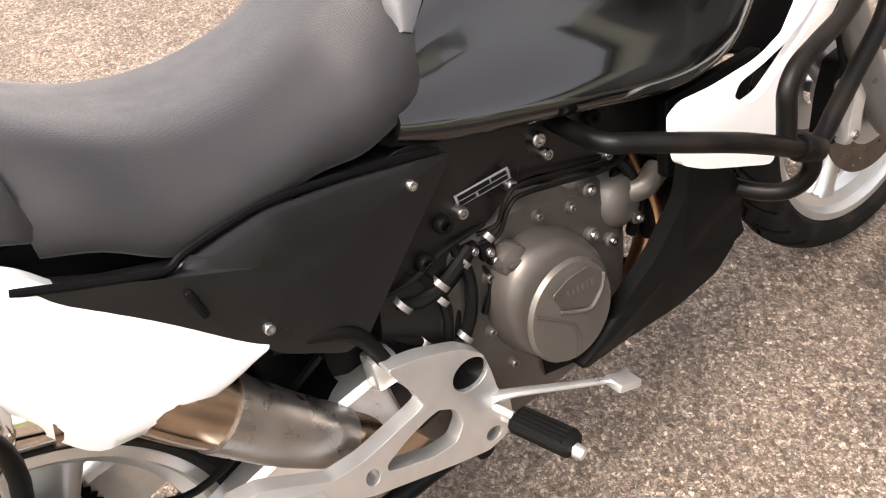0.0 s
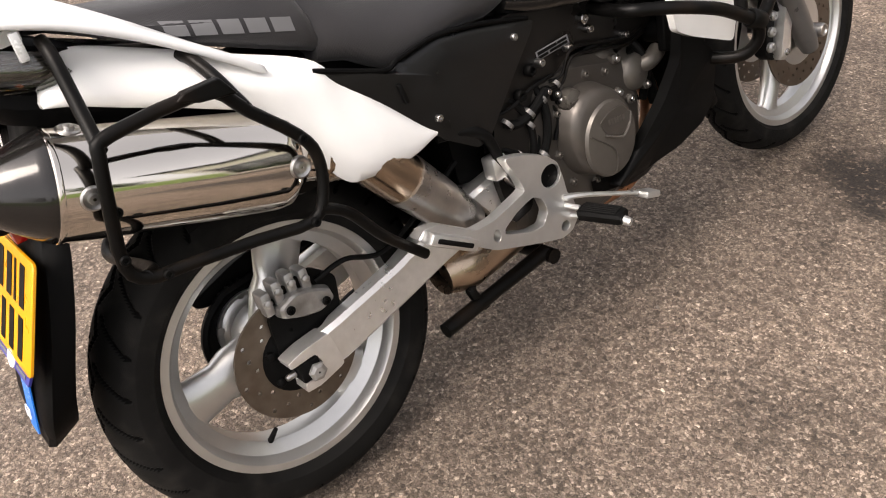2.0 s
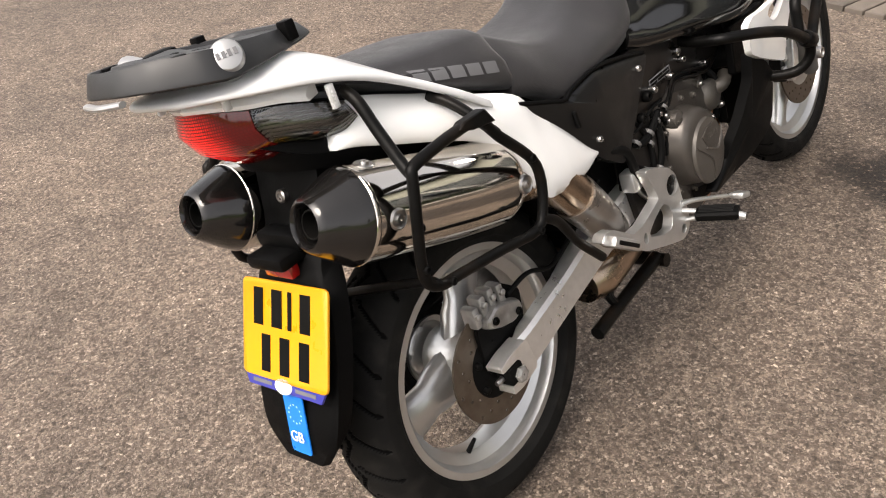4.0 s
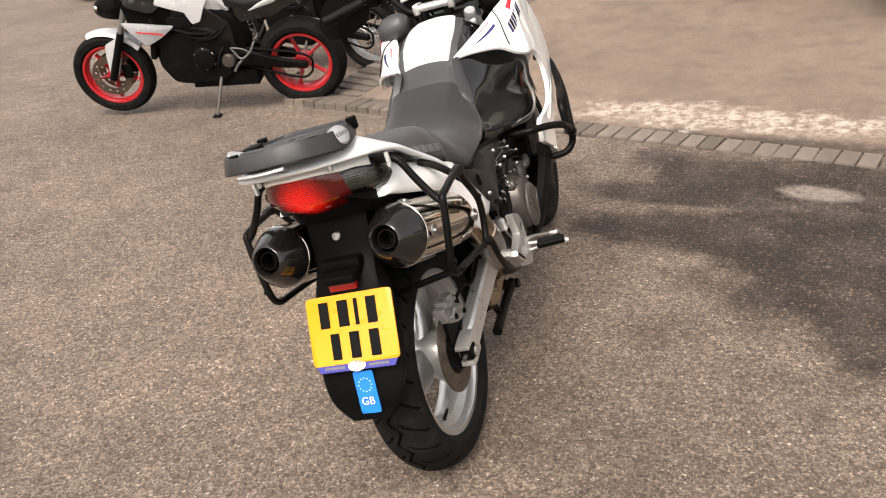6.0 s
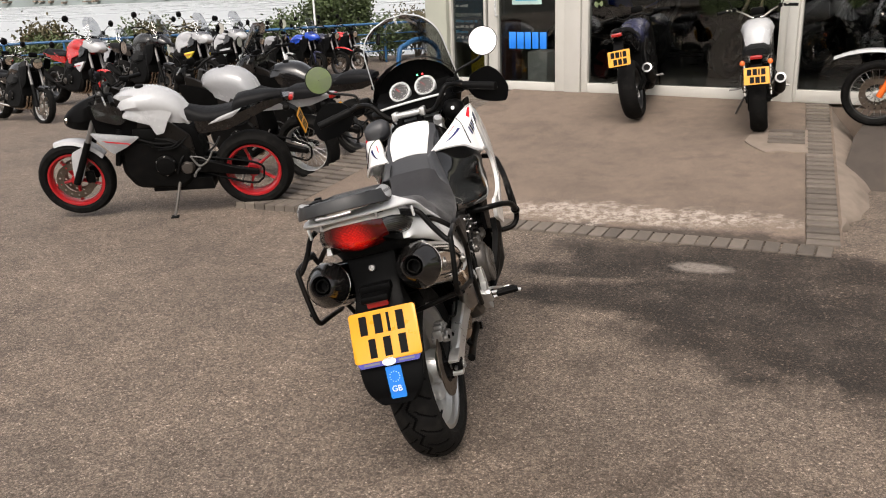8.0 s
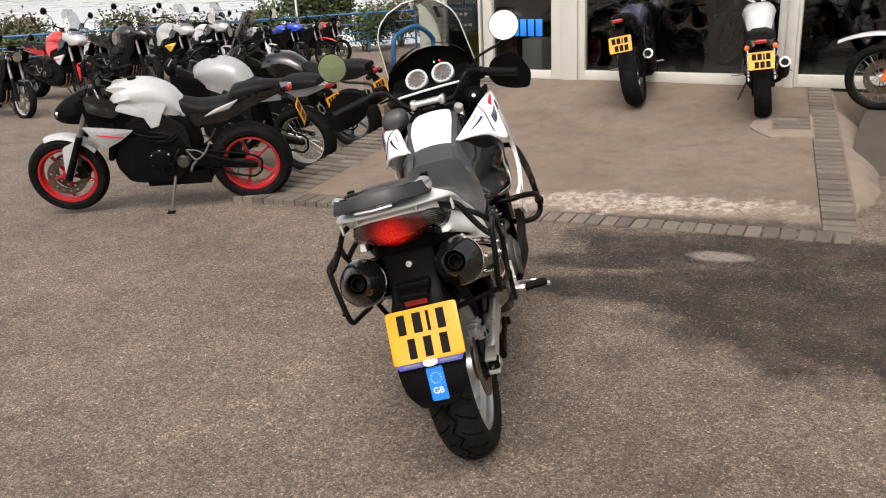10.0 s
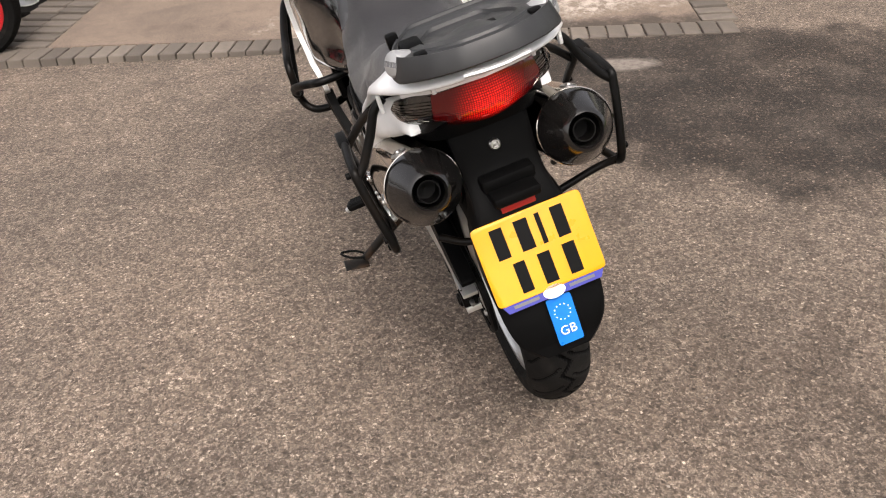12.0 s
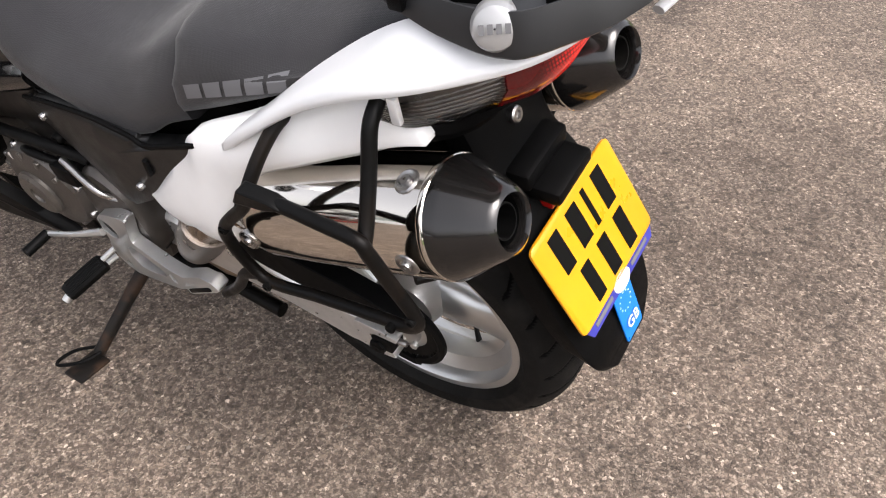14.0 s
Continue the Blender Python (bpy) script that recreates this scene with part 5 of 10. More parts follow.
def side_panels(s):
    cov = yz_panel([(0.165, 0.806), (0.24, 0.770), (0.305, 0.750), (0.32, 0.760), (0.40, 0.772), (0.50, 0.756), (0.600, 0.733), (0.629, 0.716), (0.620, 0.702), (0.540, 0.633), (0.462, 0.562), (0.432, 0.562), (0.366, 0.606), (0.345, 0.630), (0.18, 0.782)],
                   lambda y, z: 0.196 - 0.020 * max(0.0, (y - 0.40) / 0.2), s, M_COVER, "side_cover", "satin black plastic side cover", 0.03, 0.014, 0.12)
    bolt("cover_bolt", (s * 0.186, 0.566, 0.710), (s, 0, 0), 0.0065, cov, h=0.006)
    bolt("cover_bolt", (s * 0.2035, 0.360, 0.649), (s, 0, 0), 0.0065, cov, h=0.006)
    # the slot's dark opening is painted in as a solid black block
    bm = B()
    box(bm, (-0.006, -0.0045, -0.018), (0.006, 0.0045, 0.018), 0.003, Matrix.Translation((0.2035, 0.305, 0.714)) @ Matrix.Rotation(radians(12), 4, "X"))
    part("cover_slot", side(bm, s), M_INK, cov, "black block in place of the dark vent slot")
    bm = B()
    tube(bm, [(0.197, 0.17, 0.803), (0.199, 0.24, 0.776), (0.199, 0.292, 0.758), (0.198, 0.320, 0.766), (0.196, 0.40, 0.773), (0.188, 0.50, 0.757), (0.174, 0.615, 0.726)], 0.0045, 8)
    part("cover_lip", side(bm, s), M_BLACK_MATT, cov)
    xf = lambda y, z: 0.198 + 0.018 * max(0.0, min(1.0, (0.76 - z) / 0.12)) * max(0.0, min(1.0, (0.34 - y) / 0.14)) - 0.035 * max(0.0, (0.10 - y) / 0.3) - 0.05 * max(0.0, (z - 0.82) / 0.15)
    edges = [((-0.178, 0.890), (-0.178, 0.884)), ((-0.165, 0.914), (-0.140, 0.873)), ((-0.125, 0.944), (-0.090, 0.852)), ((-0.020, 0.906), (0.000, 0.815)), ((0.080, 0.862), (0.078, 0.772)), ((0.170, 0.822), (0.122, 0.692)), ((0.210, 0.780), (0.160, 0.632)), ((0.278, 0.706), (0.198, 0.618)), ((0.330, 0.652), (0.278, 0.606)), ((0.356, 0.627), (0.349, 0.620))]
    if s < 0:
        edges[6:9] = [((0.210, 0.780), (0.172, 0.606)), ((0.278, 0.706), (0.228, 0.588)), ((0.330, 0.652), (0.296, 0.590))]
    rings = []
    for (yt, zt), (yb, zb) in edges:
        outer, inner = [], []
        for k in range(9):
            f = k / 8
            y, z = yt + (yb - yt) * f, zt + (zb - zt) * f
            xs_ = xf(y, z) + 0.010 * math.sin(math.pi * f) * min(1.0, abs(zt - zb) / 0.06) - 0.006 * (abs(2 * f - 1) ** 6)
            outer.append(Vector((xs_, y, z)))
            inner.append(Vector((xs_ - 0.02, y, z)))
        rings.append(outer + inner[::-1])
    bm = B()
    loft(bm, smooth_rings(rings, 4))
    part("tail_panel", side(bm, s), M_WHITE, bike, "glossy white tail panel", angle=60)


both(side_panels)

# grab rail
def rail(s):
    outer = [(0.206, 0.100, 0.832), (0.206, 0.080, 0.846), (0.203, 0.045, 0.872), (0.190, -0.03, 0.922), (0.190, -0.12, 0.970), (0.182, -0.20, 0.998), (0.158, -0.258, 1.012), (0.124, -0.310, 1.022), (0.070, -0.342, 1.027), (0.0, -0.352, 1.029)]
    inner = [(0.196, 0.098, 0.838), (0.180, 0.070, 0.862), (0.162, 0.025, 0.896), (0.136, -0.050, 0.955), (0.122, -0.130, 1.010), (0.115, -0.195, 1.040), (0.110, -0.240, 1.038), (0.088, -0.275, 1.038), (0.050, -0.300, 1.038), (0.0, -0.306, 1.038)]
    rings = []
    for k, (o, i) in enumerate(zip(outer, inner)):
        o, i = Vector(o), Vector(i)
        th = 0.009 if k == 0 or k > 6 else 0.013
        d = (i - o)
        rings.append([o, o + Vector((-0.002, 0, th * 0.5)), o + d * 0.12 + Vector((0, 0, th * 0.75)), o + d * 0.5 + Vector((0, 0, th * 0.55)), i + Vector((0, 0, th * 0.4)), i - Vector((0, 0, th * 0.3)), o + d * 0.4 - Vector((0, 0, th * 0.4)), o + d * 0.08 - Vector((0, 0, th * 0.5))])
    bm = B()
    loft(bm, smooth_rings(rings, 4))
    part("grab_rail", side(bm, s), M_RAIL_SILVER, bike, "silver-white grab rail", angle=85)


M_RAIL_SILVER = material("pale_silver_paint", (0.70, 0.705, 0.71), 0.3, metal=0.1, vary=0.02, coat=0.2, rough_vary=0.01)
both(rail)
for x, y, z0, z1 in ((0.092, -0.288, 0.998, 1.034), (0.178, -0.178, 0.950, 0.986), (-0.092, -0.288, 0.998, 1.034), (-0.178, -0.178, 0.950, 0.986)):
    bm = B()
    box(bm, (x - 0.004, y - 0.006, z0), (x + 0.004, y + 0.006, z1), 0.002)
    part("rail_stay", bm, M_SILVER_PAINT, bike)

# top plate for a luggage box
M_RACK = material("satin_black_plastic", (0.018, 0.0185, 0.0195), 0.42, spec=0.42, vary=0.1, bump=0.08, bump_scale=900)
bm = B()
half = [(0.0, -0.100), (0.088, -0.102), (0.112, -0.138), (0.140, -0.215), (0.151, -0.275), (0.146, -0.320), (0.098, -0.376), (0.05, -0.402), (0.0, -0.406)]
full = half + [(-x, y) for x, y in half[-2:0:-1]]
ring = rounded([(x, y, 0) for x, y in full], 0.3, 3)
zlo = lambda y: 1.043 + 0.23 * max(0.0, -0.300 - y)
zhi = lambda y: 1.066 + 0.125 * max(0.0, -0.130 - y)
cen = Vector((0, -0.25, 0))
rows = []
for k, f, dz in ((0.93, 0.0, 0.004), (0.985, 0.0, 0.0), (1.0, 0.08, 0.0), (0.995, 0.22, 0.0), (0.93, 0.85, 0.0), (0.91, 1.0, 0.0), (0.89, 1.0, -0.001), (0.875, 1.0, -0.006), (0.72, 1.0, -0.007), (0.70, 1.0, -0.003), (0.58, 1.0, -0.003), (0.56, 1.0, -0.009), (0.2, 1.0, -0.009)):
    rows.append([cen + (p - cen) * k + Vector((0, 0, zlo(p.y) * (1 - f) + zhi(p.y) * f + dz)) for p in ring])
loft(bm, rows)
rack = part("luggage_plate", bm, M_RACK, bike, "satin black plastic luggage plate", angle=40)
for s in (1, -1):
    n = Vector((s * 0.80, -0.40, 0.42)).normalized()
    c0 = Vector((s * 0.136, -0.284, 1.070))
    bm = B()
    revolve(bm, [(0.001, 0.014), (0.014, 0.0135), (0.020, 0.011), (0.0228, 0.006), (0.0235, 0.0), (0.0235, -0.035)], c0, n, 28, cap=False)
    bd = part("plate_badge", bm, M_BADGE, rack, "round silver badge")
    u = n.cross(Vector((0, 0, 1))).normalized() * -s
    v = n.cross(u).normalized()
    for k in range(4):
        bm = B()
        c = c0 + n * 0.0145 + u * (k - 1.5) * 0.008
        bmesh.ops.create_cube(bm, size=1.0, matrix=Matrix(((u.x, v.x, n.x, c.x), (u.y, v.y, n.y, c.y), (u.z, v.z, n.z, c.z), (0, 0, 0, 1))) @ Matrix.Diagonal((0.005, 0.009, 0.0015, 1)))
        part("badge_mark", bm, M_MARK, bd)
for x, y in ((0.118, -0.165), (-0.118, -0.165), (0.10, -0.33), (-0.10, -0.33), (0.03, -0.30)):
    bm = B()
    box(bm, (x - 0.011, y - 0.009, zhi(y) - 0.02), (x + 0.011, y + 0.009, zhi(y) + (0.009 if y > -0.2 else 0.002)), 0.003)
    part("plate_pad", bm, M_BLACK_MATT, rack)
bm = B()
box(bm, (-0.120, -0.270, 1.06), (-0.080, -0.222, 1.085), 0.008)
part("lock_block", bm, M_BLACK_MATT, rack)
bm = B()
tube(bm, [(-0.055, -0.404, 1.060), (0.0, -0.414, 1.060), (0.055, -0.406, 1.060)], 0.0065, 8, flat=0.7)
part("release_bar", bm, M_BADGE, rack, "bright metal release bar")

# tail lamp with its clear indicator ends
def lens_rings(stations):
    rings = []
    for x, y, zb, zt, dx, dy in stations:
        out = Vector((dx, dy, 0)).normalized()
        c = Vector((x, y, 0))
        under = Vector((0, 0.5 * (zt - zb), 0))
        rings.append([c + Vector((0, 0, zb)) - out * 0.02 + under, c + Vector((0, 0, zb)) - out * 0.004 + under, c + Vector((0, 0, zb + (zt - zb) * 0.3)) + out * 0.010 + under * 0.45, c + Vector((0, 0, zb + (zt - zb) * 0.65)) + out * 0.010 + under * 0.08, c + Vector((0, 0, zt)), c + Vector((0, 0, zt)) - out * 0.03])
    return rings


bm = B()
st = [(-0.096, -0.262, 0.912, 0.986, -0.6, -0.8), (-0.06, -0.290, 0.902, 0.996, -0.3, -1), (0, -0.304, 0.897, 1.000, 0, -1), (0.06, -0.290, 0.902, 0.996, 0.3, -1), (0.096, -0.262, 0.912, 0.986, 0.6, -0.8)]
loft(bm, smooth_rings(lens_rings(st), 5))
lamp = part("tail_lamp", bm, M_TAIL, bike, "lit red tail lamp", angle=50)


def blinker(s):
    st = [(0.097, -0.261, 0.912, 0.986, 0.65, -0.75), (0.120, -0.230, 0.904, 0.979, 0.8, -0.6), (0.142, -0.185, 0.900, 0.964, 0.95, -0.3), (0.150, -0.142, 0.914, 0.948, 1, -0.1)]
    bm = B()
    loft(bm, smooth_rings(lens_rings(st), 5))
    part("indicator_lens", side(bm, s), M_LENS_CLEAR, lamp, "clear ribbed indicator lens", angle=50)
    bm = B()
    loft(bm, smooth_rings(lens_rings([(x - dx * 0.013, y - dy * 0.013, zb + 0.004, zt - 0.004, dx, dy) for x, y, zb, zt, dx, dy in st]), 5))
    part("reflector_bowl", side(bm, s), M_LAMP_BACK, lamp, "dark ribbed reflector bowl", angle=50)
    bm = B()
    revolve(bm, [(0.001, 0.008), (0.006, 0.0065), (0.0095, 0.0), (0.009, -0.008)], (0.121, -0.186, 0.924), (0.85, -0.5, 0), 14, cap=False)
    part("indicator_bulb", side(bm, s), M_AMBER, lamp, "amber bulb")
    for k in range(9):
        f = 0.12 + 0.09 * k
        pts = []
        for x, y, zb, zt, dx, dy in st:
            o = Vector((dx, dy, 0)).normalized()
            off = 0.008 - 0.030 * (f - 0.5) ** 2
            pts.append(Vector((x, y + 0.5 * (zt - zb) * (1 - f) ** 1.4, zb + (zt - zb) * f)) + o * (off - 0.0015))
        bm = B()
        tube(bm, pts, 0.0013, 5)
        part("lens_rib", side(bm, s), M_LENS_CLEAR, lamp)


both(blinker)
bm = B()
o = [(0.0, -0.235), (0.085, -0.215), (0.118, -0.14), (0.128, -0.02), (0.128, 0.10), (-0.128, 0.10), (-0.128, -0.02), (-0.118, -0.14), (-0.085, -0.215)]
ring = catmull([(x, y, 0) for x, y in o], 3, True)
loft(bm, [[Vector((p.x * k, p.y * k, z - (p.y + 0.2) * 0.30)) for p in ring] for k, z in ((0.95, 0.86), (1.0, 0.885), (1.0, 0.935), (0.9, 0.95))])
part("under_tail", bm, M_BLACK_MATT, bike, "black under-tail tray", angle=45)

# black filler added so that the gap under the rail stays dark
bm = B()
rings = []
for y, w, z0, z1 in ((-0.280, 0.060, 0.94, 1.028), (-0.250, 0.092, 0.92, 1.020), (-0.20, 0.118, 0.89, 0.985), (-0.13, 0.128, 0.87, 0.958), (-0.05, 0.130, 0.85, 0.910), (0.05, 0.130, 0.80, 0.850)):
    rings.append([Vector((x, y, z)) for x, z in ((-w, z0), (-w, z1 - 0.01), (-w * 0.9, z1), (w * 0.9, z1), (w, z1 - 0.01), (w, z0))])
loft(bm, smooth_rings(rings, 3))
part("tail_liner", bm, M_BLACK_MATT, bike, "black filler that darkens the gap between rail and lamp", angle=45)

# white cowl over the lamp
def cowl_side(s):
    bm = B()
    rows = []
    for x, y, z0, z1, ix in ((0.0, -0.306, 1.001, 1.013, 0.0), (0.055, -0.292, 0.998, 1.011, 0.05), (0.095, -0.262, 0.988, 1.002, 0.085), (0.120, -0.228, 0.981, 0.996, 0.105), (0.140, -0.190, 0.968, 0.984, 0.125)):
        rows.append([Vector((x, y, z0)), Vector((x, y - 0.003, (z0 + z1) / 2)), Vector((x * 0.98, y + 0.004, z1)), Vector((ix, y + 0.03, z1 + 0.004)), Vector((ix, y + 0.03, z0)), ])
    loft(bm, smooth_rings(rows, 4))
    part("tail_cowl", side(bm, s), M_WHITE, bike, "white tail cowl over the lamp", angle=45)


both(cowl_side)

# plate carrier and rear mudguard
bm = B()
sec = [(0.92, -0.16, 0.075), (0.87, -0.185, 0.082), (0.82, -0.201, 0.080), (0.765, -0.218, 0.078), (0.715, -0.252, 0.082), (0.66, -0.274, 0.100), (0.58, -0.308, 0.108), (0.51, -0.340, 0.106), (0.462, -0.358, 0.096), (0.430, -0.364, 0.078), (0.408, -0.368, 0.058)]
rings = []
for z, y, w in sec:
    rings.append([Vector(p) for p in ((-w, y + 0.05, z + 0.02), (-w, y + 0.006, z), (-w + 0.012, y - 0.002, z), (w - 0.012, y - 0.002, z), (w, y + 0.006, z), (w, y + 0.05, z + 0.02), (w - 0.008, y + 0.052, z + 0.022), (w - 0.008, y + 0.014, z + 0.006), (-w + 0.008, y + 0.014, z + 0.006), (-w + 0.008, y + 0.052, z + 0.022))])
loft(bm, smooth_rings(rings, 3))
guard = part("rear_mudguard", bm, M_BLACK_MATT, bike, "black plastic plate carrier and mudguard", angle=40)
bolt("carrier_bolt", (0, -0.2055, 0.820), (0, -1, 0.25), 0.0115, guard, h=0.008)
bm = B()
box(bm, (-0.055, -0.252, 0.745), (0.055, -0.215, 0.775), 0.008)
box(bm, (-0.048, -0.290, 0.728), (0.048, -0.23, 0.752), 0.008)
part("plate_lamp", bm, M_BLACK_MATT, guard, "black plate lamp housing")
bm = B()
box(bm, (-0.036, -0.272, 0.706), (0.036, -0.252, 0.730), 0.003)
part("reflector", bm, M_RED_LENS, guard, "red reflector")
PL = Matrix.Translation((0.006, -0.3075, 0.625)) @ Matrix.Rotation(radians(-27.0), 4, "X") @ Matrix.Rotation(radians(90), 4, "X")
bm = B()
o = rounded([(-0.114, -0.082, 0), (0.114, -0.082, 0), (0.114, 0.082, 0), (-0.114, 0.082, 0)], 0.06)
loft(bm, [[PL @ (p * k + Vector((0, 0, z))) for p in o] for k, z in ((1.0, 0.0), (1.0, 0.0035), (0.99, 0.0045))])
npl = part("number_plate", bm, M_YELLOW, bike, "yellow rear number plate with black bars")


def bars(bm, m, cells, z=0.0048):
    for x0, x1, y0, y1 in cells:
        vs = [bm.verts.new(m @ Vector(p)) for p in ((x0, y0, z), (x1, y0, z), (x1, y1, z), (x0, y1, z))]
        ts = [bm.verts.new(m @ Vector(p)) for p in ((x0, y0, z + 0.0008), (x1, y0, z + 0.0008), (x1, y1, z + 0.0008), (x0, y1, z + 0.0008))]
        bm.faces.new(ts)
        for i in range(4):
            bm.faces.new((vs[i], vs[(i + 1) % 4], ts[(i + 1) % 4], ts[i]))


for row, cells in ((0, [(-0.080, -0.054), (-0.030, -0.002), (0.014, 0.024), (0.046, 0.072)]), (1, [(-0.058, -0.034), (-0.008, 0.018), (0.044, 0.070)])):
    for x0, x1 in cells:
        bm = B()
        y1 = 0.068 - row * 0.076
        bars(bm, PL, [(x0, x1, y1 - 0.062, y1)])
        part("plate_bar", bm, M_INK, npl)
bm = B()
loft(bm, [[PL @ Vector((x, y, z)) for x, y in ((-0.098, -0.098), (0.098, -0.098), (0.108, -0.079), (-0.108, -0.079))] for z in (-0.001, 0.003)])
part("dealer_strip", bm, M_STRIP, npl, "violet strip under the plate")
bm = B()
loft(bm, [[PL @ Vector((0.023 * math.cos(a), -0.088 + 0.013 * math.sin(a), z)) for a in (2 * math.pi * k / 20 for k in range(20))] for z in (0.003, 0.0045)])
part("dealer_mark", bm, M_PAPER, npl)
for x0, x1 in ((-0.085, -0.032), (0.032, 0.085)):
    bm = B()
    bars(bm, PL, [(x0, x1, -0.092, -0.086)], 0.0032)
    part("dealer_print", bm, M_MARK, npl)
GBM = Matrix.Translation((0.010, -0.3575, 0.478)) @ Matrix.Rotation(radians(-15.0), 4, "X") @ Matrix.Rotation(radians(90), 4, "X")
bm = B()
loft(bm, [[GBM @ (p + Vector((0, 0, z))) for p in rounded([(-0.026, -0.052, 0), (0.026, -0.052, 0), (0.026, 0.052, 0), (-0.026, 0.052, 0)], 0.08)] for z in (0.0, 0.0022)])
stk = part("country_sticker", bm, M_BLUE, bike, "blue oval-star country sticker")
text_on("sticker_text", "GB", 0.027, GBM @ Matrix.Translation((0, -0.034, 0.0028)), M_PAPER, stk)
for k in range(12):
    a = 2 * math.pi * k / 12
    bm = B()
    c = Vector((0.0165 * math.sin(a), 0.018 + 0.0165 * math.cos(a), 0.0026))
    vs = [bm.verts.new(GBM @ (c + Vector((0.0024 * math.cos(q), 0.0024 * math.sin(q), 0)) * (1 if j % 2 == 0 else 0.45))) for j, q in enumerate(math.pi * i / 5 + math.pi / 2 for i in range(10))]
    bm.faces.new(vs)
    part("sticker_star", bm, M_PAPER, stk)

# inner mudguard over the rear wheel and chain guard
bm = B()
rings = []
for k in range(9):
    a = radians(-15 + k * 11)
    y, z = RA[1] + 0.352 * math.sin(a), RA[2] + 0.352 * math.cos(a)
    rings.append([Vector(p) for p in ((-0.095, y + 0.02 * math.sin(a), z - 0.035), (-0.088, y, z), (0.088, y, z), (0.095, y, z - 0.035), (0.090, y, z - 0.03), (0.083, y, z - 0.006), (-0.083, y, z - 0.006), (-0.090, y, z - 0.03))])
loft(bm, smooth_rings(rings, 2))
part("hugger", bm, M_BLACK_MATT, bike, "black inner mudguard", angle=40)
bm = B()
o = [(p.x, p.y) for p in rounded([(y, z, 0) for y, z in ((0.44, 0.52), (0.44, 0.478), (0.26, 0.420), (0.10, 0.396), (0.02, 0.392), (-0.050, 0.412), (-0.058, 0.428), (0.05, 0.462), (0.22, 0.490))], 0.2)]
plate(bm, o, [], -0.136, -0.100, lambda u, v, w: (w, u, v))
part("chain_guard", bm, M_BLACK_MATT, bike, "black chain guard", angle=40, bevel=0.006)
bm = B()
box(bm, (-0.13, 0.10, 0.60), (0.13, 0.42, 0.82), 0.03)
part("battery_box", bm, M_DARK, bike)

# luggage frames
def lug(s):
    r = 0.0092
    bm = B()
    loop = [(0.268, -0.160, 0.850), (0.268, -0.112, 0.855), (0.266, -0.061, 0.856), (0.264, -0.005, 0.850), (0.262, 0.031, 0.808), (0.258, 0.088, 0.748), (0.254, 0.108, 0.706), (0.250, 0.100, 0.652), (0.248, 0.070, 0.617), (0.246, -0.017, 0.632), (0.246, -0.126, 0.650), (0.247, -0.172, 0.659), (0.249, -0.194, 0.690), (0.262, -0.180, 0.78), (0.268, -0.168, 0.835)]
    pts = catmull(loop, 3, True)
    tube(bm, pts + [pts[0], pts[1]], r, 10, False)
    lf = part("luggage_frame", side(bm, s), M_BLACK_TUBE, bike, "black tubular pannier frame")
    for nm, ps in (("frame_arm", [(0.168, -0.150, 0.966), (0.192, -0.151, 0.948), (0.215, -0.154, 0.905), (0.245, -0.159, 0.858), (0.264, -0.163, 0.838)]),
                   ("frame_strut", [(0.165, 0.006, 0.890), (0.190, 0.012, 0.880), (0.222, 0.020, 0.855), (0.262, 0.030, 0.812)]),
                   ("frame_link", [(0.250, 0.085, 0.632), (0.245, 0.13, 0.60), (0.236, 0.18, 0.53), (0.225, 0.25, 0.455)])):
        bm = B()
        tube(bm, ps, r, 10)
        part(nm, side(bm, s), M_BLACK_TUBE, lf)
    bm = B()
    o = [(-0.045, 0.866), (0.005, 0.866), (0.022, 0.838), (-0.03, 0.846), (-0.06, 0.858)]
    plate(bm, o, [], 0.256, 0.277, lambda u, v, w: (w, u, v))
    part("frame_bracket", side(bm, s), M_BLACK_TUBE, lf, bevel=0.003)
    for p in ((0.259, -0.192, 0.70), (0.257, -0.175, 0.76), (0.257, 0.07, 0.618), (0.256, -0.15, 0.655), (0.264, 0.09, 0.742)):
        bolt("frame_bolt", (s * p[0], p[1], p[2]), (s, 0, 0), 0.007, lf, M_DARK, 0.005)


both(lug)
bm = B()
tube(bm, [(-0.150, -0.110, 0.605), (-0.100, -0.145, 0.592), (-0.046, -0.150, 0.592), (0.04, -0.150, 0.612), (0.132, -0.150, 0.633), (0.208, -0.155, 0.651), (0.250, -0.175, 0.664)], 0.0085, 10)
part("luggage_cross_bar", bm, M_BLACK_TUBE, bike)

# footrest hangers; the right casting splays outwards to the rear
CAST = Matrix(((1, -0.129, -0.009, 0.0705), (0, 1.078, 0.076, -0.074), (0, -0.179, 0.8825, 0.1245), (0, 0, 0, 1)))

FLIP = Matrix.Scale(-1, 4, (1, 0, 0))


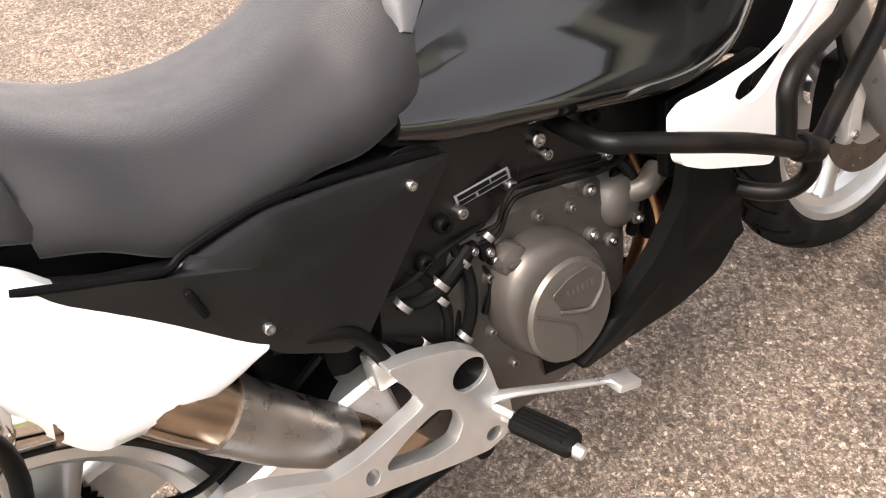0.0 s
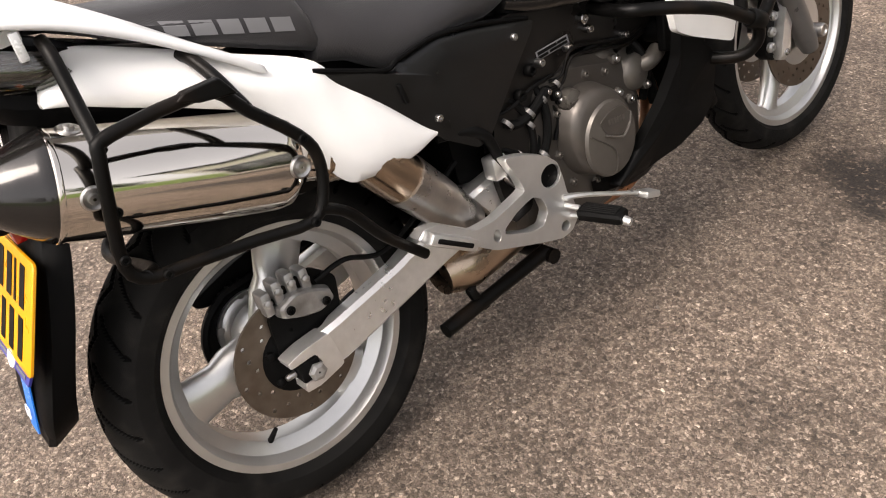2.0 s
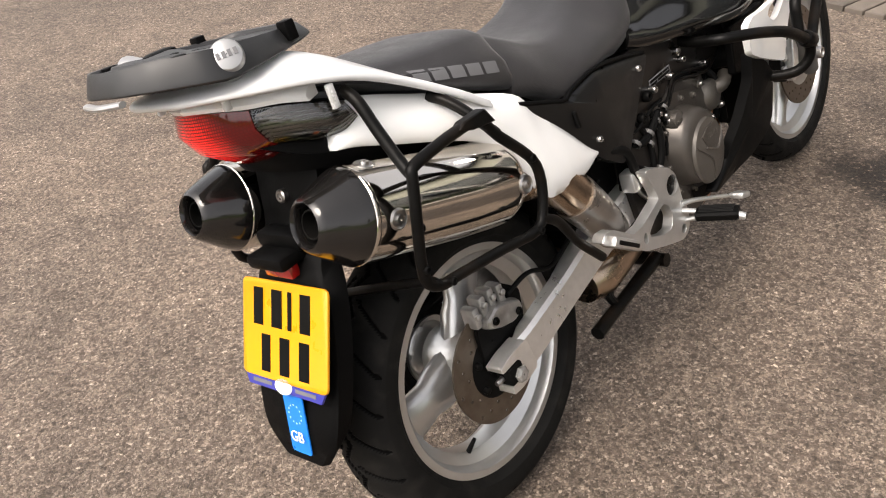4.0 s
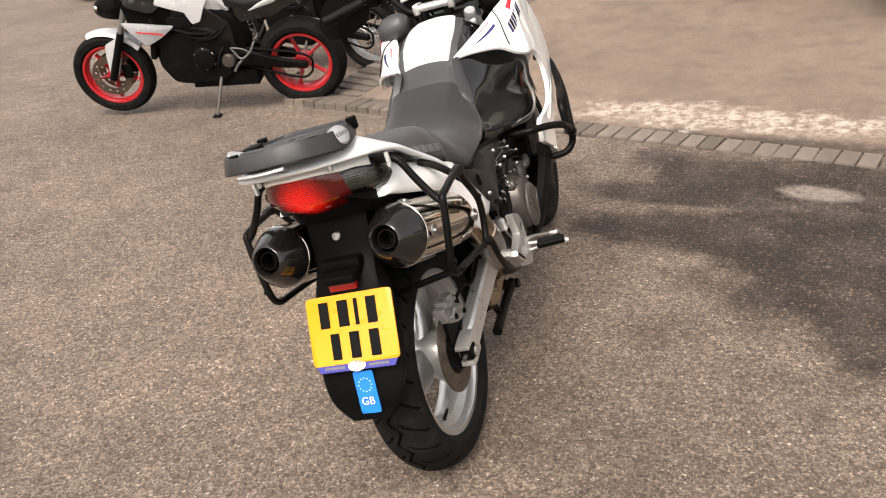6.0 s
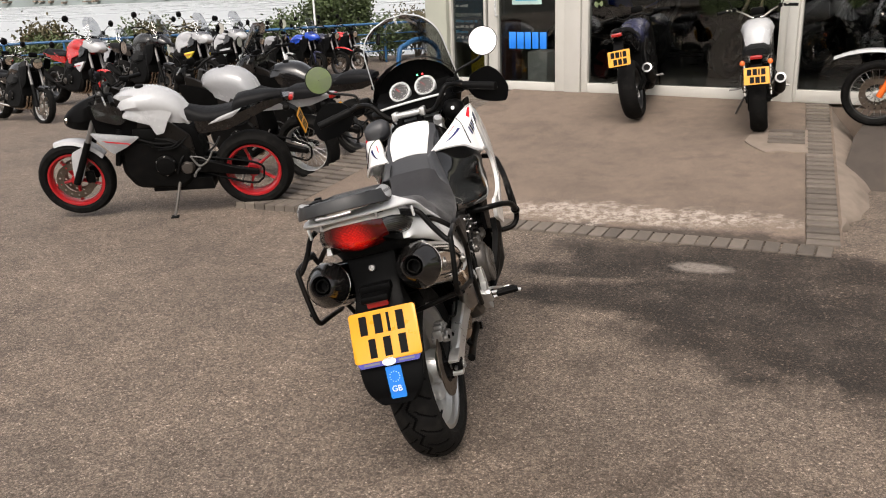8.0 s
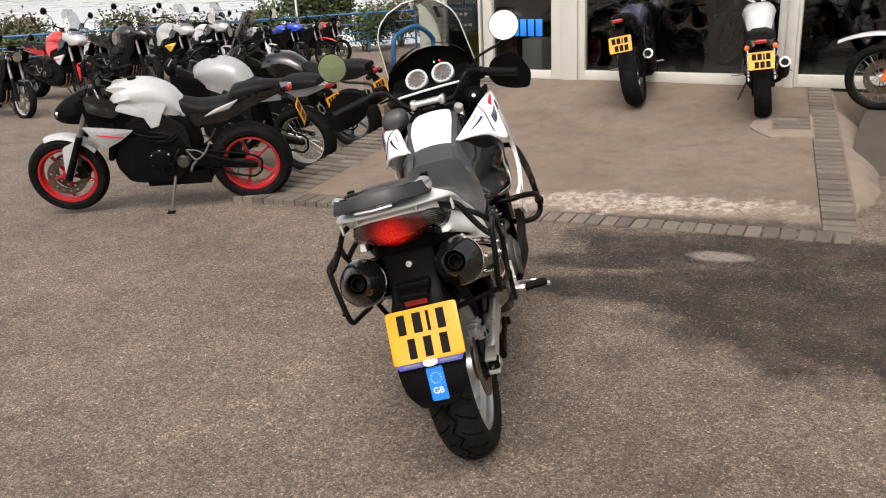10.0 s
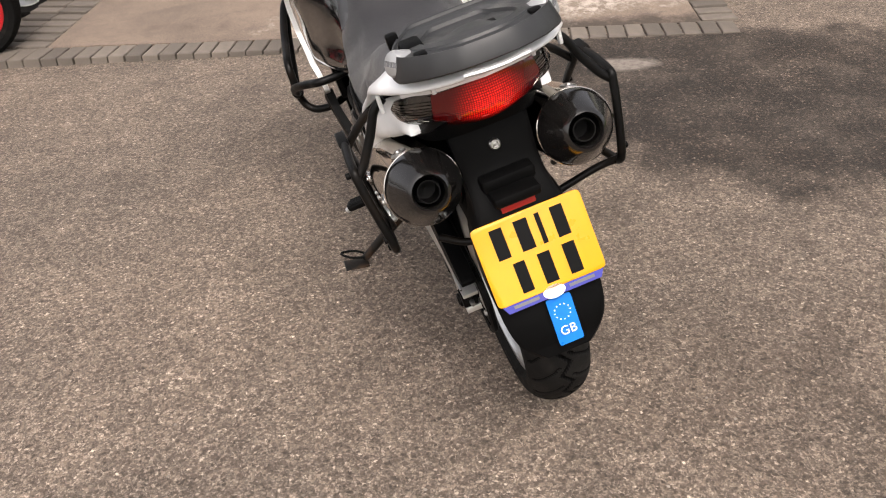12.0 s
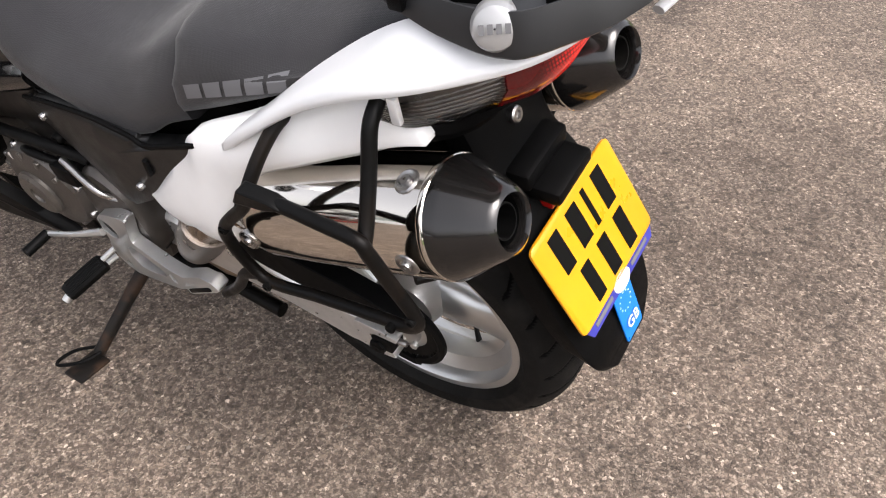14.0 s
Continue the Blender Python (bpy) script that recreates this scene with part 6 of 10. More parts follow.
def hanger(s):
    o = rounded([(y, z, 0) for y, z in [(0.455, 0.553), (0.506, 0.543), (0.558, 0.522), (0.584, 0.498), (0.593, 0.461), (0.599, 0.422), (0.615, 0.397), (0.617, 0.352), (0.600, 0.332), (0.572, 0.325), (0.527, 0.337), (0.469, 0.355), (0.405, 0.376), (0.361, 0.406), (0.300, 0.455), (0.271, 0.465), (0.249, 0.471), (0.263, 0.486), (0.295, 0.483), (0.333, 0.459), (0.367, 0.437), (0.409, 0.439), (0.493, 0.468), (0.486, 0.491)]], 0.2)
    tri = rounded([(y, z, 0) for y, z in [(0.511, 0.448), (0.532, 0.434), (0.542, 0.403), (0.527, 0.376), (0.493, 0.376), (0.432, 0.398), (0.432, 0.411), (0.464, 0.432), (0.493, 0.444)]], 0.25)
    bm = B()
    plate(bm, [(p.x, p.y) for p in o], [[(p.x, p.y) for p in tri], ring2(0.562, 0.475, 0.026), ring2(0.583, 0.350, 0.012, n=14), ring2(0.412, 0.405, 0.009, 0.014, n=14)], 0.188, 0.212, lambda u, v, w: (w, u, v))
    hg = part("footrest_hanger", side(bm, s), M_SILVER, bike, "silver cast footrest hanger", angle=30, bevel=0.005)
    bm = B()
    revolve(bm, [(0.027, 0.190), (0.027, 0.204), (0.022, 0.206), (0.002, 0.206)], (0, 0.562, 0.475), (1, 0, 0), 24, cap=False)
    part("pivot_cap", side(bm, s), M_BLACK_MATT, hg)
    moved(CAST if s > 0 else FLIP @ CAST @ FLIP, [hg])
    # rider peg
    d = Vector((0.115, 0.030, -0.004)).normalized() if s > 0 else Vector((0.115, 0.035, -0.02)).normalized()
    p0 = Vector((0.200, 0.598, 0.354)) if s > 0 else Vector((0.208, 0.600, 0.362))
    bm = B()
    tube(bm, [p0 + Vector((0, -0.006, 0.014)), p0 + d * 0.03 + Vector((0, -0.004, 0.01))], 0.006, 8, False)
    tube(bm, [p0 + Vector((0, 0.004, -0.014)), p0 + d * 0.03 + Vector((0, 0.004, -0.010))], 0.006, 8, False)
    fp = part("footrest", side(bm, s), M_SILVER, hg)
    bm = B()
    q = d.cross(Vector((0, 0, 1))).normalized()
    upv = q.cross(d)
    rings = []
    for h, k in ((0.026, 0.7), (0.03, 1.0), (0.112, 1.0), (0.118, 0.85)):
        rings.append([p0 + d * h + q * x * k + upv * z * k for x, z in ((-0.020, 0.004), (-0.017, 0.010), (-0.010, 0.0125), (0.010, 0.0125), (0.017, 0.010), (0.020, 0.004), (0.016, -0.010), (-0.016, -0.010))])
    loft(bm, rings)
    part("footrest_rubber", side(bm, s), M_RUBBER_SMOOTH, fp, "ribbed black rubber")
    for k in range(5):
        bm = B()
        off = q * (-0.013 + k * 0.0065)
        tube(bm, [p0 + d * 0.034 + off + upv * 0.0125, p0 + d * 0.108 + off + upv * 0.0125], 0.0022, 6, False)
        part("rubber_rib", side(bm, s), M_RUBBER_SMOOTH, fp)
    bm = B()
    tube(bm, [p0 + d * 0.112 - upv * 0.006, p0 + d * 0.130 - upv * 0.010], [0.010, 0.008], 10, False)
    part("footrest_tip", side(bm, s), M_SILVER, fp)
    # folded pillion peg
    bm = B()
    box(bm, (-0.016, -0.062, -0.012), (0.016, 0.045, 0.012), 0.006, Matrix.Translation((0.222, 0.312, 0.442)) @ Matrix.Rotation(radians(-32), 4, "X"))
    pg = part("pillion_footrest", side(bm, s), M_SILVER, hg, "folded cast pillion footrest")
    if s > 0:
        moved(CAST, [pg])
    bm = B()
    box(bm, (0.012, -0.050, -0.005), (0.0185, 0.030, 0.005), 0.003, Matrix.Translation((0.222, 0.312, 0.442)) @ Matrix.Rotation(radians(-32), 4, "X"))
    pr = part("pillion_rubber", side(bm, s), M_RUBBER_SMOOTH, pg)
    if s > 0:
        moved(CAST, [pr])
    # pedal
    bm = B()
    if s > 0:
        tube(bm, [(0.200, 0.590, 0.385), (0.212, 0.63, 0.374), (0.226, 0.70, 0.345), (0.236, 0.755, 0.322)], [0.009, 0.007, 0.006, 0.006], 8, flat=0.8)
        pd = part("brake_pedal", bm, M_SILVER, hg)
        bm = B()
        box(bm, (-0.014, -0.020, -0.007), (0.020, 0.022, 0.007), 0.004, Matrix.Translation((0.243, 0.772, 0.314)) @ Matrix.Rotation(radians(-20), 4, "X"))
        part("pedal_pad", bm, M_SILVER, pd)
    else:
        tube(bm, [(0.205, 0.60, 0.42), (0.225, 0.68, 0.395), (0.24, 0.76, 0.375)], [0.008, 0.006, 0.006], 8)
        pd = part("gear_lever", mirrored(bm), M_SILVER, hg)
        bm = B()
        tube(bm, [(0.238, 0.757, 0.375), (0.295, 0.762, 0.372)], 0.011, 10, False)
        part("lever_rubber", mirrored(bm), M_RUBBER_SMOOTH, pd)


both(hanger)

# stands
bm = B()
tube(bm, [(-0.155, 0.60, 0.265), (-0.21, 0.625, 0.220), (-0.335, 0.675, 0.112)], [0.017, 0.015, 0.013], 12)
ss = part("side_stand", bm, M_STAND, bike, "scuffed black side stand, down")
bm = B()
box(bm, (-0.05, -0.028, -0.006), (0.028, 0.028, 0.006), 0.004, Matrix.Translation((-0.358, 0.690, 0.088)) @ Matrix.Rotation(radians(14), 4, "Y"))
part("stand_foot", bm, M_STAND, ss)
bm = B()
tube(bm, [(-0.328, 0.680, 0.122), (-0.358, 0.715, 0.125), (-0.393, 0.728, 0.128), (-0.402, 0.716, 0.130), (-0.375, 0.680, 0.128), (-0.335, 0.660, 0.124)], 0.004, 6)
part("stand_spur", bm, M_DARK, ss)
bm = B()
for x in (0.105, -0.105):
    tube(bm, [(x, 0.60, 0.235), (x, 0.45, 0.222), (x * 1.06, 0.310, 0.215)], [0.017, 0.015, 0.016], 10)
    tube(bm, [(x, 0.42, 0.205), (x * 0.9, 0.40, 0.26), (x * 0.6, 0.46, 0.30)], 0.011, 8)
tube(bm, [(-0.13, 0.60, 0.228), (0.13, 0.60, 0.228)], 0.017, 10, False)
part("centre_stand", bm, M_BLACK_TUBE, bike, "black centre stand, folded up")
bm = B()
tube(bm, [(-0.105, 0.40, 0.26), (0.105, 0.40, 0.26)], 0.010, 8, False)
part("stand_bar", bm, M_BLACK_TUBE, bike)

# frame and engine
def spar(s):
    bm = B()
    o = rounded([(y, z, 0) for y, z in [(0.50, 0.595), (0.545, 0.745), (0.66, 0.742), (0.80, 0.715), (0.98, 0.70), (1.08, 0.72), (1.10, 0.66), (0.98, 0.61), (0.86, 0.585), (0.80, 0.615), (0.72, 0.635), (0.66, 0.60), (0.60, 0.595), (0.565, 0.50), (0.545, 0.38), (0.49, 0.37), (0.475, 0.47)]], 0.2)
    plate(bm, [(p.x, p.y) for p in o], [], 0.135, 0.166, lambda u, v, w: (w, u, v))
    fr = part("frame_spar", side(bm, s), M_FRAME, bike, "dark brown painted frame spar", angle=30, bevel=0.006)
    if s > 0:
        m = Matrix.Translation((0.1715, 0.664, 0.654)) @ Matrix.Rotation(radians(6), 4, "X") @ Matrix.Rotation(radians(-8), 4, "Z")
        bm = B()
        box(bm, (-0.001, -0.038, -0.0085), (0.001, 0.038, 0.0085), 0.0008, m)
        lb = part("type_label", bm, M_MARK, fr, "small grey and black data label")
        for y0, y1, z0, z1 in ((-0.035, 0.010, 0.0005, 0.0065), (0.012, 0.034, 0.001, 0.006), (-0.035, -0.012, -0.0065, -0.0015), (-0.008, 0.034, -0.006, -0.001)):
            bm = B()
            box(bm, (0.001, y0, z0), (0.0016, y1, z1), 0.0, m)
            part("label_bar", bm, M_INK, lb)
    for p in ((0.168, 0.565, 0.60), (0.168, 0.60, 0.635), (0.168, 0.84, 0.67)):
        bolt("frame_bolt", (s * p[0], p[1], p[2]), (s, 0, 0), 0.012, fr, M_DARK, 0.012)


both(spar)
bm = B()
o = rounded([(y, z, 0) for y, z in [(0.50, 0.33), (0.50, 0.56), (0.56, 0.62), (0.72, 0.62), (0.86, 0.58), (0.90, 0.48), (0.88, 0.34), (0.78, 0.28), (0.58, 0.27)]], 0.2)
loft(bm, [[(x, 0.68 + (p.x - 0.68) * k, 0.45 + (p.y - 0.45) * k) for p in o] for x, k in ((-0.165, 0.86), (-0.15, 0.97), (-0.12, 1.0), (0.12, 1.0), (0.15, 0.97), (0.165, 0.86))])
eng = part("engine", bm, M_ENGINE, bike, "bronze-painted v-twin engine", angle=35)
# clutch cover
bm = B()
C = Vector((0.0, 0.685, 0.505))
o = [(C.y + r * math.sin(a), C.z + r * math.cos(a)) for k in range(40) for a in (2 * math.pi * k / 40,) for r in (0.098 + 0.012 * max(0, math.sin(a + 2.3)) ** 3 + 0.010 * max(0, math.sin(a - 0.4)) ** 4,)]
rows = []
for x, k in ((0.150, 1.06), (0.172, 1.05), (0.178, 1.0), (0.186, 0.96), (0.215, 0.90), (0.226, 0.84), (0.231, 0.74), (0.233, 0.4)):
    rows.append([Vector((x, C.y + (u - C.y) * k, C.z + (v - C.z) * k)) for u, v in o])
loft(bm, rows)
cl = part("clutch_cover", bm, M_ENGINE, eng, "bronze clutch cover", angle=35)
bm = B()
revolve(bm, [(0.075, 0.226), (0.078, 0.232), (0.074, 0.238), (0.060, 0.2405), (0.001, 0.2410)], (0, 0.690, 0.490), (1, 0, 0), 48, cap=False)
part("cover_cap", bm, M_ENGINE_LIGHT, cl, "raised bronze clutch cap", angle=30)
# emblem drawn as a thin raised plate in the darker bronze
bm = B()
o = [(0.655, 0.535), (0.69, 0.548), (0.728, 0.548), (0.748, 0.525), (0.738, 0.500), (0.72, 0.490), (0.70, 0.495), (0.67, 0.508)]
plate(bm, [(p.x, p.y) for p in rounded([(u, v, 0) for u, v in o], 0.2)], [], 0.236, 0.2425, lambda u, v, w: (w, u, v))
part("cover_emblem", bm, M_ENGINE, cl, "darker bronze emblem plate", bevel=0.002)
bm = B()
tube(bm, [(0.2425, 0.665, 0.506), (0.243, 0.70, 0.490), (0.243, 0.72, 0.486), (0.2425, 0.742, 0.503), (0.2415, 0.752, 0.525)], 0.003, 6)
part("emblem_lip", bm, M_ENGINE_LIGHT, cl)
bm = B()
for k in range(6):
    m = Matrix.Translation((0.243, 0.680 + k * 0.009, 0.522 - k * 0.001)) @ Matrix.Rotation(radians(8), 4, "X")
    box(bm, (0, 0, 0), (0.0008, 0.006, 0.011), 0.0, m)
part("emblem_mark", bm, M_ENGINE_LIGHT, cl, kind="stuff")
bm = B()
tube(bm, [(0.2405, 0.625, 0.520), (0.242, 0.668, 0.488), (0.242, 0.688, 0.468), (0.241, 0.690, 0.440), (0.239, 0.684, 0.420)], 0.0022, 6)
part("cover_rib", bm, M_ENGINE, cl)
for y, z in ((0.60, 0.57), (0.63, 0.605), (0.70, 0.615), (0.76, 0.60), (0.785, 0.545), (0.79, 0.47), (0.75, 0.415), (0.68, 0.395), (0.61, 0.42), (0.585, 0.49)):
    bm = B()
    revolve(bm, [(0.010, 0.150), (0.010, 0.186), (0.006, 0.188)], (0, y, z), (1, 0, 0), 12)
    part("cover_boss", bm, M_ENGINE, cl)
    bolt("cover_screw", (0.188, y, z), (1, 0, 0), 0.0065, cl, M_ENGINE_LIGHT, 0.006)
bm = B()
revolve(bm, [(0.001, 0.214), (0.014, 0.212), (0.020, 0.210), (0.022, 0.200), (0.022, 0.17)], (0, 0.637, 0.585), (1, 0, 0), 24, cap=False)
fil = part("oil_filler", bm, M_ENGINE_LIGHT, eng, "bronze oil filler plug", angle=40)
bm = B()
box(bm, (0.209, 0.623, 0.5815), (0.2165, 0.651, 0.5885), 0.002)
part("grip_bar", bm, M_ENGINE, fil)
# water pump and hoses
bm = B()
W = (0, 0.830, 0.562)
revolve(bm, [(0.048, 0.12), (0.048, 0.165), (0.040, 0.172), (0.034, 0.190), (0.022, 0.198), (0.001, 0.199)], W, (1, 0, 0), 28, cap=False)
tube(bm, [(0.18, 0.84, 0.57), (0.198, 0.86, 0.575), (0.195, 0.89, 0.585)], 0.017, 14)
wp = part("water_pump", bm, M_ENGINE_LIGHT, eng, "bronze water pump housing", angle=40)
for y, z in ((0.775, 0.61), (0.77, 0.545), (0.80, 0.52), (0.85, 0.53)):
    bm = B()
    revolve(bm, [(0.010, 0.14), (0.010, 0.192), (0.006, 0.195)], (0, y, z), (1, 0, 0), 12)
    part("pump_boss", bm, M_ENGINE_LIGHT, wp)
    bolt("pump_screw", (0.194, y, z), (1, 0, 0), 0.0065, wp, None, 0.006)
bm = B()
tube(bm, [(0.14, 0.72, 0.615), (0.16, 0.755, 0.618), (0.165, 0.79, 0.61)], [0.024, 0.020, 0.014], 12)
part("engine_casting", bm, M_ENGINE_LIGHT, eng)
bm = B()
revolve(bm, [(0.026, 0.17), (0.027, 0.222), (0.022, 0.228), (0.001, 0.229)], (0, 0.885, 0.605), (1, 0.1, 0.1), 20, cap=False)
part("thermostat_cap", bm, M_BLACK_MATT, eng)
for k, ps in enumerate((
        [(0.15, 0.515, 0.585), (0.165, 0.545, 0.572), (0.168, 0.585, 0.590), (0.165, 0.625, 0.612)],
        [(0.15, 0.545, 0.60), (0.165, 0.558, 0.565), (0.17, 0.548, 0.515), (0.165, 0.525, 0.47)],
        [(0.15, 0.575, 0.59), (0.168, 0.578, 0.55), (0.17, 0.566, 0.51), (0.16, 0.545, 0.475)],
        [(0.155, 0.50, 0.56), (0.165, 0.52, 0.535), (0.16, 0.53, 0.49)],
        [(0.16, 0.86, 0.60), (0.17, 0.90, 0.54), (0.165, 0.92, 0.47)])):
    bm = B()
    tube(bm, ps, (0.012, 0.009, 0.008, 0.010, 0.012)[k], 10)
    part("coolant_hose", bm, M_RUBBER_SMOOTH, bike)
for y, z in ((0.60, 0.612), (0.615, 0.618), (0.545, 0.57), (0.535, 0.485), (0.55, 0.48), (0.63, 0.60)):
    bm = B()
    revolve(bm, [(0.013, 0.150), (0.0145, 0.156), (0.0145, 0.176), (0.012, 0.18), (0.004, 0.18)], (0, y, z), (1, 0.2, 0.4), 12)
    part("hose_clip", bm, M_ENGINE, bike)
for y, z, r in ((0.612, 0.618, 0.009), (0.634, 0.604, 0.011), (0.640, 0.590, 0.008)):
    bm = B()
    box(bm, (0.160, y - r, z - r), (0.186, y + r, z + r), 0.003)
    hb = part("hose_bracket", bm, M_DARK, bike)
    bolt("bracket_bolt", (0.186, y, z), (1, 0, 0), 0.006, hb)
for dz in (0.0, -0.014):
    bm = B()
    tube(bm, [(0.172, 0.62, 0.618 + dz), (0.182, 0.645, 0.622 + dz), (0.19, 0.662, 0.655 + dz), (0.19, 0.685, 0.662 + dz), (0.19, 0.75, 0.648 + dz), (0.185, 0.83, 0.628 + dz), (0.17, 0.90, 0.63 + dz)], 0.0032, 8)
    part("brake_pipe", bm, M_BLACK_TUBE, bike)
bm = B()
tube(bm, [(0.18, 0.36, 0.61), (0.192, 0.41, 0.602), (0.195, 0.45, 0.575), (0.185, 0.475, 0.515), (0.165, 0.49, 0.47)], 0.010, 10)
part("breather_hose", bm, M_RUBBER_SMOOTH, bike, "black rubber hose")
bm = B()
box(bm, (0.155, 0.455, 0.480), (0.19, 0.49, 0.525), 0.006)
mc = part("master_cylinder", bm, M_SILVER, bike, "silver rear brake master cylinder")
bm = B()
tube(bm, [(0.172, 0.47, 0.51), (0.172, 0.50, 0.46), (0.172, 0.55, 0.41)], 0.008, 10)
part("push_rod", bm, M_BOLT, mc)
# hoses, clips and wires between frame and engine
for k, (ps, r, mat) in enumerate((
        ([(0.172, 0.500, 0.600), (0.180, 0.530, 0.588), (0.184, 0.570, 0.600), (0.182, 0.610, 0.622)], 0.0095, M_RUBBER_SMOOTH),
        ([(0.170, 0.520, 0.640), (0.178, 0.545, 0.610), (0.180, 0.560, 0.560), (0.176, 0.552, 0.500)], 0.0075, M_RUBBER_SMOOTH),
        ([(0.172, 0.590, 0.640), (0.182, 0.600, 0.590), (0.184, 0.592, 0.540), (0.178, 0.575, 0.500)], 0.0085, M_RUBBER_SMOOTH),
        ([(0.170, 0.480, 0.560), (0.180, 0.500, 0.545), (0.180, 0.530, 0.520), (0.176, 0.560, 0.470)], 0.006, M_RUBBER_SMOOTH),
        ([(0.168, 0.620, 0.600), (0.180, 0.630, 0.560), (0.182, 0.610, 0.520)], 0.004, M_DARK),
        ([(0.175, 0.470, 0.620), (0.186, 0.520, 0.625), (0.186, 0.575, 0.640), (0.178, 0.640, 0.640)], 0.0035, M_RUBBER_SMOOTH),
        ([(0.150, 0.740, 0.640), (0.172, 0.770, 0.650), (0.175, 0.830, 0.640), (0.165, 0.880, 0.625)], 0.0065, M_RUBBER_SMOOTH),
        ([(0.150, 0.860, 0.640), (0.176, 0.880, 0.600), (0.180, 0.890, 0.550), (0.165, 0.885, 0.490)], 0.009, M_RUBBER_SMOOTH))):
    bm = B()
    tube(bm, ps, r, 8)
    part("engine_hose", bm, mat, bike)
for y, z, r in ((0.505, 0.598, 0.012), (0.560, 0.597, 0.012), (0.556, 0.575, 0.010), (0.596, 0.610, 0.011), (0.575, 0.505, 0.011), (0.640, 0.622, 0.008), (0.885, 0.575, 0.012), (0.520, 0.530, 0.008)):
    bm = B()
    revolve(bm, [(r * 0.9, -0.004), (r * 1.12, -0.004), (r * 1.12, 0.004), (r * 0.9, 0.004)], (0.181, y, z), (0.1, 0.8, 0.5), 14, closed=True)
    part("hose_clamp", bm, M_FORK, bike)
for y, z in ((0.625, 0.640), (0.700, 0.640), (0.760, 0.655), (0.855, 0.610), (0.53, 0.66)):
    bolt("engine_bolt", (0.170, y, z), (1, 0, 0), 0.008, eng, None, 0.012)
# right engine covers and hoses shifted and scaled to fit the camera's view
ENGINE_VIEW_FIT = Matrix.Translation((0.180, 0.727, 0.462)) @ Matrix.Scale(1.05, 4) @ Matrix.Translation((-0.20, -0.685, -0.505))
moved(ENGINE_VIEW_FIT, [ob for ob in eng.children if ob.name.split(".")[0] in ("clutch_cover", "oil_filler", "water_pump", "engine_casting", "thermostat_cap")])
moved(Matrix.Translation((0.2, 0.702, 0.505)) @ Matrix.Diagonal((1.0, 0.86, 0.94, 1.0)) @ Matrix.Translation((-0.2, -0.702, -0.505)), [ob for ob in eng.children if ob.name.split(".")[0] == "clutch_cover"])
moved(Matrix.Translation((-0.012, 0.018, -0.036)), [ob for ob in bike.children if ob.name.split(".")[0] in ("coolant_hose", "hose_clip", "hose_bracket", "engine_hose", "hose_clamp")])
moved(Matrix.Translation((-0.008, 0.025, -0.024)), [ob for ob in bike.children if ob.name.split(".")[0] == "brake_pipe"])
# rear shock reservoir, linkage and clutter behind the hanger
bm = B()
for k in range(7):
    revolve(bm, [(0.034, -0.006), (0.040, 0.0), (0.034, 0.006)], (0.02, 0.46, 0.50 + k * 0.02), (0, -0.2, 1), 20)
part("rear_spring", bm, M_DARK, bike)
bm = B()
box(bm, (-0.12, 0.42, 0.46), (0.12, 0.56, 0.74), 0.03)
part("airbox", bm, M_BLACK_MATT, bike)
# cylinders
for nm, m in (("front_cylinder", Matrix.Translation((0, 0.84, 0.58)) @ Matrix.Rotation(radians(-42), 4, "X")), ("rear_cylinder", Matrix.Translation((0, 0.62, 0.60)) @ Matrix.Rotation(radians(42), 4, "X"))):
    bm = B()
    box(bm, (-0.11, -0.07, 0.0), (0.11, 0.07, 0.16), 0.02, m)
    box(bm, (-0.125, -0.08, 0.13), (0.125, 0.08, 0.20), 0.03, m)
    part(nm, bm, M_ENGINE, eng, angle=30)
# left side covers of the engine
bm = B()
revolve(bm, [(0.105, 0.15), (0.104, 0.185), (0.092, 0.205), (0.060, 0.215), (0.001, 0.217)], (0, 0.70, 0.50), (-1, 0, 0), 40, cap=False)
gc = part("generator_cover", bm, M_ENGINE, eng, "dark bronze generator cover", angle=30)
for k in range(8):
    a = k * math.pi / 4 + 0.3
    bolt("cover_screw", (-0.19, 0.70 + 0.098 * math.sin(a), 0.50 + 0.098 * math.cos(a)), (-1, 0, 0), 0.008, gc, None, 0.01)
bm = B()
revolve(bm, [(0.050, 0.205), (0.050, 0.222), (0.042, 0.228), (0.018, 0.228), (0.016, 0.224), (0.001, 0.224)], (0, 0.70, 0.50), (-1, 0, 0), 28, cap=False)
part("cover_cap", bm, M_ENGINE_LIGHT, gc, angle=30)
for k in range(5):
    a = 0.5 + k * 0.5
    bm = B()
    box(bm, (-0.004, 0.052, -0.006), (0.004, 0.090, 0.004), 0.002, Matrix.Translation((-0.207, 0.70, 0.50)) @ Matrix.Rotation(a, 4, "X"))
    part("cover_rib", bm, M_ENGINE_LIGHT, gc)
bm = B()
box(bm, (-0.205, 0.575, 0.545), (-0.165, 0.635, 0.590), 0.008)
part("cover_boss", bm, M_DARK, eng)
bm = B()
o = rounded([(y, z, 0) for y, z in [(0.46, 0.40), (0.47, 0.55), (0.54, 0.60), (0.60, 0.56), (0.61, 0.44), (0.55, 0.37)]], 0.3)
loft(bm, [[(-x, 0.535 + (p.x - 0.535) * k, 0.48 + (p.y - 0.48) * k) for p in o] for x, k in ((0.13, 1.0), (0.178, 1.0), (0.190, 0.92))])
part("sprocket_cover", bm, M_ENGINE, eng, angle=35)
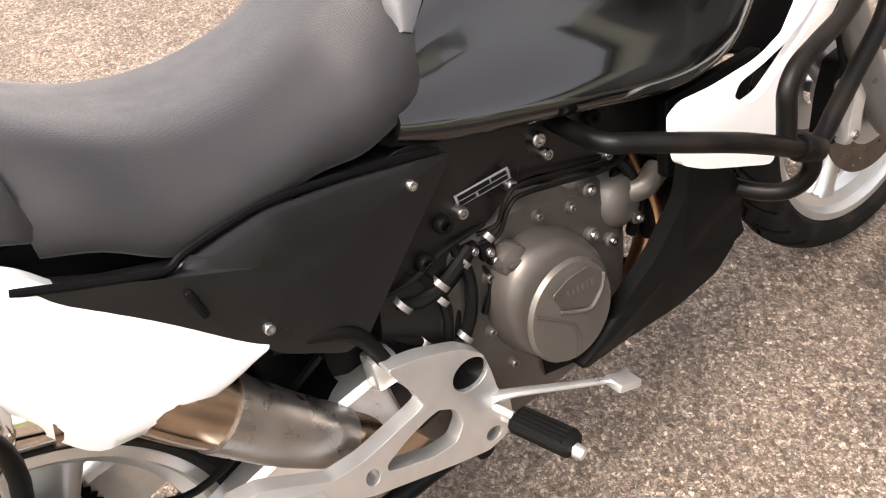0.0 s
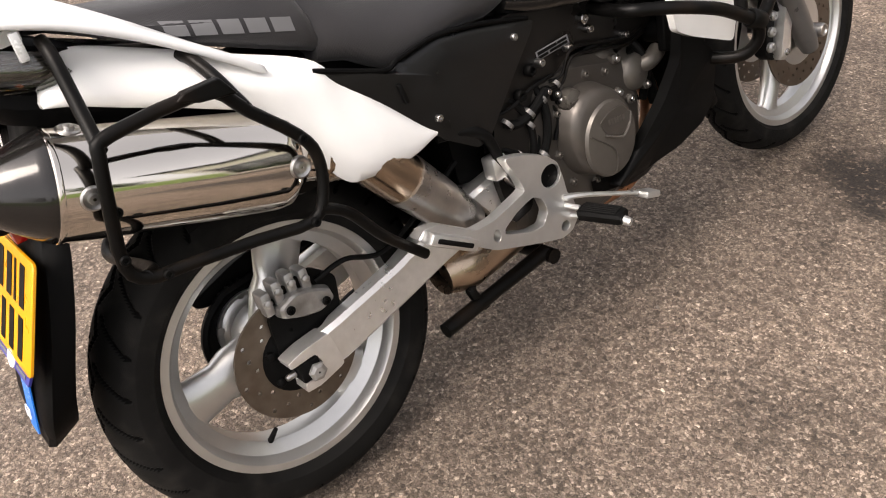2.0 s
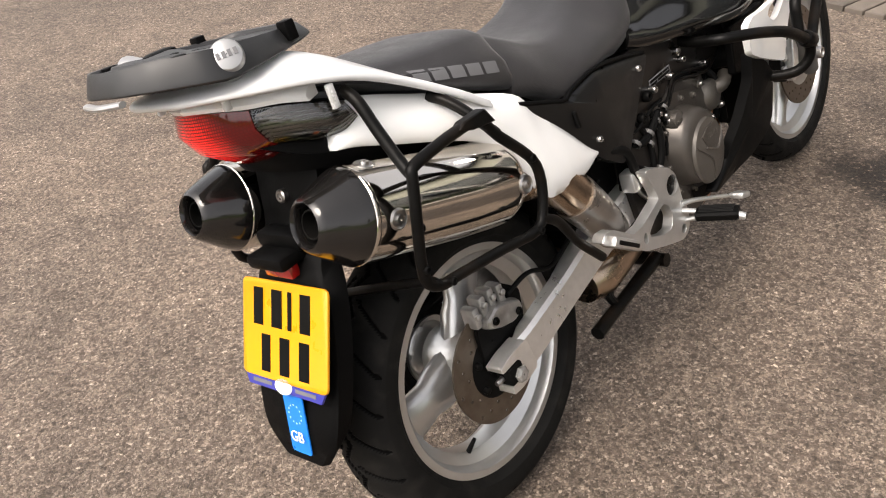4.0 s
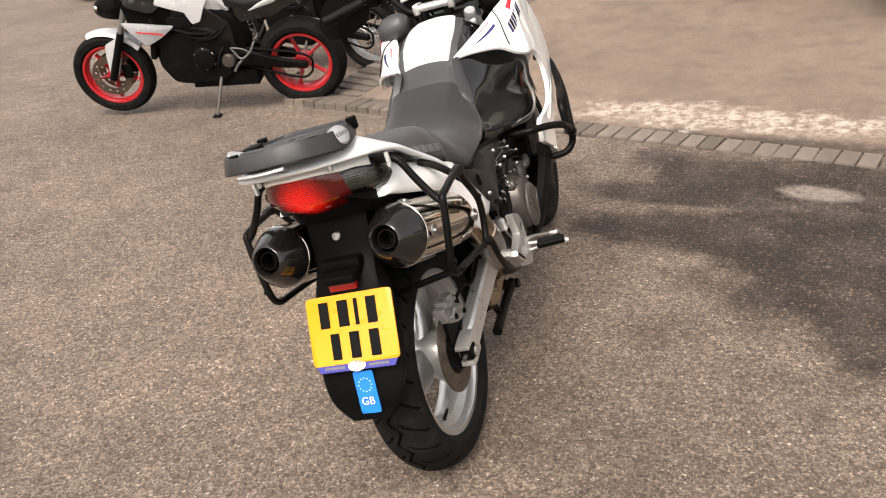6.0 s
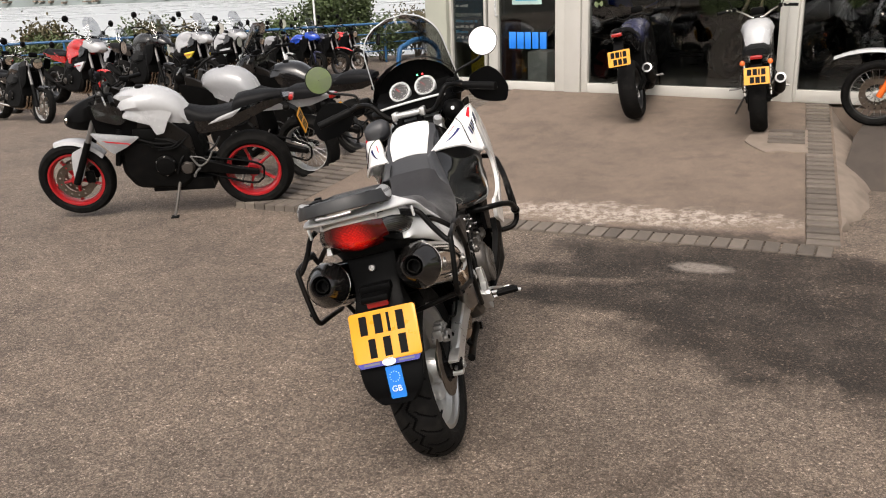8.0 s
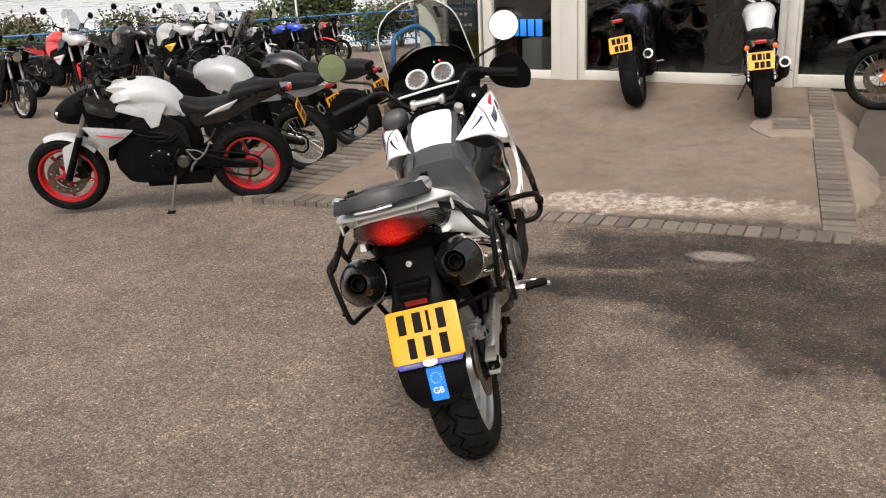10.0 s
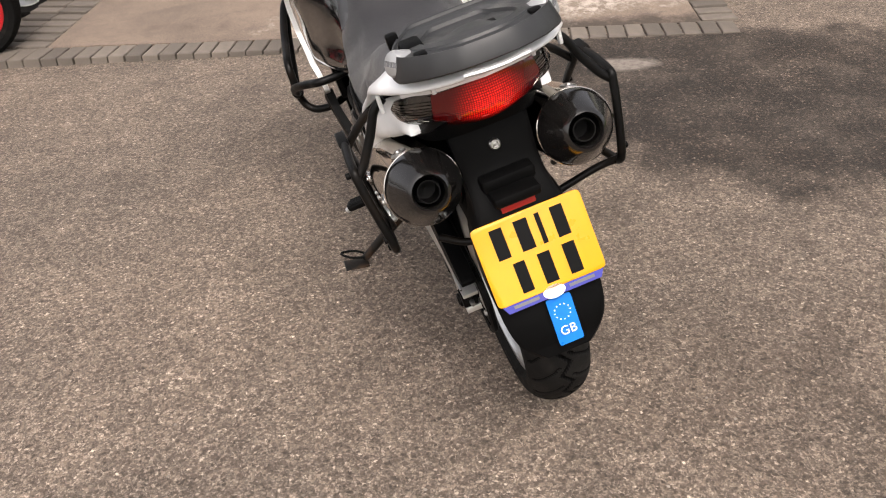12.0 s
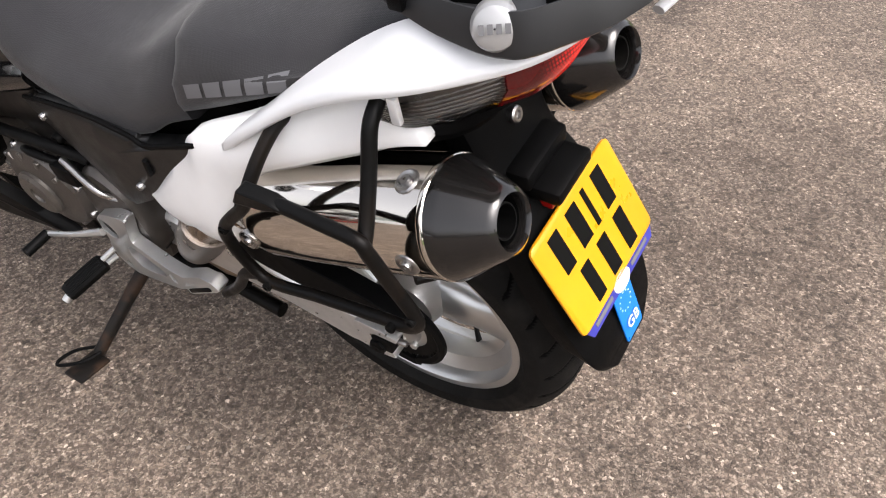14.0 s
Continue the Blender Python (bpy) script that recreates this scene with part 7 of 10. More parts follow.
for ps, r in (([(-0.17, 0.55, 0.60), (-0.19, 0.62, 0.63), (-0.19, 0.74, 0.62), (-0.18, 0.86, 0.60)], 0.011), ([(-0.18, 0.60, 0.57), (-0.20, 0.66, 0.60), (-0.19, 0.72, 0.585)], 0.008), ([(-0.17, 0.50, 0.52), (-0.20, 0.52, 0.56), (-0.19, 0.60, 0.60)], 0.007)):
    bm = B()
    tube(bm, ps, r, 10)
    part("coolant_hose", bm, M_RUBBER_SMOOTH if r > 0.0075 else M_BOLT, bike)

# belly panels
def belly(s):
    xf = lambda y, z: 0.205 + 0.03 * max(0.0, min(1.0, (z - 0.33) / 0.2)) + 0.028 * max(0.0, min(1.0, (y - 0.78) / 0.2)) - 0.03 * max(0.0, (y - 1.0) / 0.1)
    yz_panel([(0.925, 0.600), (0.975, 0.560), (1.010, 0.518), (1.025, 0.484), (1.016, 0.413), (0.971, 0.378), (0.910, 0.353), (0.829, 0.342), (0.751, 0.330), (0.737, 0.338), (0.803, 0.399), (0.866, 0.467), (0.912, 0.545)], xf, s, M_INK, "belly_panel", "matt black lower fairing panel", 0.025, 0.006, 0.14)
    bm = B()
    o = [(0.935, 0.66), (0.925, 0.55), (1.05, 0.52), (1.12, 0.66)]
    plate(bm, o, [], 0.19, 0.21, lambda u, v, w: (w, u, v))
    part("radiator_shroud", side(bm, s), M_BLACK_MATT, bike, bevel=0.004)


both(belly)
bm = B()
box(bm, (-0.20, 0.0, -0.16), (0.20, 0.03, 0.16), 0.006, Matrix.Translation((0, 1.02, 0.52)) @ Matrix.Rotation(radians(15), 4, "X"))
part("radiator", bm, M_DARK, bike)
bm = B()
loft(bm, smooth_rings([[Vector((x, y, z)) for x, z in ((0.17, zt), (0.17, zt - 0.03), (0.12, zb), (0, zb - 0.012), (-0.12, zb), (-0.17, zt - 0.03), (-0.17, zt))] for y, zt, zb in ((0.70, 0.36, 0.300), (0.80, 0.34, 0.275), (0.92, 0.35, 0.265), (1.0, 0.42, 0.31))], 3), cap=False, closed=False)
part("belly_pan", bm, M_BLACK_MATT, bike)

# tank
TANK = [(0.567, 0.900, 0.086, (0.150, 0.842), (0.176, 0.748)), (0.600, 0.935, 0.092, (0.152, 0.852), (0.181, 0.738)), (0.64, 0.956, 0.098, (0.155, 0.862), (0.188, 0.728)), (0.70, 0.986, 0.104, (0.162, 0.872), (0.202, 0.718)), (0.80, 1.034, 0.110, (0.182, 0.885), (0.224, 0.702)), (0.90, 1.072, 0.112, (0.210, 0.892), (0.240, 0.684)), (0.96, 1.082, 0.112, (0.228, 0.892), (0.248, 0.684)), (1.02, 1.055, 0.118, (0.240, 0.885), (0.250, 0.700)), (1.07, 1.000, 0.125, (0.245, 0.870), (0.246, 0.745))]


def tank_lean(y):
    return 0.40 * max(0.0, 1 - (y - 0.567) / 0.22)


def tank_top(y):
    crest = [(y0 + tank_lean(y0) * (zt - low[1]), zt) for y0, zt, _, _, low in TANK]
    for (ya, za), (yb, zb) in zip(crest, crest[1:]):
        if y <= yb:
            return za + (zb - za) * max(0.0, (y - ya) / (yb - ya))
    return crest[-1][1]


bm = B()
rings = []
for y, zt, wt, (xm, zm), (xl, zl) in TANK:
    half_ring = catmull([Vector((x, 0, z)) for x, z in ((0, zt), (wt * 0.6, zt - 0.004), (wt, zt - 0.024), (wt + (xm - wt) * 0.55, (zt + zm) / 2 - 0.006), (xm, zm), ((xm + xl) / 2 - 0.004, (zm + zl) / 2), (xl, zl + 0.028), (xl - 0.006, zl + 0.006), (xl - 0.022, zl), (xl - 0.07, zl - 0.004), (0, zl - 0.004))], 3)
    ring = [(p.x, p.z) for p in half_ring]
    full = ring + [(-x, z) for x, z in ring[-2:0:-1]]
    rings.append([Vector((x, y + tank_lean(y) * (z - zl), z)) for x, z in full])
loft(bm, smooth_rings(rings, 5))
tank = part("fuel_tank", bm, M_BLACK_GLOSS, bike, "gloss black tank sides", angle=55)


def tank_patch(name, edge, lift, mat, label, y0, y1, n=14, m=8):
    bm = B()
    top, bot = [], []
    for i in range(n + 1):
        y = y0 + (y1 - y0) * i / n
        w = edge(y)
        rt, rb = [], []
        for j in range(m + 1):
            u = -1 + 2 * j / m
            z = tank_top(y) - 0.018 * u * u * (w / 0.11) ** 2 + lift - 0.003 * abs(u) ** 8
            rt.append(bm.verts.new((w * u, y, z)))
            rb.append(bm.verts.new((w * u, y, z - 0.014)))
        top.append(rt)
        bot.append(rb)
    for a, b in zip(top, top[1:]):
        for j in range(m):
            bm.faces.new((a[j], a[j + 1], b[j + 1], b[j]))
    loop_t = top[0] + [r[-1] for r in top[1:]] + top[-1][-2::-1] + [r[0] for r in top[-2:0:-1]]
    loop_b = bot[0] + [r[-1] for r in bot[1:]] + bot[-1][-2::-1] + [r[0] for r in bot[-2:0:-1]]
    for i in range(len(loop_t)):
        k = (i + 1) % len(loop_t)
        bm.faces.new((loop_t[i], loop_b[i], loop_b[k], loop_t[k]))
    bmesh.ops.delete(bm, geom=[v for r in bot[1:-1] for v in r[1:-1]], context="VERTS")
    return part(name, bm, mat, tank, label, angle=40)


tank_patch("tank_cover", lambda y: 0.098 + 0.05 * max(0, y - 0.66) - 0.25 * max(0, y - 0.90), 0.010, M_TANK_GREY, "satin grey tank top cover", 0.640, 1.0)
tank_patch("tank_top_panel", lambda y: 0.077 + 0.011 * math.sin(math.pi * max(0.0, min(1.0, (y - 0.738) / 0.21))), 0.019, M_WHITE, "glossy white tank top panel", 0.738, 0.945)
for y in (0.80, 0.85, 0.90):
    bm = B()
    tube(bm, [(-0.06, y, tank_top(y) + 0.0165), (0, y + 0.006, tank_top(y) + 0.0195), (0.06, y, tank_top(y) + 0.0165)], 0.0025, 6)
    part("panel_rib", bm, M_WHITE, tank)


# grey trim that runs down beside the seat
def tank_trim(s):
    edge_out = catmull([(0.112, 0.745, 0.986), (0.128, 0.704, 0.940), (0.145, 0.665, 0.895), (0.157, 0.628, 0.855)], 4)
    edge_in = catmull([(0.103, 0.712, 0.990), (0.113, 0.660, 0.945), (0.128, 0.622, 0.898), (0.150, 0.615, 0.858)], 4)
    bm = B()
    loft(bm, [[p + Vector((-0.002, 0.002, 0.0)), (p + q) / 2 + Vector((0.0, 0.0, 0.003)), q + Vector((-0.006, 0.0, 0.0)), q - Vector((0.022, 0, 0.012)), p - Vector((0.020, 0, 0.012))] for p, q in zip(edge_out, edge_in)])
    part("tank_trim", side(bm, s), M_TANK_GREY, tank, "satin grey trim beside the seat", angle=60)


both(tank_trim)

# white side fairings
def fairing(s):
    outer = [(0.875, 0.678), (0.876, 0.646), (0.886, 0.608), (0.925, 0.585), (0.970, 0.565), (1.062, 0.525), (1.074, 0.578), (1.10, 0.640), (1.17, 0.722), (1.29, 0.79), (1.34, 0.88), (1.32, 1.00), (1.22, 1.075), (1.12, 1.088), (1.05, 1.060), (1.005, 0.99), (0.985, 0.905), (1.03, 0.895), (1.075, 0.870), (1.100, 0.82), (1.100, 0.745), (1.070, 0.702), (1.022, 0.691), (0.949, 0.688), (0.895, 0.690)]
    fx = lambda y, z: 0.262 + 0.030 * math.exp(-((z - 0.78) / 0.22) ** 2) - 0.08 * max(0.0, z - 0.93) - 0.75 * max(0.0, z - 1.05) - 0.10 * max(0.0, 0.92 - y) - 0.10 * max(0.0, y - 1.15) - (0.02 if s < 0 else 0.0)
    o = [(p.x, p.y) for p in rounded([(y, z, 0) for y, z in outer], 0.2)]
    hole = [(p.x, p.y) for p in rounded([(y, z, 0) for y, z in [(0.971, 0.665), (0.98, 0.682), (1.028, 0.690), (1.094, 0.716), (1.15, 0.765), (1.145, 0.735), (1.066, 0.674), (1.028, 0.647), (1.001, 0.644)]], 0.25)]
    bm = B()
    plate(bm, o, [hole], 0.0, 0.004, lambda u, v, w: (w, u, v))
    bmesh.ops.subdivide_edges(bm, edges=[e for e in bm.edges if e.calc_length() > 0.05], cuts=2, use_grid_fill=True)
    bmesh.ops.triangulate(bm, faces=[f for f in bm.faces if len(f.verts) > 4])
    for v in bm.verts:
        v.co.x = fx(v.co.y, v.co.z) - (0.016 if v.co.x < 0.002 else 0.0)
    fa_ = part("side_fairing", side(bm, s), M_WHITE, bike, "glossy white side fairing with red and blue flashes", angle=50)
    # shoulder that wraps from the fairing on to the tank
    rows = [[(0.098, 0.734, 0.990), (0.101, 0.737, 0.988), (0.104, 0.740, 0.985)],
            [(0.120, 0.790, 1.006), (0.140, 0.792, 0.998), (0.160, 0.792, 0.980)],
            [(0.138, 0.860, 1.020), (0.180, 0.862, 1.010), (0.222, 0.855, 0.962)],
            [(0.162, 0.950, 1.038), (0.215, 0.945, 1.026), (0.256, 0.915, 0.924)],
            [(0.190, 1.030, 1.064), (0.243, 1.020, 1.050), (0.276, 0.985, 0.900)],
            [(0.222, 1.090, 1.086), (0.258, 1.085, 1.072), (0.286, 1.060, 0.895)],
            [(0.236, 1.140, 1.091), (0.256, 1.140, 1.074), (0.285, 1.130, 0.895)]]
    cols = [catmull([r[k] for r in rows], 4) for k in range(3)]
    grid = [catmull([c[i] for c in cols], 4) for i in range(len(cols[0]))]
    bm = B()
    up_ = [[bm.verts.new(q) for q in r] for r in grid]
    dn_ = [[bm.verts.new(q - Vector((0.006, 0, 0.006))) for q in r] for r in grid]
    for lay_ in (up_, dn_):
        for r0, r1 in zip(lay_, lay_[1:]):
            for j in range(len(r0) - 1):
                bm.faces.new((r0[j], r0[j + 1], r1[j + 1], r1[j]))
    lt = up_[0] + [r[-1] for r in up_[1:]] + up_[-1][-2::-1] + [r[0] for r in up_[-2:0:-1]]
    lb = dn_[0] + [r[-1] for r in dn_[1:]] + dn_[-1][-2::-1] + [r[0] for r in dn_[-2:0:-1]]
    for i in range(len(lt)):
        k = (i + 1) % len(lt)
        bm.faces.new((lt[i], lb[i], lb[k], lt[k]))
    sh_ = part("fairing_shoulder", side(bm, s), M_WHITE, fa_, angle=50)

    def on_shoulder(u, v):
        i, j = min(int(u), len(grid) - 2), min(int(v), 7)
        fu, fv = u - i, v - j
        p = (grid[i][j] * (1 - fu) + grid[i + 1][j] * fu) * (1 - fv) + (grid[i][j + 1] * (1 - fu) + grid[i + 1][j + 1] * fu) * fv
        return p + Vector((0.0022, -0.0008, 0.0012))

    bm = B()
    tube(bm, [on_shoulder(15.2 - 0.95 * k + 0.05 * k * k, 0.15 + k) for k in range(8)], 0.0022, 6)
    part("fairing_seam", side(bm, s), M_INK, sh_, "dark panel seam")
    flashes = [("fairing_flash", M_RED, ((15.6, 3.2), (19.2, 2.2), (19.5, 3.0), (16.0, 4.2))), ("fairing_flash", M_NAVY, ((5.0, 4.3), (11.2, 3.2), (11.0, 4.0), (5.2, 4.7))), ("fairing_flash", M_RED, ((8.0, 1.6), (12.0, 1.2), (12.0, 1.6), (8.2, 1.9))), ("fairing_flash", M_INK, ((19.4, 1.0), (21.6, 2.2), (21.2, 2.8), (19.2, 1.6)))]
    flashes += [("fairing_print", M_INK if k % 2 else M_NAVY, ((13.4 + k * 0.85, 5.0 - 0.12 * k), (14.0 + k * 0.85, 4.9 - 0.12 * k), (14.2 + k * 0.85, 6.0 - 0.12 * k), (13.6 + k * 0.85, 6.1 - 0.12 * k))) for k in range(7)]
    for nm, mat, quad in flashes:
        bm = B()
        (u0, v0), (u1, v1), (u2, v2), (u3, v3) = quad
        m = 5
        vv = [[bm.verts.new(on_shoulder((u0 * (1 - b) + u3 * b) * (1 - a) + (u1 * (1 - b) + u2 * b) * a, (v0 * (1 - b) + v3 * b) * (1 - a) + (v1 * (1 - b) + v2 * b) * a)) for a in (i / m for i in range(m + 1))] for b in (0.0, 0.5, 1.0)]
        for r0, r1 in zip(vv, vv[1:]):
            for j in range(m):
                bm.faces.new((r0[j], r0[j + 1], r1[j + 1], r1[j]))
        part(nm, side(bm, s), mat, sh_)


both(fairing)

# nose cowl, headlamp and dash
bm = B()
rings = []
for y, w, zb, zt in ((1.30, 0.235, 0.80, 1.02), (1.38, 0.232, 0.78, 1.08), (1.47, 0.20, 0.80, 1.09), (1.57, 0.15, 0.83, 1.03), (1.63, 0.09, 0.88, 0.97)):
    rings.append([Vector((w * c, y, (zb + zt) / 2 + (zt - zb) / 2 * q)) for c, q in ((0.75, -1), (1, -0.5), (1.0, 0.3), (0.85, 0.85), (0.4, 1), (-0.4, 1), (-0.85, 0.85), (-1.0, 0.3), (-1, -0.5), (-0.75, -1))])
loft(bm, smooth_rings(rings, 4))
nose = part("nose_cowl", bm, M_WHITE, bike, "white nose cowl", angle=50)
bm = B()
loft(bm, [[(x * k, 1.605 + d - abs(x) * 0.35, 0.925 + z * k) for x, z in ((-0.11, 0.03), (-0.06, 0.06), (0.06, 0.06), (0.11, 0.03), (0.07, -0.04), (-0.07, -0.04))] for k, d in ((1.0, 0.0), (0.95, 0.02))])
part("headlamp", bm, M_LENS_CLEAR, nose)
bm = B()
rings = []
for y, zt, w, zb in ((1.03, 1.135, 0.16, 1.07), (1.09, 1.150, 0.21, 1.06), (1.15, 1.165, 0.215, 1.07), (1.185, 1.19, 0.21, 1.08)):
    rings.append([Vector((w * c, y, zb + (zt - zb) * q)) for c, q in ((0.9, 0), (1, 0.6), (0.8, 1.0), (0.3, 1.0), (-0.3, 1.0), (-0.8, 1.0), (-1, 0.6), (-0.9, 0))])
loft(bm, smooth_rings(rings, 3))
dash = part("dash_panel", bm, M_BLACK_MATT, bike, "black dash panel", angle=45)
bm = B()
rings = []
for k in range(13):
    a = math.pi * k / 12
    rings.append([Vector(((0.205 - d * 0.2) * math.cos(a), 1.17 + d * 1.0, 1.15 + (0.165 - d * 0.15) * math.sin(a) + d * 0.1)) for d in (0.0, 0.06, 0.12)] )
loft(bm, rings, cap=False, closed=False)
bmesh.ops.solidify(bm, geom=bm.faces[:], thickness=0.006)
part("dash_hood", bm, M_BLACK_MATT, dash, "black hood round the instruments")
bm = B()
vs = [bm.verts.new((0.20 * math.cos(math.pi * k / 16), 1.215, 1.13 + 0.17 * math.sin(math.pi * k / 16))) for k in range(17)]
bm.faces.new(vs)
bmesh.ops.solidify(bm, geom=bm.faces[:], thickness=0.006)
part("dash_back", bm, M_BLACK_MATT, dash)
GN = Vector((0, -0.80, 0.60)).normalized()
for x in (-0.058, 0.062):
    c = Vector((x, 1.115, 1.180))
    bm = B()
    revolve(bm, [(0.038, -0.03), (0.048, -0.02), (0.050, 0.008), (0.046, 0.013), (0.040, 0.009), (0.0385, 0.0)], c, GN, 36, cap=False)
    gauge = part("gauge", bm, M_SILVER_PAINT, dash, "silver-ringed round gauge")
    bm = B()
    revolve(bm, [(0.041, 0.001), (0.030, 0.002), (0.001, 0.002)], c, GN, 36, cap=False)
    part("gauge_face", bm, material("gauge_grey", (0.035, 0.035, 0.036), 0.4, vary=0.2), gauge, "grey printed face")
    u = GN.cross(Vector((1, 0, 0))).normalized()
    for k in range(11):
        a = radians(-130 + k * 26)
        bm = B()
        d = Vector((1, 0, 0)) * math.sin(a) + u * -math.cos(a)
        tube(bm, [c + GN * 0.003 + d * 0.030, c + GN * 0.003 + d * 0.037], 0.0012, 4, False)
        part("gauge_tick", bm, M_PAPER, gauge)
    bm = B()
    d = Vector((1, 0, 0)) * -0.6 + u * 0.8
    tube(bm, [c + GN * 0.005, c + GN * 0.005 + d * 0.030], 0.0015, 4, False)
    part("gauge_needle", bm, M_RED, gauge)
    bm = B()
    revolve(bm, [(0.043, 0.009), (0.02, 0.0115), (0.001, 0.012)], c, GN, 32, cap=False)
    ob = part("gauge_glass", bm, M_GAUGE_GLASS, gauge)
    ob.visible_shadow = False
bm = B()
tube(bm, [(-0.150, 1.034, 1.128), (-0.135, 1.025, 1.134), (0.0, 1.022, 1.138), (0.135, 1.025, 1.136), (0.150, 1.034, 1.130)], 0.0055, 8)
part("dash_strip", bm, M_SILVER_PAINT, dash, "silver strip along the dash edge")
for x, c in ((0.03, (0.1, 1.0, 0.3)), (0.055, (1.0, 0.05, 0.05))):
    bm = B()
    revolve(bm, [(0.004, 0.0), (0.003, 0.003), (0.001, 0.003)], (x, 1.16, 1.232), GN, 10, cap=False)
    part("warning_light", bm, emitter("warning_lamp", c, 2.0), dash)

# windscreen
bm = B()
rows = []
for i in range(17):
    v = i / 16
    z = 1.13 + 0.39 * v
    w = 0.205 - 0.03 * v
    if v > 0.6:
        w *= math.sqrt(max(0.03, 1 - ((v - 0.6) / 0.41) ** 2.4))
    row = []
    for j in range(17):
        u = -1 + 2 * j / 16
        row.append(bm.verts.new((w * u, 1.37 - 0.19 * v - (0.15 - 0.05 * v) * (u * u) * (w / 0.2), z)))
    rows.append(row)
for a, b in zip(rows, rows[1:]):
    for j in range(16):
        bm.faces.new((a[j], a[j + 1], b[j + 1], b[j]))
bmesh.ops.solidify(bm, geom=bm.faces[:], thickness=0.003)
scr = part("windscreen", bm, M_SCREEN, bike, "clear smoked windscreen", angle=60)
scr.visible_shadow = False
bm = B()
pts = []
for i in range(17):
    v = i / 16
    w = 0.205 - 0.03 * v
    if v > 0.6:
        w *= math.sqrt(max(0.03, 1 - ((v - 0.6) / 0.41) ** 2.4))
    pts.append((w, 1.37 - 0.19 * v - (0.15 - 0.05 * v) * (w / 0.2), 1.13 + 0.39 * v))
tube(bm, [(-x, y, z) for x, y, z in pts] + [(x, y, z) for x, y, z in pts[::-1]], 0.003, 6, False)
part("screen_edge", bm, M_ACRYLIC, scr)
for x in (-0.103, 0.100):
    bm = B()
    box(bm, (-0.009, -0.003, -0.028), (0.009, 0.006, 0.028), 0.004, Matrix.Translation((x, 1.156, 1.446)) @ Matrix.Rotation(radians(-28), 4, "X") @ Matrix.Rotation(radians(12 if x < 0 else -12), 4, "Y"))
    part("screen_clip", bm, M_BLACK_MATT, scr)
bm = B()
loft(bm, smooth_rings([[Vector((0.175 * c, 1.30 - 0.10 * c * c + 0.0, z)) for c in (-1, -0.7, -0.35, 0, 0.35, 0.7, 1)] for z in (1.12, 1.17, 1.20)], 3), cap=False, closed=False)
bmesh.ops.solidify(bm, geom=bm.faces[:], thickness=0.004)
part("screen_base", bm, M_BLACK_MATT, scr)

# handlebar
bm = B()
right_bar = [(0.398, 0.885, 1.143), (0.33, 0.915, 1.156), (0.262, 0.942, 1.169), (0.225, 0.930, 1.182), (0.188, 0.890, 1.185), (0.155, 0.880, 1.140), (0.114, 0.890, 1.100)]
left_bar = [(-0.038, 0.900, 1.101), (-0.081, 0.890, 1.101), (-0.116, 0.885, 1.135), (-0.145, 0.892, 1.170), (-0.20, 0.930, 1.182), (-0.262, 0.942, 1.169), (-0.33, 0.915, 1.156), (-0.398, 0.885, 1.143)]
tube(bm, right_bar + [(0.023, 0.895, 1.101)] + left_bar, 0.0115, 12)
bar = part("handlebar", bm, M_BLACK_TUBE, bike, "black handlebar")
bm = B()
box(bm, (-0.060, 0.872, 1.095), (0.072, 0.918, 1.120), 0.010)
for x in (-0.056, 0.068):
    box(bm, (x - 0.012, 0.868, 1.088), (x + 0.012, 0.922, 1.125), 0.006)
part("bar_clamp", bm, M_SILVER, bar, "silver handlebar clamp")
bm = B()
box(bm, (-0.085, 0.860, 1.030), (0.115, 0.985, 1.066), 0.014)
for x in (-0.04, 0.05):
    revolve(bm, [(0.016, 0.0), (0.016, 0.045), (0.001, 0.045)], (x, 0.895, 1.055), (0, 0, 1), 14, cap=False)
part("top_yoke", bm, M_DARK, bar)
bm = B()
revolve(bm, [(0.001, 0.030), (0.017, 0.030), (0.020, 0.024), (0.020, -0.03)], (0.130, 0.850, 1.048), (0.2, -0.5, 0.85), 20, cap=False)
box(bm, (0.112, 0.830, 1.020), (0.150, 0.880, 1.045), 0.008)
part("ignition_lock", bm, M_SILVER, bar, "silver ignition lock")


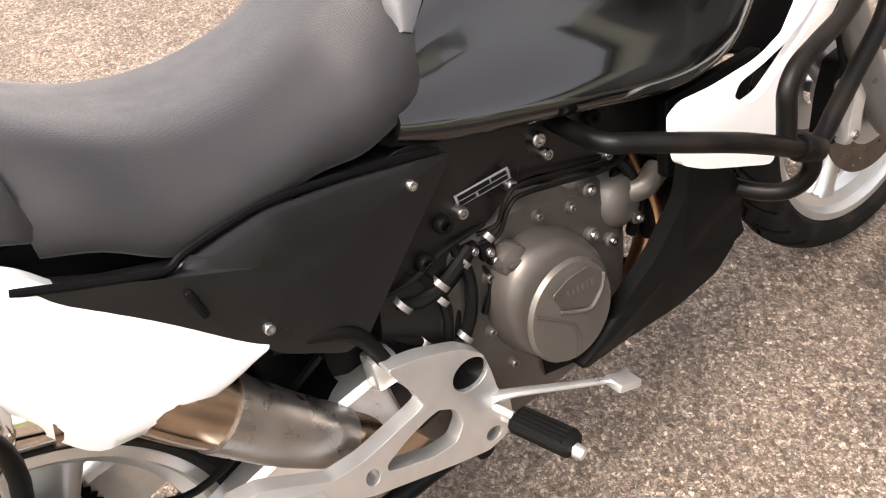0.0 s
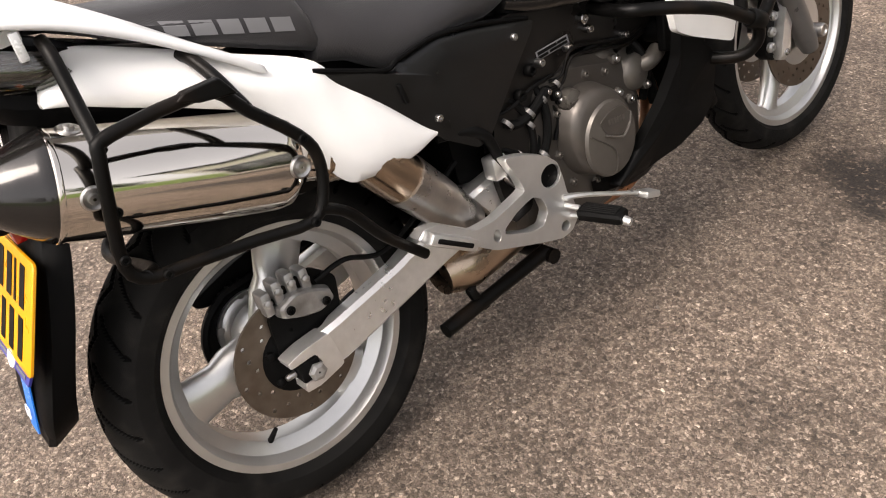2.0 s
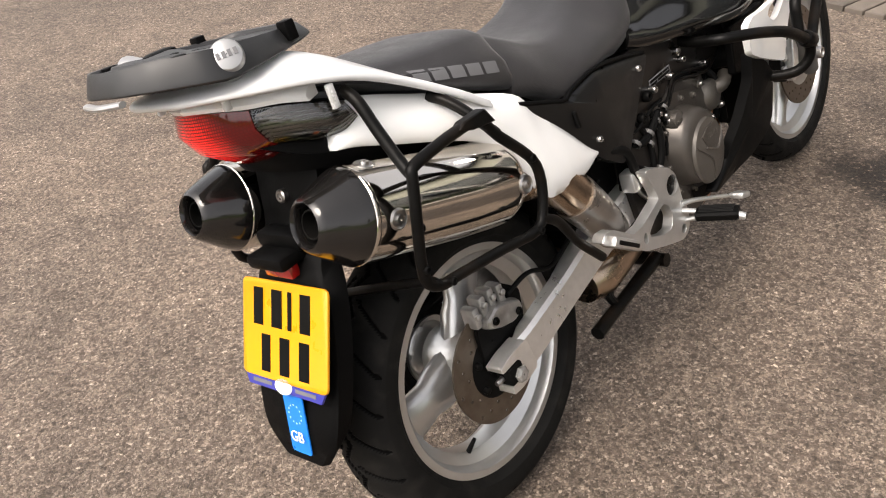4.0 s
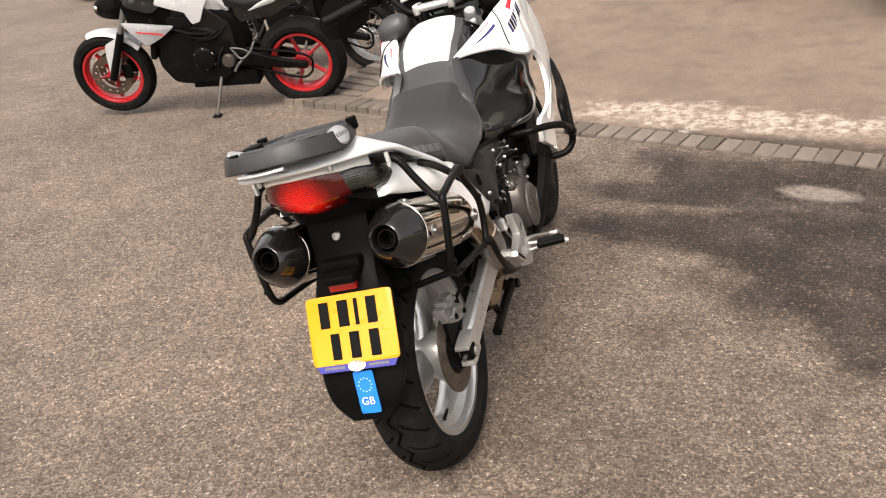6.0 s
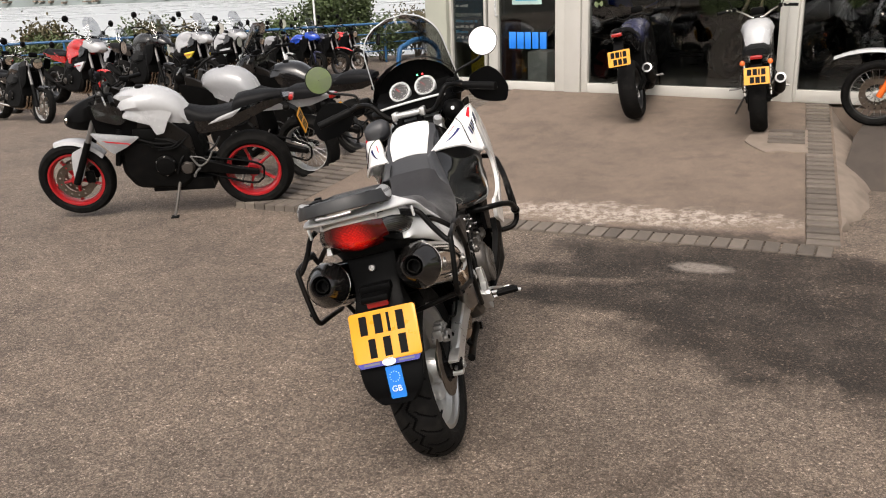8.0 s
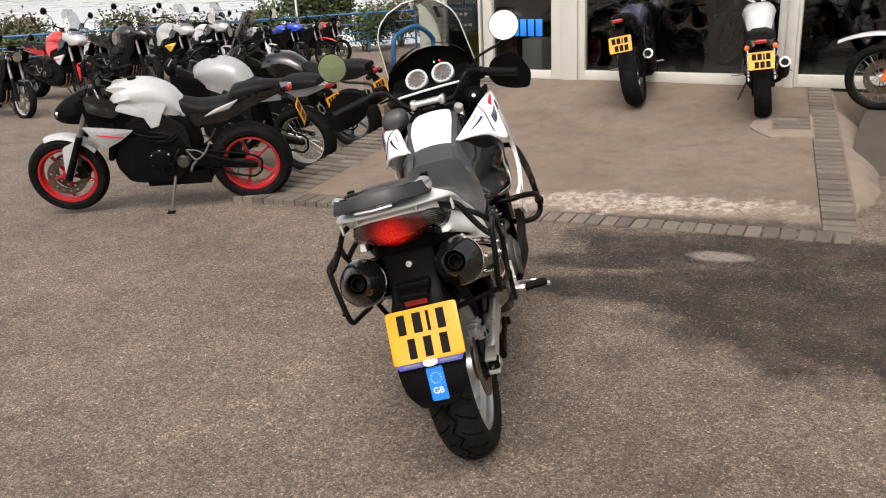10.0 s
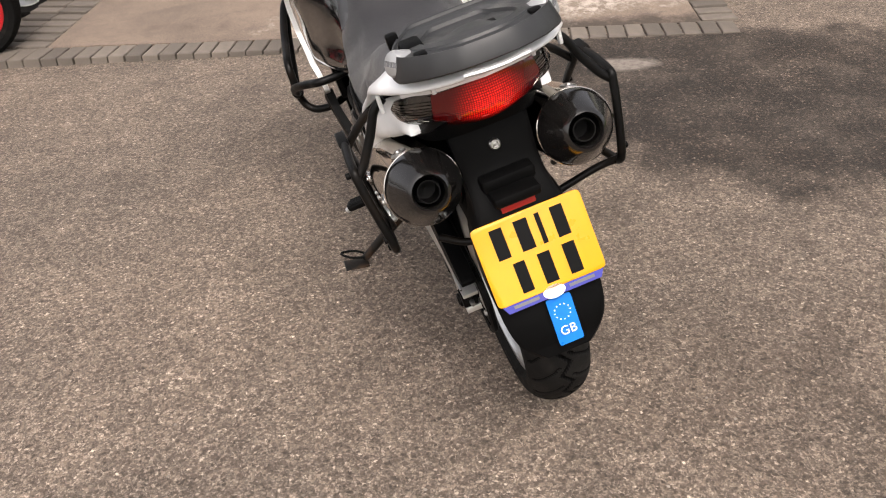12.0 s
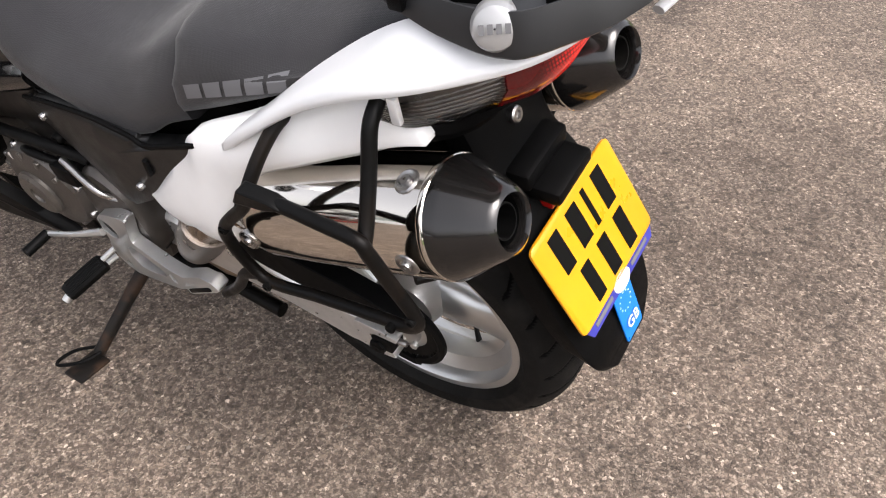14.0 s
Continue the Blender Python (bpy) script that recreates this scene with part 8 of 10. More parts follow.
def controls(s):
    bm = B()
    tube(bm, [(0.262, 0.942, 1.169), (0.402, 0.883, 1.142)], [0.0175, 0.0165], 14, False)
    part("grip", side(bm, s), M_RUBBER_SMOOTH, bar, "black rubber grip")
    bm = B()
    box(bm, (0.205, 0.945, 1.140), (0.258, 0.995, 1.190), 0.012)
    part("switch_block", side(bm, s), M_BLACK_MATT, bar)
    bm = B()
    tube(bm, [(0.225, 1.0, 1.165), (0.27, 1.0, 1.158), (0.33, 0.965, 1.146), (0.40, 0.93, 1.130)], [0.008, 0.007, 0.006, 0.006], 8, flat=0.7)
    part("lever", side(bm, s), M_SILVER, bar, "silver hand lever")
    bm = B()
    box(bm, (0.18, 0.985, 1.165), (0.235, 1.03, 1.205), 0.010)
    part("fluid_reservoir", side(bm, s), M_BLACK_MATT, bar)
    bm = B()
    o = rounded([(x, 0, z) for x, z in [(0.262, 1.150), (0.295, 1.205), (0.375, 1.225), (0.418, 1.195), (0.452, 1.125), (0.430, 1.062), (0.36, 1.065), (0.29, 1.095)]], 0.3)
    puff(bm, [(p.x, 0.985 - 0.12 * max(0.0, (p.x - 0.36) / 0.1) * 0.6 + 0.02, p.z) for p in o], (0, -0.008, 0), 0.03, 5)
    part("hand_guard", side(bm, s), M_BLACK_MATT, bar, "black plastic hand guard")
    bm = B()
    tube(bm, [(0.225, 0.985, 1.19), (0.235, 0.99, 1.225), (0.29, 0.995, 1.245), (0.345, 0.995, 1.262), (0.370, 0.995, 1.29)], 0.006, 8)
    ms = part("mirror_stem", side(bm, s), M_BLACK_TUBE, bar)
    n = Vector((0.05, -0.95, 0.27) if s > 0 else (-0.075, -0.99, 0.032)).normalized()
    c = Vector((0.378, 0.985, 1.330))
    bm = B()
    revolve(bm, [(0.060, -0.003), (0.0625, 0.002), (0.062, -0.008), (0.045, -0.028), (0.001, -0.034)], c, n, 32, cap=False)
    part("mirror", side(bm, s), M_BLACK_MATT, ms, "round black mirror")
    bm = B()
    revolve(bm, [(0.0595, 0.0), (0.001, 0.0005)], c, n, 32, cap=False)
    part("mirror_glass", side(bm, s), M_MIRROR, ms, "round mirror glass")
    # clutter of cables round the head
    for a in range(3):
        bm = B()
        tube(bm, [(0.215, 0.985, 1.155 - 0.01 * a), (0.19 - 0.02 * a, 1.06, 1.17 - 0.02 * a), (0.12, 1.12, 1.10 - 0.03 * a), (0.06, 1.16, 0.98)], 0.0045, 7)
        part("control_cable", side(bm, s), M_RUBBER_SMOOTH, bar)
    bm = B()
    puff(bm, rounded([(0.145, 0.95, 1.055), (0.175, 1.0, 1.075), (0.225, 1.08, 1.105), (0.235, 1.16, 1.10), (0.215, 1.15, 1.0), (0.17, 0.98, 0.98)], 0.25), (-0.02, 0, -0.02), 0.01, 4)
    part("inner_cowl", side(bm, s), M_BLACK_MATT, bike, "black inner cowl")


both(controls)
def switch_cowl(x0, x1, y, z, mat, label):
    bm = B()
    rings = []
    for f, k in ((0.0, 0.55), (0.2, 0.9), (0.5, 1.0), (0.8, 0.92), (1.0, 0.6)):
        rings.append([Vector((x0 + (x1 - x0) * f, y + 0.050 * k * math.cos(a), z - 0.012 * f + 0.052 * k * math.sin(a))) for a in (2 * math.pi * q / 18 for q in range(18))])
    loft(bm, smooth_rings(rings, 3))
    return part("switch_cowl", bm, mat, bike, label, angle=70)


switch_cowl(-0.128, -0.240, 1.045, 1.092, M_TANK_GREY, "dark grey plastic cowl below the left grip")
cowl_r = switch_cowl(0.130, 0.222, 1.115, 1.090, M_BLACK_MATT, "black plastic cowl below the right grip")
# small pale disc for the white spot on the right cowl
bm = B()
revolve(bm, [(0.009, 0.0), (0.007, 0.003), (0.001, 0.004)], (0.178, 1.066, 1.101), (0.1, -0.95, 0.3), 14, cap=False)
part("cowl_stud", bm, M_SILVER_PAINT, cowl_r, "pale round spot")

# handlebar, dash, screen and inner cowl shifted and scaled to fit the camera's view
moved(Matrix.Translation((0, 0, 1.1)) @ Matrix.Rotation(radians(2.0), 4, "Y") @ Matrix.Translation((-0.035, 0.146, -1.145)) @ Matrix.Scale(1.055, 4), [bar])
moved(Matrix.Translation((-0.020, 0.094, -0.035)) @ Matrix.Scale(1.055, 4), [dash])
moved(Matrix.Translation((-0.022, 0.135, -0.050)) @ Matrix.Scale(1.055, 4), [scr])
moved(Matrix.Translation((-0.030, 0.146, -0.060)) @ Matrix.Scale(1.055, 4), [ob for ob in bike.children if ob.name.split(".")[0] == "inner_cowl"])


# forks, caliper and front guard
def fork(s):
    d = Vector((0, -math.sin(radians(26)), math.cos(radians(26))))
    a = Vector((0.103, 1.605, 0.300))
    bm = B()
    revolve(bm, [(0.001, -0.02), (0.022, -0.02), (0.029, 0.02), (0.0285, 0.36), (0.026, 0.37)], a, d, 24, cap=False)
    fk = part("fork_slider", side(bm, s), M_FORK, bike, "grey fork slider")
    bm = B()
    revolve(bm, [(0.0215, 0.36), (0.0215, 0.83), (0.001, 0.83)], a, d, 20, cap=False)
    part("fork_tube", side(bm, s), M_CHROME, fk, "bright fork tube")
    bm = B()
    o = rounded([(1.484, 0.298, 0), (1.490, 0.345, 0), (1.503, 0.40, 0), (1.516, 0.450, 0), (1.545, 0.452, 0), (1.552, 0.43, 0), (1.545, 0.40, 0), (1.530, 0.345, 0), (1.524, 0.305, 0), (1.508, 0.290, 0)], 0.22)
    loft(bm, [[(x, 1.515 + (p.x - 1.515) * k, 0.37 + (p.y - 0.37) * k) for p in o] for x, k in ((0.072, 0.95), (0.078, 1.0), (0.098, 1.0), (0.106, 0.86))])
    cp = part("front_caliper", side(bm, s), M_BRUSHED, fk, "bright cast brake caliper", angle=30)
    bm = B()
    o = rounded([(1.455, 0.318, 0), (1.470, 0.40, 0), (1.492, 0.455, 0), (1.535, 0.462, 0), (1.56, 0.44, 0), (1.548, 0.36, 0), (1.52, 0.30, 0), (1.48, 0.296, 0)], 0.2)
    plate(bm, [(p.x, p.y) for p in o], [], 0.046, 0.080, lambda u, v, w: (w, u, v))
    part("piston_housing", side(bm, s), M_DARK, cp, bevel=0.006)
    for y, z in ((1.472, 0.335), (1.480, 0.372), (1.492, 0.410)):
        bm = B()
        revolve(bm, [(0.013, 0.070), (0.013, 0.088), (0.009, 0.092), (0.002, 0.092)], (0, y, z), (1, 0, 0), 16, cap=False)
        part("piston_cap", side(bm, s), M_CALIPER, cp)
    bolt("caliper_pin", (s * 0.105, 1.506, 0.312), (s, 0, 0), 0.009, cp, M_BOLT)
    bolt("caliper_pin", (s * 0.105, 1.531, 0.432), (s, 0, 0), 0.009, cp, M_BOLT)
    bm = B()
    revolve(bm, [(0.001, 0.134), (0.010, 0.134), (0.012, 0.138), (0.016, 0.138), (0.018, 0.133), (0.018, 0.05)], FA, (1, 0, 0), 18, cap=False)
    part("axle_end", side(bm, s), M_BOLT, fk)
    bm = B()
    tube(bm, [(0.09, 1.50, 0.42), (0.10, 1.46, 0.50), (0.11, 1.42, 0.62), (0.10, 1.36, 0.78)], 0.005, 8)
    part("brake_hose", side(bm, s), M_RUBBER_SMOOTH, fk)


both(fork)
bm = B()
rings = []
for k in range(9):
    a = radians(-55 + k * 13)
    y, z = FA[1] + 0.352 * math.sin(a), FA[2] + 0.352 * math.cos(a)
    w = 0.07 - 0.012 * abs(k - 4) / 4
    rings.append([Vector(p) for p in ((-w, y - 0.03 * math.sin(a), z - 0.04 * math.cos(a)), (-w * 0.9, y, z), (0, y + 0.008 * math.sin(a), z + 0.008), (w * 0.9, y, z), (w, y - 0.03 * math.sin(a), z - 0.04 * math.cos(a)), (w * 0.85, y - 0.006, z - 0.008), (0, y, z), (-w * 0.85, y - 0.006, z - 0.008))])
loft(bm, smooth_rings(rings, 2))
part("front_mudguard", bm, M_BLACK_MATT, bike, "black front mudguard", angle=40)

# crash bars
def crash(s):
    bm = B()
    tube(bm, [(0.150, 0.782, 0.690), (0.215, 0.782, 0.683), (0.262, 0.784, 0.683), (0.285, 0.812, 0.677), (0.315, 0.854, 0.666), (0.337, 0.915, 0.644), (0.342, 0.960, 0.622), (0.341, 1.005, 0.597), (0.338, 1.045, 0.576)], 0.0125, 12)
    cb = part("crash_bar", side(bm, s), M_BLACK_TUBE, bike, "black steel crash bar")
    for ps in ([(0.337, 1.000, 0.602), (0.335, 1.003, 0.640), (0.334, 1.006, 0.670), (0.330, 1.030, 0.692), (0.324, 1.075, 0.702), (0.314, 1.15, 0.718), (0.294, 1.235, 0.755), (0.265, 1.305, 0.793), (0.21, 1.36, 0.80)],
               [(0.338, 1.040, 0.575), (0.335, 1.075, 0.581), (0.329, 1.110, 0.602), (0.320, 1.160, 0.628), (0.304, 1.245, 0.675), (0.284, 1.300, 0.735), (0.262, 1.318, 0.795)],
               [(0.338, 1.042, 0.577), (0.335, 1.054, 0.548), (0.326, 1.050, 0.524), (0.306, 1.038, 0.507), (0.275, 1.022, 0.504), (0.24, 1.008, 0.510), (0.20, 0.985, 0.530)]):
        bm = B()
        tube(bm, ps, 0.0125, 12)
        part("crash_tube", side(bm, s), M_BLACK_TUBE, cb)
    bm = B()
    revolve(bm, [(0.016, -0.022), (0.019, -0.018), (0.019, 0.018), (0.016, 0.022)], (0.338, 1.040, 0.580), (0.0, 0.85, -0.45), 16)
    part("bar_joint", side(bm, s), M_BLACK_TUBE, cb)
    bolt("frame_bolt", (s * 0.170, 0.755, 0.676), (s, 0, 0), 0.010, cb)


both(crash)


# all but the wheels, side stand and forks lowered to fit the camera's view
moved(Matrix.Translation((0, 0, -0.013)), [ob for ob in bike.children if ob.name.split(".")[0] not in ("rear_wheel", "front_wheel", "side_stand", "fork_slider")])


# ---- other parked motorcycles ----
def paint(name, c, rough=0.25, metal=0.0):
    return material(name, c, rough, metal, vary=0.05, coat=0.5, rough_vary=0.05)


P_GREY_WHITE = paint("pale_grey_paint", (0.41, 0.415, 0.425))
P_LIGHT_GREY = paint("light_grey_paint", (0.30, 0.305, 0.315))
P_BLACK = paint("black_paint", (0.006, 0.006, 0.0065))
P_RED = paint("red_paint", (0.50, 0.02, 0.02))
P_RIM_RED = paint("red_rim_paint", (0.36, 0.008, 0.012), 0.35)
P_BLUE = paint("blue_paint", (0.02, 0.07, 0.45))
P_ORANGE = paint("orange_paint", (0.75, 0.13, 0.01), 0.4)
P_YELLOW = paint("yellow_paint", (0.65, 0.48, 0.03))
P_NAVY = paint("navy_paint", (0.02, 0.022, 0.05))
P_SEAT = material("black_seat_vinyl", (0.006, 0.006, 0.0065), 0.55, spec=0.12, vary=0.15, bump=0.2, bump_scale=700)
M_RIM_BLACK = paint("black_rim_paint", (0.02, 0.02, 0.02), 0.35)


def spoked_wheel(name, c, R, half, rim_r, parent, rim_mat):
    bm = B()
    revolve(bm, [(rim_r + 0.008, -half * 0.6), (rim_r - 0.006, -half * 0.55), (rim_r - 0.014, 0), (rim_r - 0.006, half * 0.55), (rim_r + 0.008, half * 0.6), (rim_r + 0.002, 0)], c, (1, 0, 0), 48, closed=True)
    w = part(name, bm, rim_mat, parent)
    bm = B()
    prof = [(rim_r, -half * 0.6), (rim_r + (R - rim_r) * 0.3, -half * 0.97)] + [(R - (1 - math.cos(a)) * half * 0.75, half * math.sin(a) / math.sin(1.2)) for a in (-1.2 + 0.3 * k for k in range(9))] + [(rim_r + (R - rim_r) * 0.3, half * 0.97), (rim_r, half * 0.6)]
    revolve(bm, prof, c, (1, 0, 0), 48, closed=True)
    part("tyre", bm, M_RUBBER, w, "black rubber tyre")
    bm = B()
    revolve(bm, [(0.02, -0.05), (0.035, -0.045), (0.028, 0), (0.035, 0.045), (0.02, 0.05)], c, (1, 0, 0), 16)
    part("hub", bm, M_SILVER, w)
    for k in range(24):
        a = 2 * math.pi * k / 24
        b = a + (0.35 if k % 2 else -0.35)
        sx = 0.035 if k % 4 < 2 else -0.035
        bm = B()
        tube(bm, [(c[0] + sx, c[1] + 0.03 * math.sin(b), c[2] + 0.03 * math.cos(b)), (c[0], c[1] + (rim_r - 0.008) * math.sin(a), c[2] + (rim_r - 0.008) * math.cos(a))], 0.0022, 4, False)
        part("spoke", bm, M_BOLT, w)
    return w


def parked_bike(m, label, tank_mat, wb=1.42, rr=0.318, fr=0.302, rw=0.092, fw=0.06, rim=None, spoked=False, seat_z=0.82, tank_z=1.03, fender=None, panel=None, screen=False, cowl=None, tail="sport", exhaust="low", bar_z=1.05, plate_on=True, mirrors=True, case=False, group="parked motorcycles", lean=9.0, spoke_turn=20, clip_on=False, fork_mat=None, headlamp=None, guard_high=False, low_nose=False):
    rim = rim or M_RIM_BLACK
    fender = fender or P_BLACK
    t = thing("motorcycle", m @ Matrix.Rotation(radians(-lean), 4, "Y"), label, "motorcycle", group)
    ra, fa2 = (0, 0, rr), (0, wb, fr)
    if spoked:
        spoked_wheel("rear_wheel", ra, rr, rw * 0.85, rr - 0.095, t, rim)
        fwheel = spoked_wheel("front_wheel", fa2, fr, fw * 0.9, fr - 0.07, t, rim)
    else:
        cast_wheel("rear_wheel", ra, rr, rw, rr - 0.108, 5, spoke_turn, t, rim, tread=False, spoke_w=0.014, hub_r=0.05, well=0.020)
        fwheel = cast_wheel("front_wheel", fa2, fr, fw, fr - 0.090, 5, spoke_turn + 15, t, rim, tread=False, spoke_w=0.012, hub_r=0.04, well=0.018)
    for s in (1, -1):
        bm = B()
        plate(bm, ring2(0, 0, 0.148, n=36), [ring2(0, 0, 0.095, n=28)] + [ring2(0.122 * math.sin(q), 0.122 * math.cos(q), 0.009, n=6) for q in (2 * math.pi * k / 14 for k in range(14))], 0.0, 0.004, lambda u, v, w: (s * 0.058 + w, wb + u, fr + v))
        part("brake_disc", bm, M_DISC, fwheel)
        bm = B()
        box(bm, (s * 0.045 - 0.012, wb - 0.16, fr - 0.02), (s * 0.075 + 0.012, wb - 0.09, fr + 0.08), 0.012)
        part("front_caliper", bm, M_DARK, t)
    # forks
    k = 0.46
    for s in (1, -1):
        bm = B()
        tube(bm, [(s * 0.095, wb - 0.02, fr - 0.01), (s * 0.095, wb - 0.02 - 0.34 * k, fr + 0.33)], [0.028, 0.026], 14, False)
        part("fork_slider", bm, fork_mat or M_DARK, t)
        bm = B()
        tube(bm, [(s * 0.095, wb - 0.02 - 0.33 * k, fr + 0.32), (s * 0.095, wb - 0.02 - 0.72 * k, fr + 0.72)], 0.022, 14, False)
        part("fork_tube", bm, M_FORK, t)
    hy, hz = wb - 0.02 - 0.70 * k, fr + 0.70
    # mudguard
    bm = B()
    rings = []
    for q in range(8):
        if guard_high:
            y, z = wb - 0.16 + q * 0.078, 2 * fr + 0.105 - 0.004 * (q - 2.5) ** 2
            w = 0.062 - 0.0045 * abs(q - 2) - (0.015 if q > 5 else 0)
            rings.append([Vector(p) for p in ((-w, y, z - 0.022), (-w * 0.8, y, z), (0, y, z + 0.006), (w * 0.8, y, z), (w, y, z - 0.022), (w * 0.75, y, z - 0.007), (0, y, z - 0.002), (-w * 0.75, y, z - 0.007))])
            continue
        a = radians(-52 + q * 10.5)
        base = fr + 0.024
        y, z = wb + base * math.sin(a), fr + base * math.cos(a)
        w = fw * 1.1 * (1 - 0.3 * abs(q - 3) / 4)
        rings.append([Vector(p) for p in ((-w, y - 0.02 * math.sin(a), z - 0.026), (-w * 0.8, y, z), (0, y, z + 0.008), (w * 0.8, y, z), (w, y - 0.02 * math.sin(a), z - 0.026), (w * 0.75, y, z - 0.008), (0, y, z), (-w * 0.75, y, z - 0.008))])
    loft(bm, smooth_rings(rings, 2))
    part("front_mudguard", bm, fender, t, angle=40)
    if not guard_high:
        for s in (1, -1):
            bm = B()
            puff(bm, rounded([(s * 0.075, wb - 0.13, fr + 0.29), (s * 0.078, wb - 0.02, fr + 0.24), (s * 0.08, wb + 0.0, fr + 0.02), (s * 0.08, wb - 0.06, fr + 0.0), (s * 0.08, wb - 0.12, fr + 0.14)], 0.2), (-s * 0.01, 0, 0), 0.006, 3)
            part("fork_guard", bm, fender, t)
    # swingarm, frame, engine
    bm = B()
    o = rounded([(y, z, 0) for y, z in [(0.36, 0.46), (0.40, 0.70), (0.55, 0.80), (0.80, 0.82), (1.02, 0.86), (1.06, 0.70), (1.0, 0.50), (0.9, 0.36), (0.70, 0.28), (0.50, 0.28)]], 0.2)
    loft(bm, [[(x, 0.70 + (p.x - 0.70) * q, 0.55 + (p.y - 0.55) * q) for p in o] for x, q in ((-0.115, 0.9), (-0.095, 1.0), (0.095, 1.0), (0.115, 0.9))])
    part("airbox", bm, M_BLACK_MATT, t, angle=35)
    for s in (1, -1):
        bm = B()
        loft(bm, [[Vector((s * x, y, z)) for x, z in ((0.075, zc - h), (0.115, zc - h), (0.120, zc + h), (0.075, zc + h))] for y, zc, h in ((-0.05, rr, 0.022), (0.12, rr + 0.02, 0.032), (0.34, rr + 0.07, 0.05), (0.50, rr + 0.09, 0.06))])
        part("swingarm", bm, M_DARK, t, angle=25, bevel=0.006)
        bm = B()
        pl = [(p.x, p.y) for p in rounded([(y, z, 0) for y, z in [(0.42, 0.40), (0.44, 0.66), (0.56, 0.76), (hy - 0.12, hz - 0.02), (hy + 0.02, hz + 0.02), (hy + 0.03, hz - 0.12), (0.80, 0.66), (0.62, 0.60), (0.54, 0.40)]], 0.2)]
        plate(bm, pl, [], 0.10, 0.13, lambda u, v, w: (s * w, u, v))
        part("frame_spar", bm, M_FRAME, t, angle=30, bevel=0.008)
        bm = B()
        revolve(bm, [(0.085, 0.12), (0.083, 0.165), (0.070, 0.18), (0.04, 0.185), (0.001, 0.186)], (0, 0.66, 0.43), (s, 0, 0), 24, cap=False)
        ec = part("engine_cover", bm, M_DARK, t)
        for q in range(6):
            bolt("cover_screw", (s * 0.168, 0.66 + 0.074 * math.sin(q * 1.05), 0.43 + 0.074 * math.cos(q * 1.05)), (s, 0, 0), 0.008, ec)
        bm = B()
        tube(bm, [(s * 0.16, 0.40, 0.40), (s * 0.20, 0.42, 0.385), (s * 0.29, 0.42, 0.38)], 0.010, 8)
        part("footrest", bm, M_FORK, t)
        bm = B()
        tube(bm, [(s * 0.165, 0.46, 0.50), (s * 0.17, 0.40, 0.42), (s * 0.17, 0.33, 0.46), (s * 0.165, 0.28, 0.54)], 0.008, 8)
        tube(bm, [(s * 0.165, 0.46, 0.50), (s * 0.17, 0.38, 0.49), (s * 0.17, 0.33, 0.46)], 0.006, 8)
        part("footrest_hanger", bm, M_FORK, t)
    bm = B()
    o = rounded([(y, z, 0) for y, z in [(0.45, 0.30), (0.45, 0.56), (0.60, 0.66), (0.86, 0.70), (1.00, 0.62), (1.01, 0.38), (0.92, 0.24), (0.56, 0.22)]], 0.25)
    loft(bm, [[(x, 0.68 + (p.x - 0.68) * q, 0.46 + (p.y - 0.46) * q) for p in o] for x, q in ((-0.15, 0.88), (-0.12, 1.0), (0.12, 1.0), (0.15, 0.88))])
    part("engine", bm, M_DARK, t, angle=35)
    bm = B()
    box(bm, (-0.16, -0.02, -0.16), (0.16, 0.02, 0.15), 0.01, Matrix.Translation((0, 1.0, 0.60)) @ Matrix.Rotation(radians(12), 4, "X"))
    part("radiator", bm, M_DARK, t)
    for q in (-0.06, 0.0, 0.06):
        bm = B()
        tube(bm, [(q, 0.90, 0.62), (q, 1.0, 0.48), (q * 0.9, 0.95, 0.27), (q * 0.6, 0.75, 0.22), (0.03, 0.55, 0.22)], 0.018, 10)
        part("header_pipe", bm, M_DARK if exhaust == "low" else M_PIPE, t)
    # exhaust
    bm = B()
    if exhaust == "low":
        loft(bm, [[Vector((x, y, z)) for x, z in ((-0.12, 0.20), (0.12, 0.20), (0.13, 0.30), (-0.13, 0.30))] for y in (0.32, 0.40, 0.70, 0.80)])
        tube(bm, [(0.13, 0.45, 0.28), (0.16, 0.30, 0.36), (0.17, 0.12, 0.46)], [0.04, 0.055, 0.045], 16)
    elif exhaust == "side":
        tube(bm, [(0.09, 0.60, 0.25), (0.16, 0.40, 0.30), (0.19, 0.25, 0.36)], 0.024, 12)
        tube(bm, [(0.19, 0.26, 0.355), (0.20, 0.16, 0.40), (0.21, -0.10, 0.53)], [0.035, 0.056, 0.052], 18)
    else:
        for s in ((1, -1) if exhaust == "twin" else (1,)):
            tube(bm, [(s * 0.09, 0.62, 0.24), (s * 0.16, 0.35, 0.27), (s * 0.18, 0.10, 0.29)], 0.022, 12)
            tube(bm, [(s * 0.18, 0.12, 0.288), (s * 0.185, 0.0, 0.295), (s * 0.19, -0.42, 0.32)], [0.03, 0.044, 0.046], 18)
    ex = part("exhaust", bm, M_CHROME if exhaust in ("twin", "single") else M_DARK, t)
    if exhaust == "side":
        bm = B()
        revolve(bm, [(0.052, 0.0), (0.053, 0.004), (0.036, 0.008), (0.035, -0.03), (0.001, -0.032)], (0.21, -0.10, 0.53), (0.05, -0.9, 0.43), 20, cap=False)
        part("end_cap", bm, M_BOLT, ex)
    # tank
    rings = []
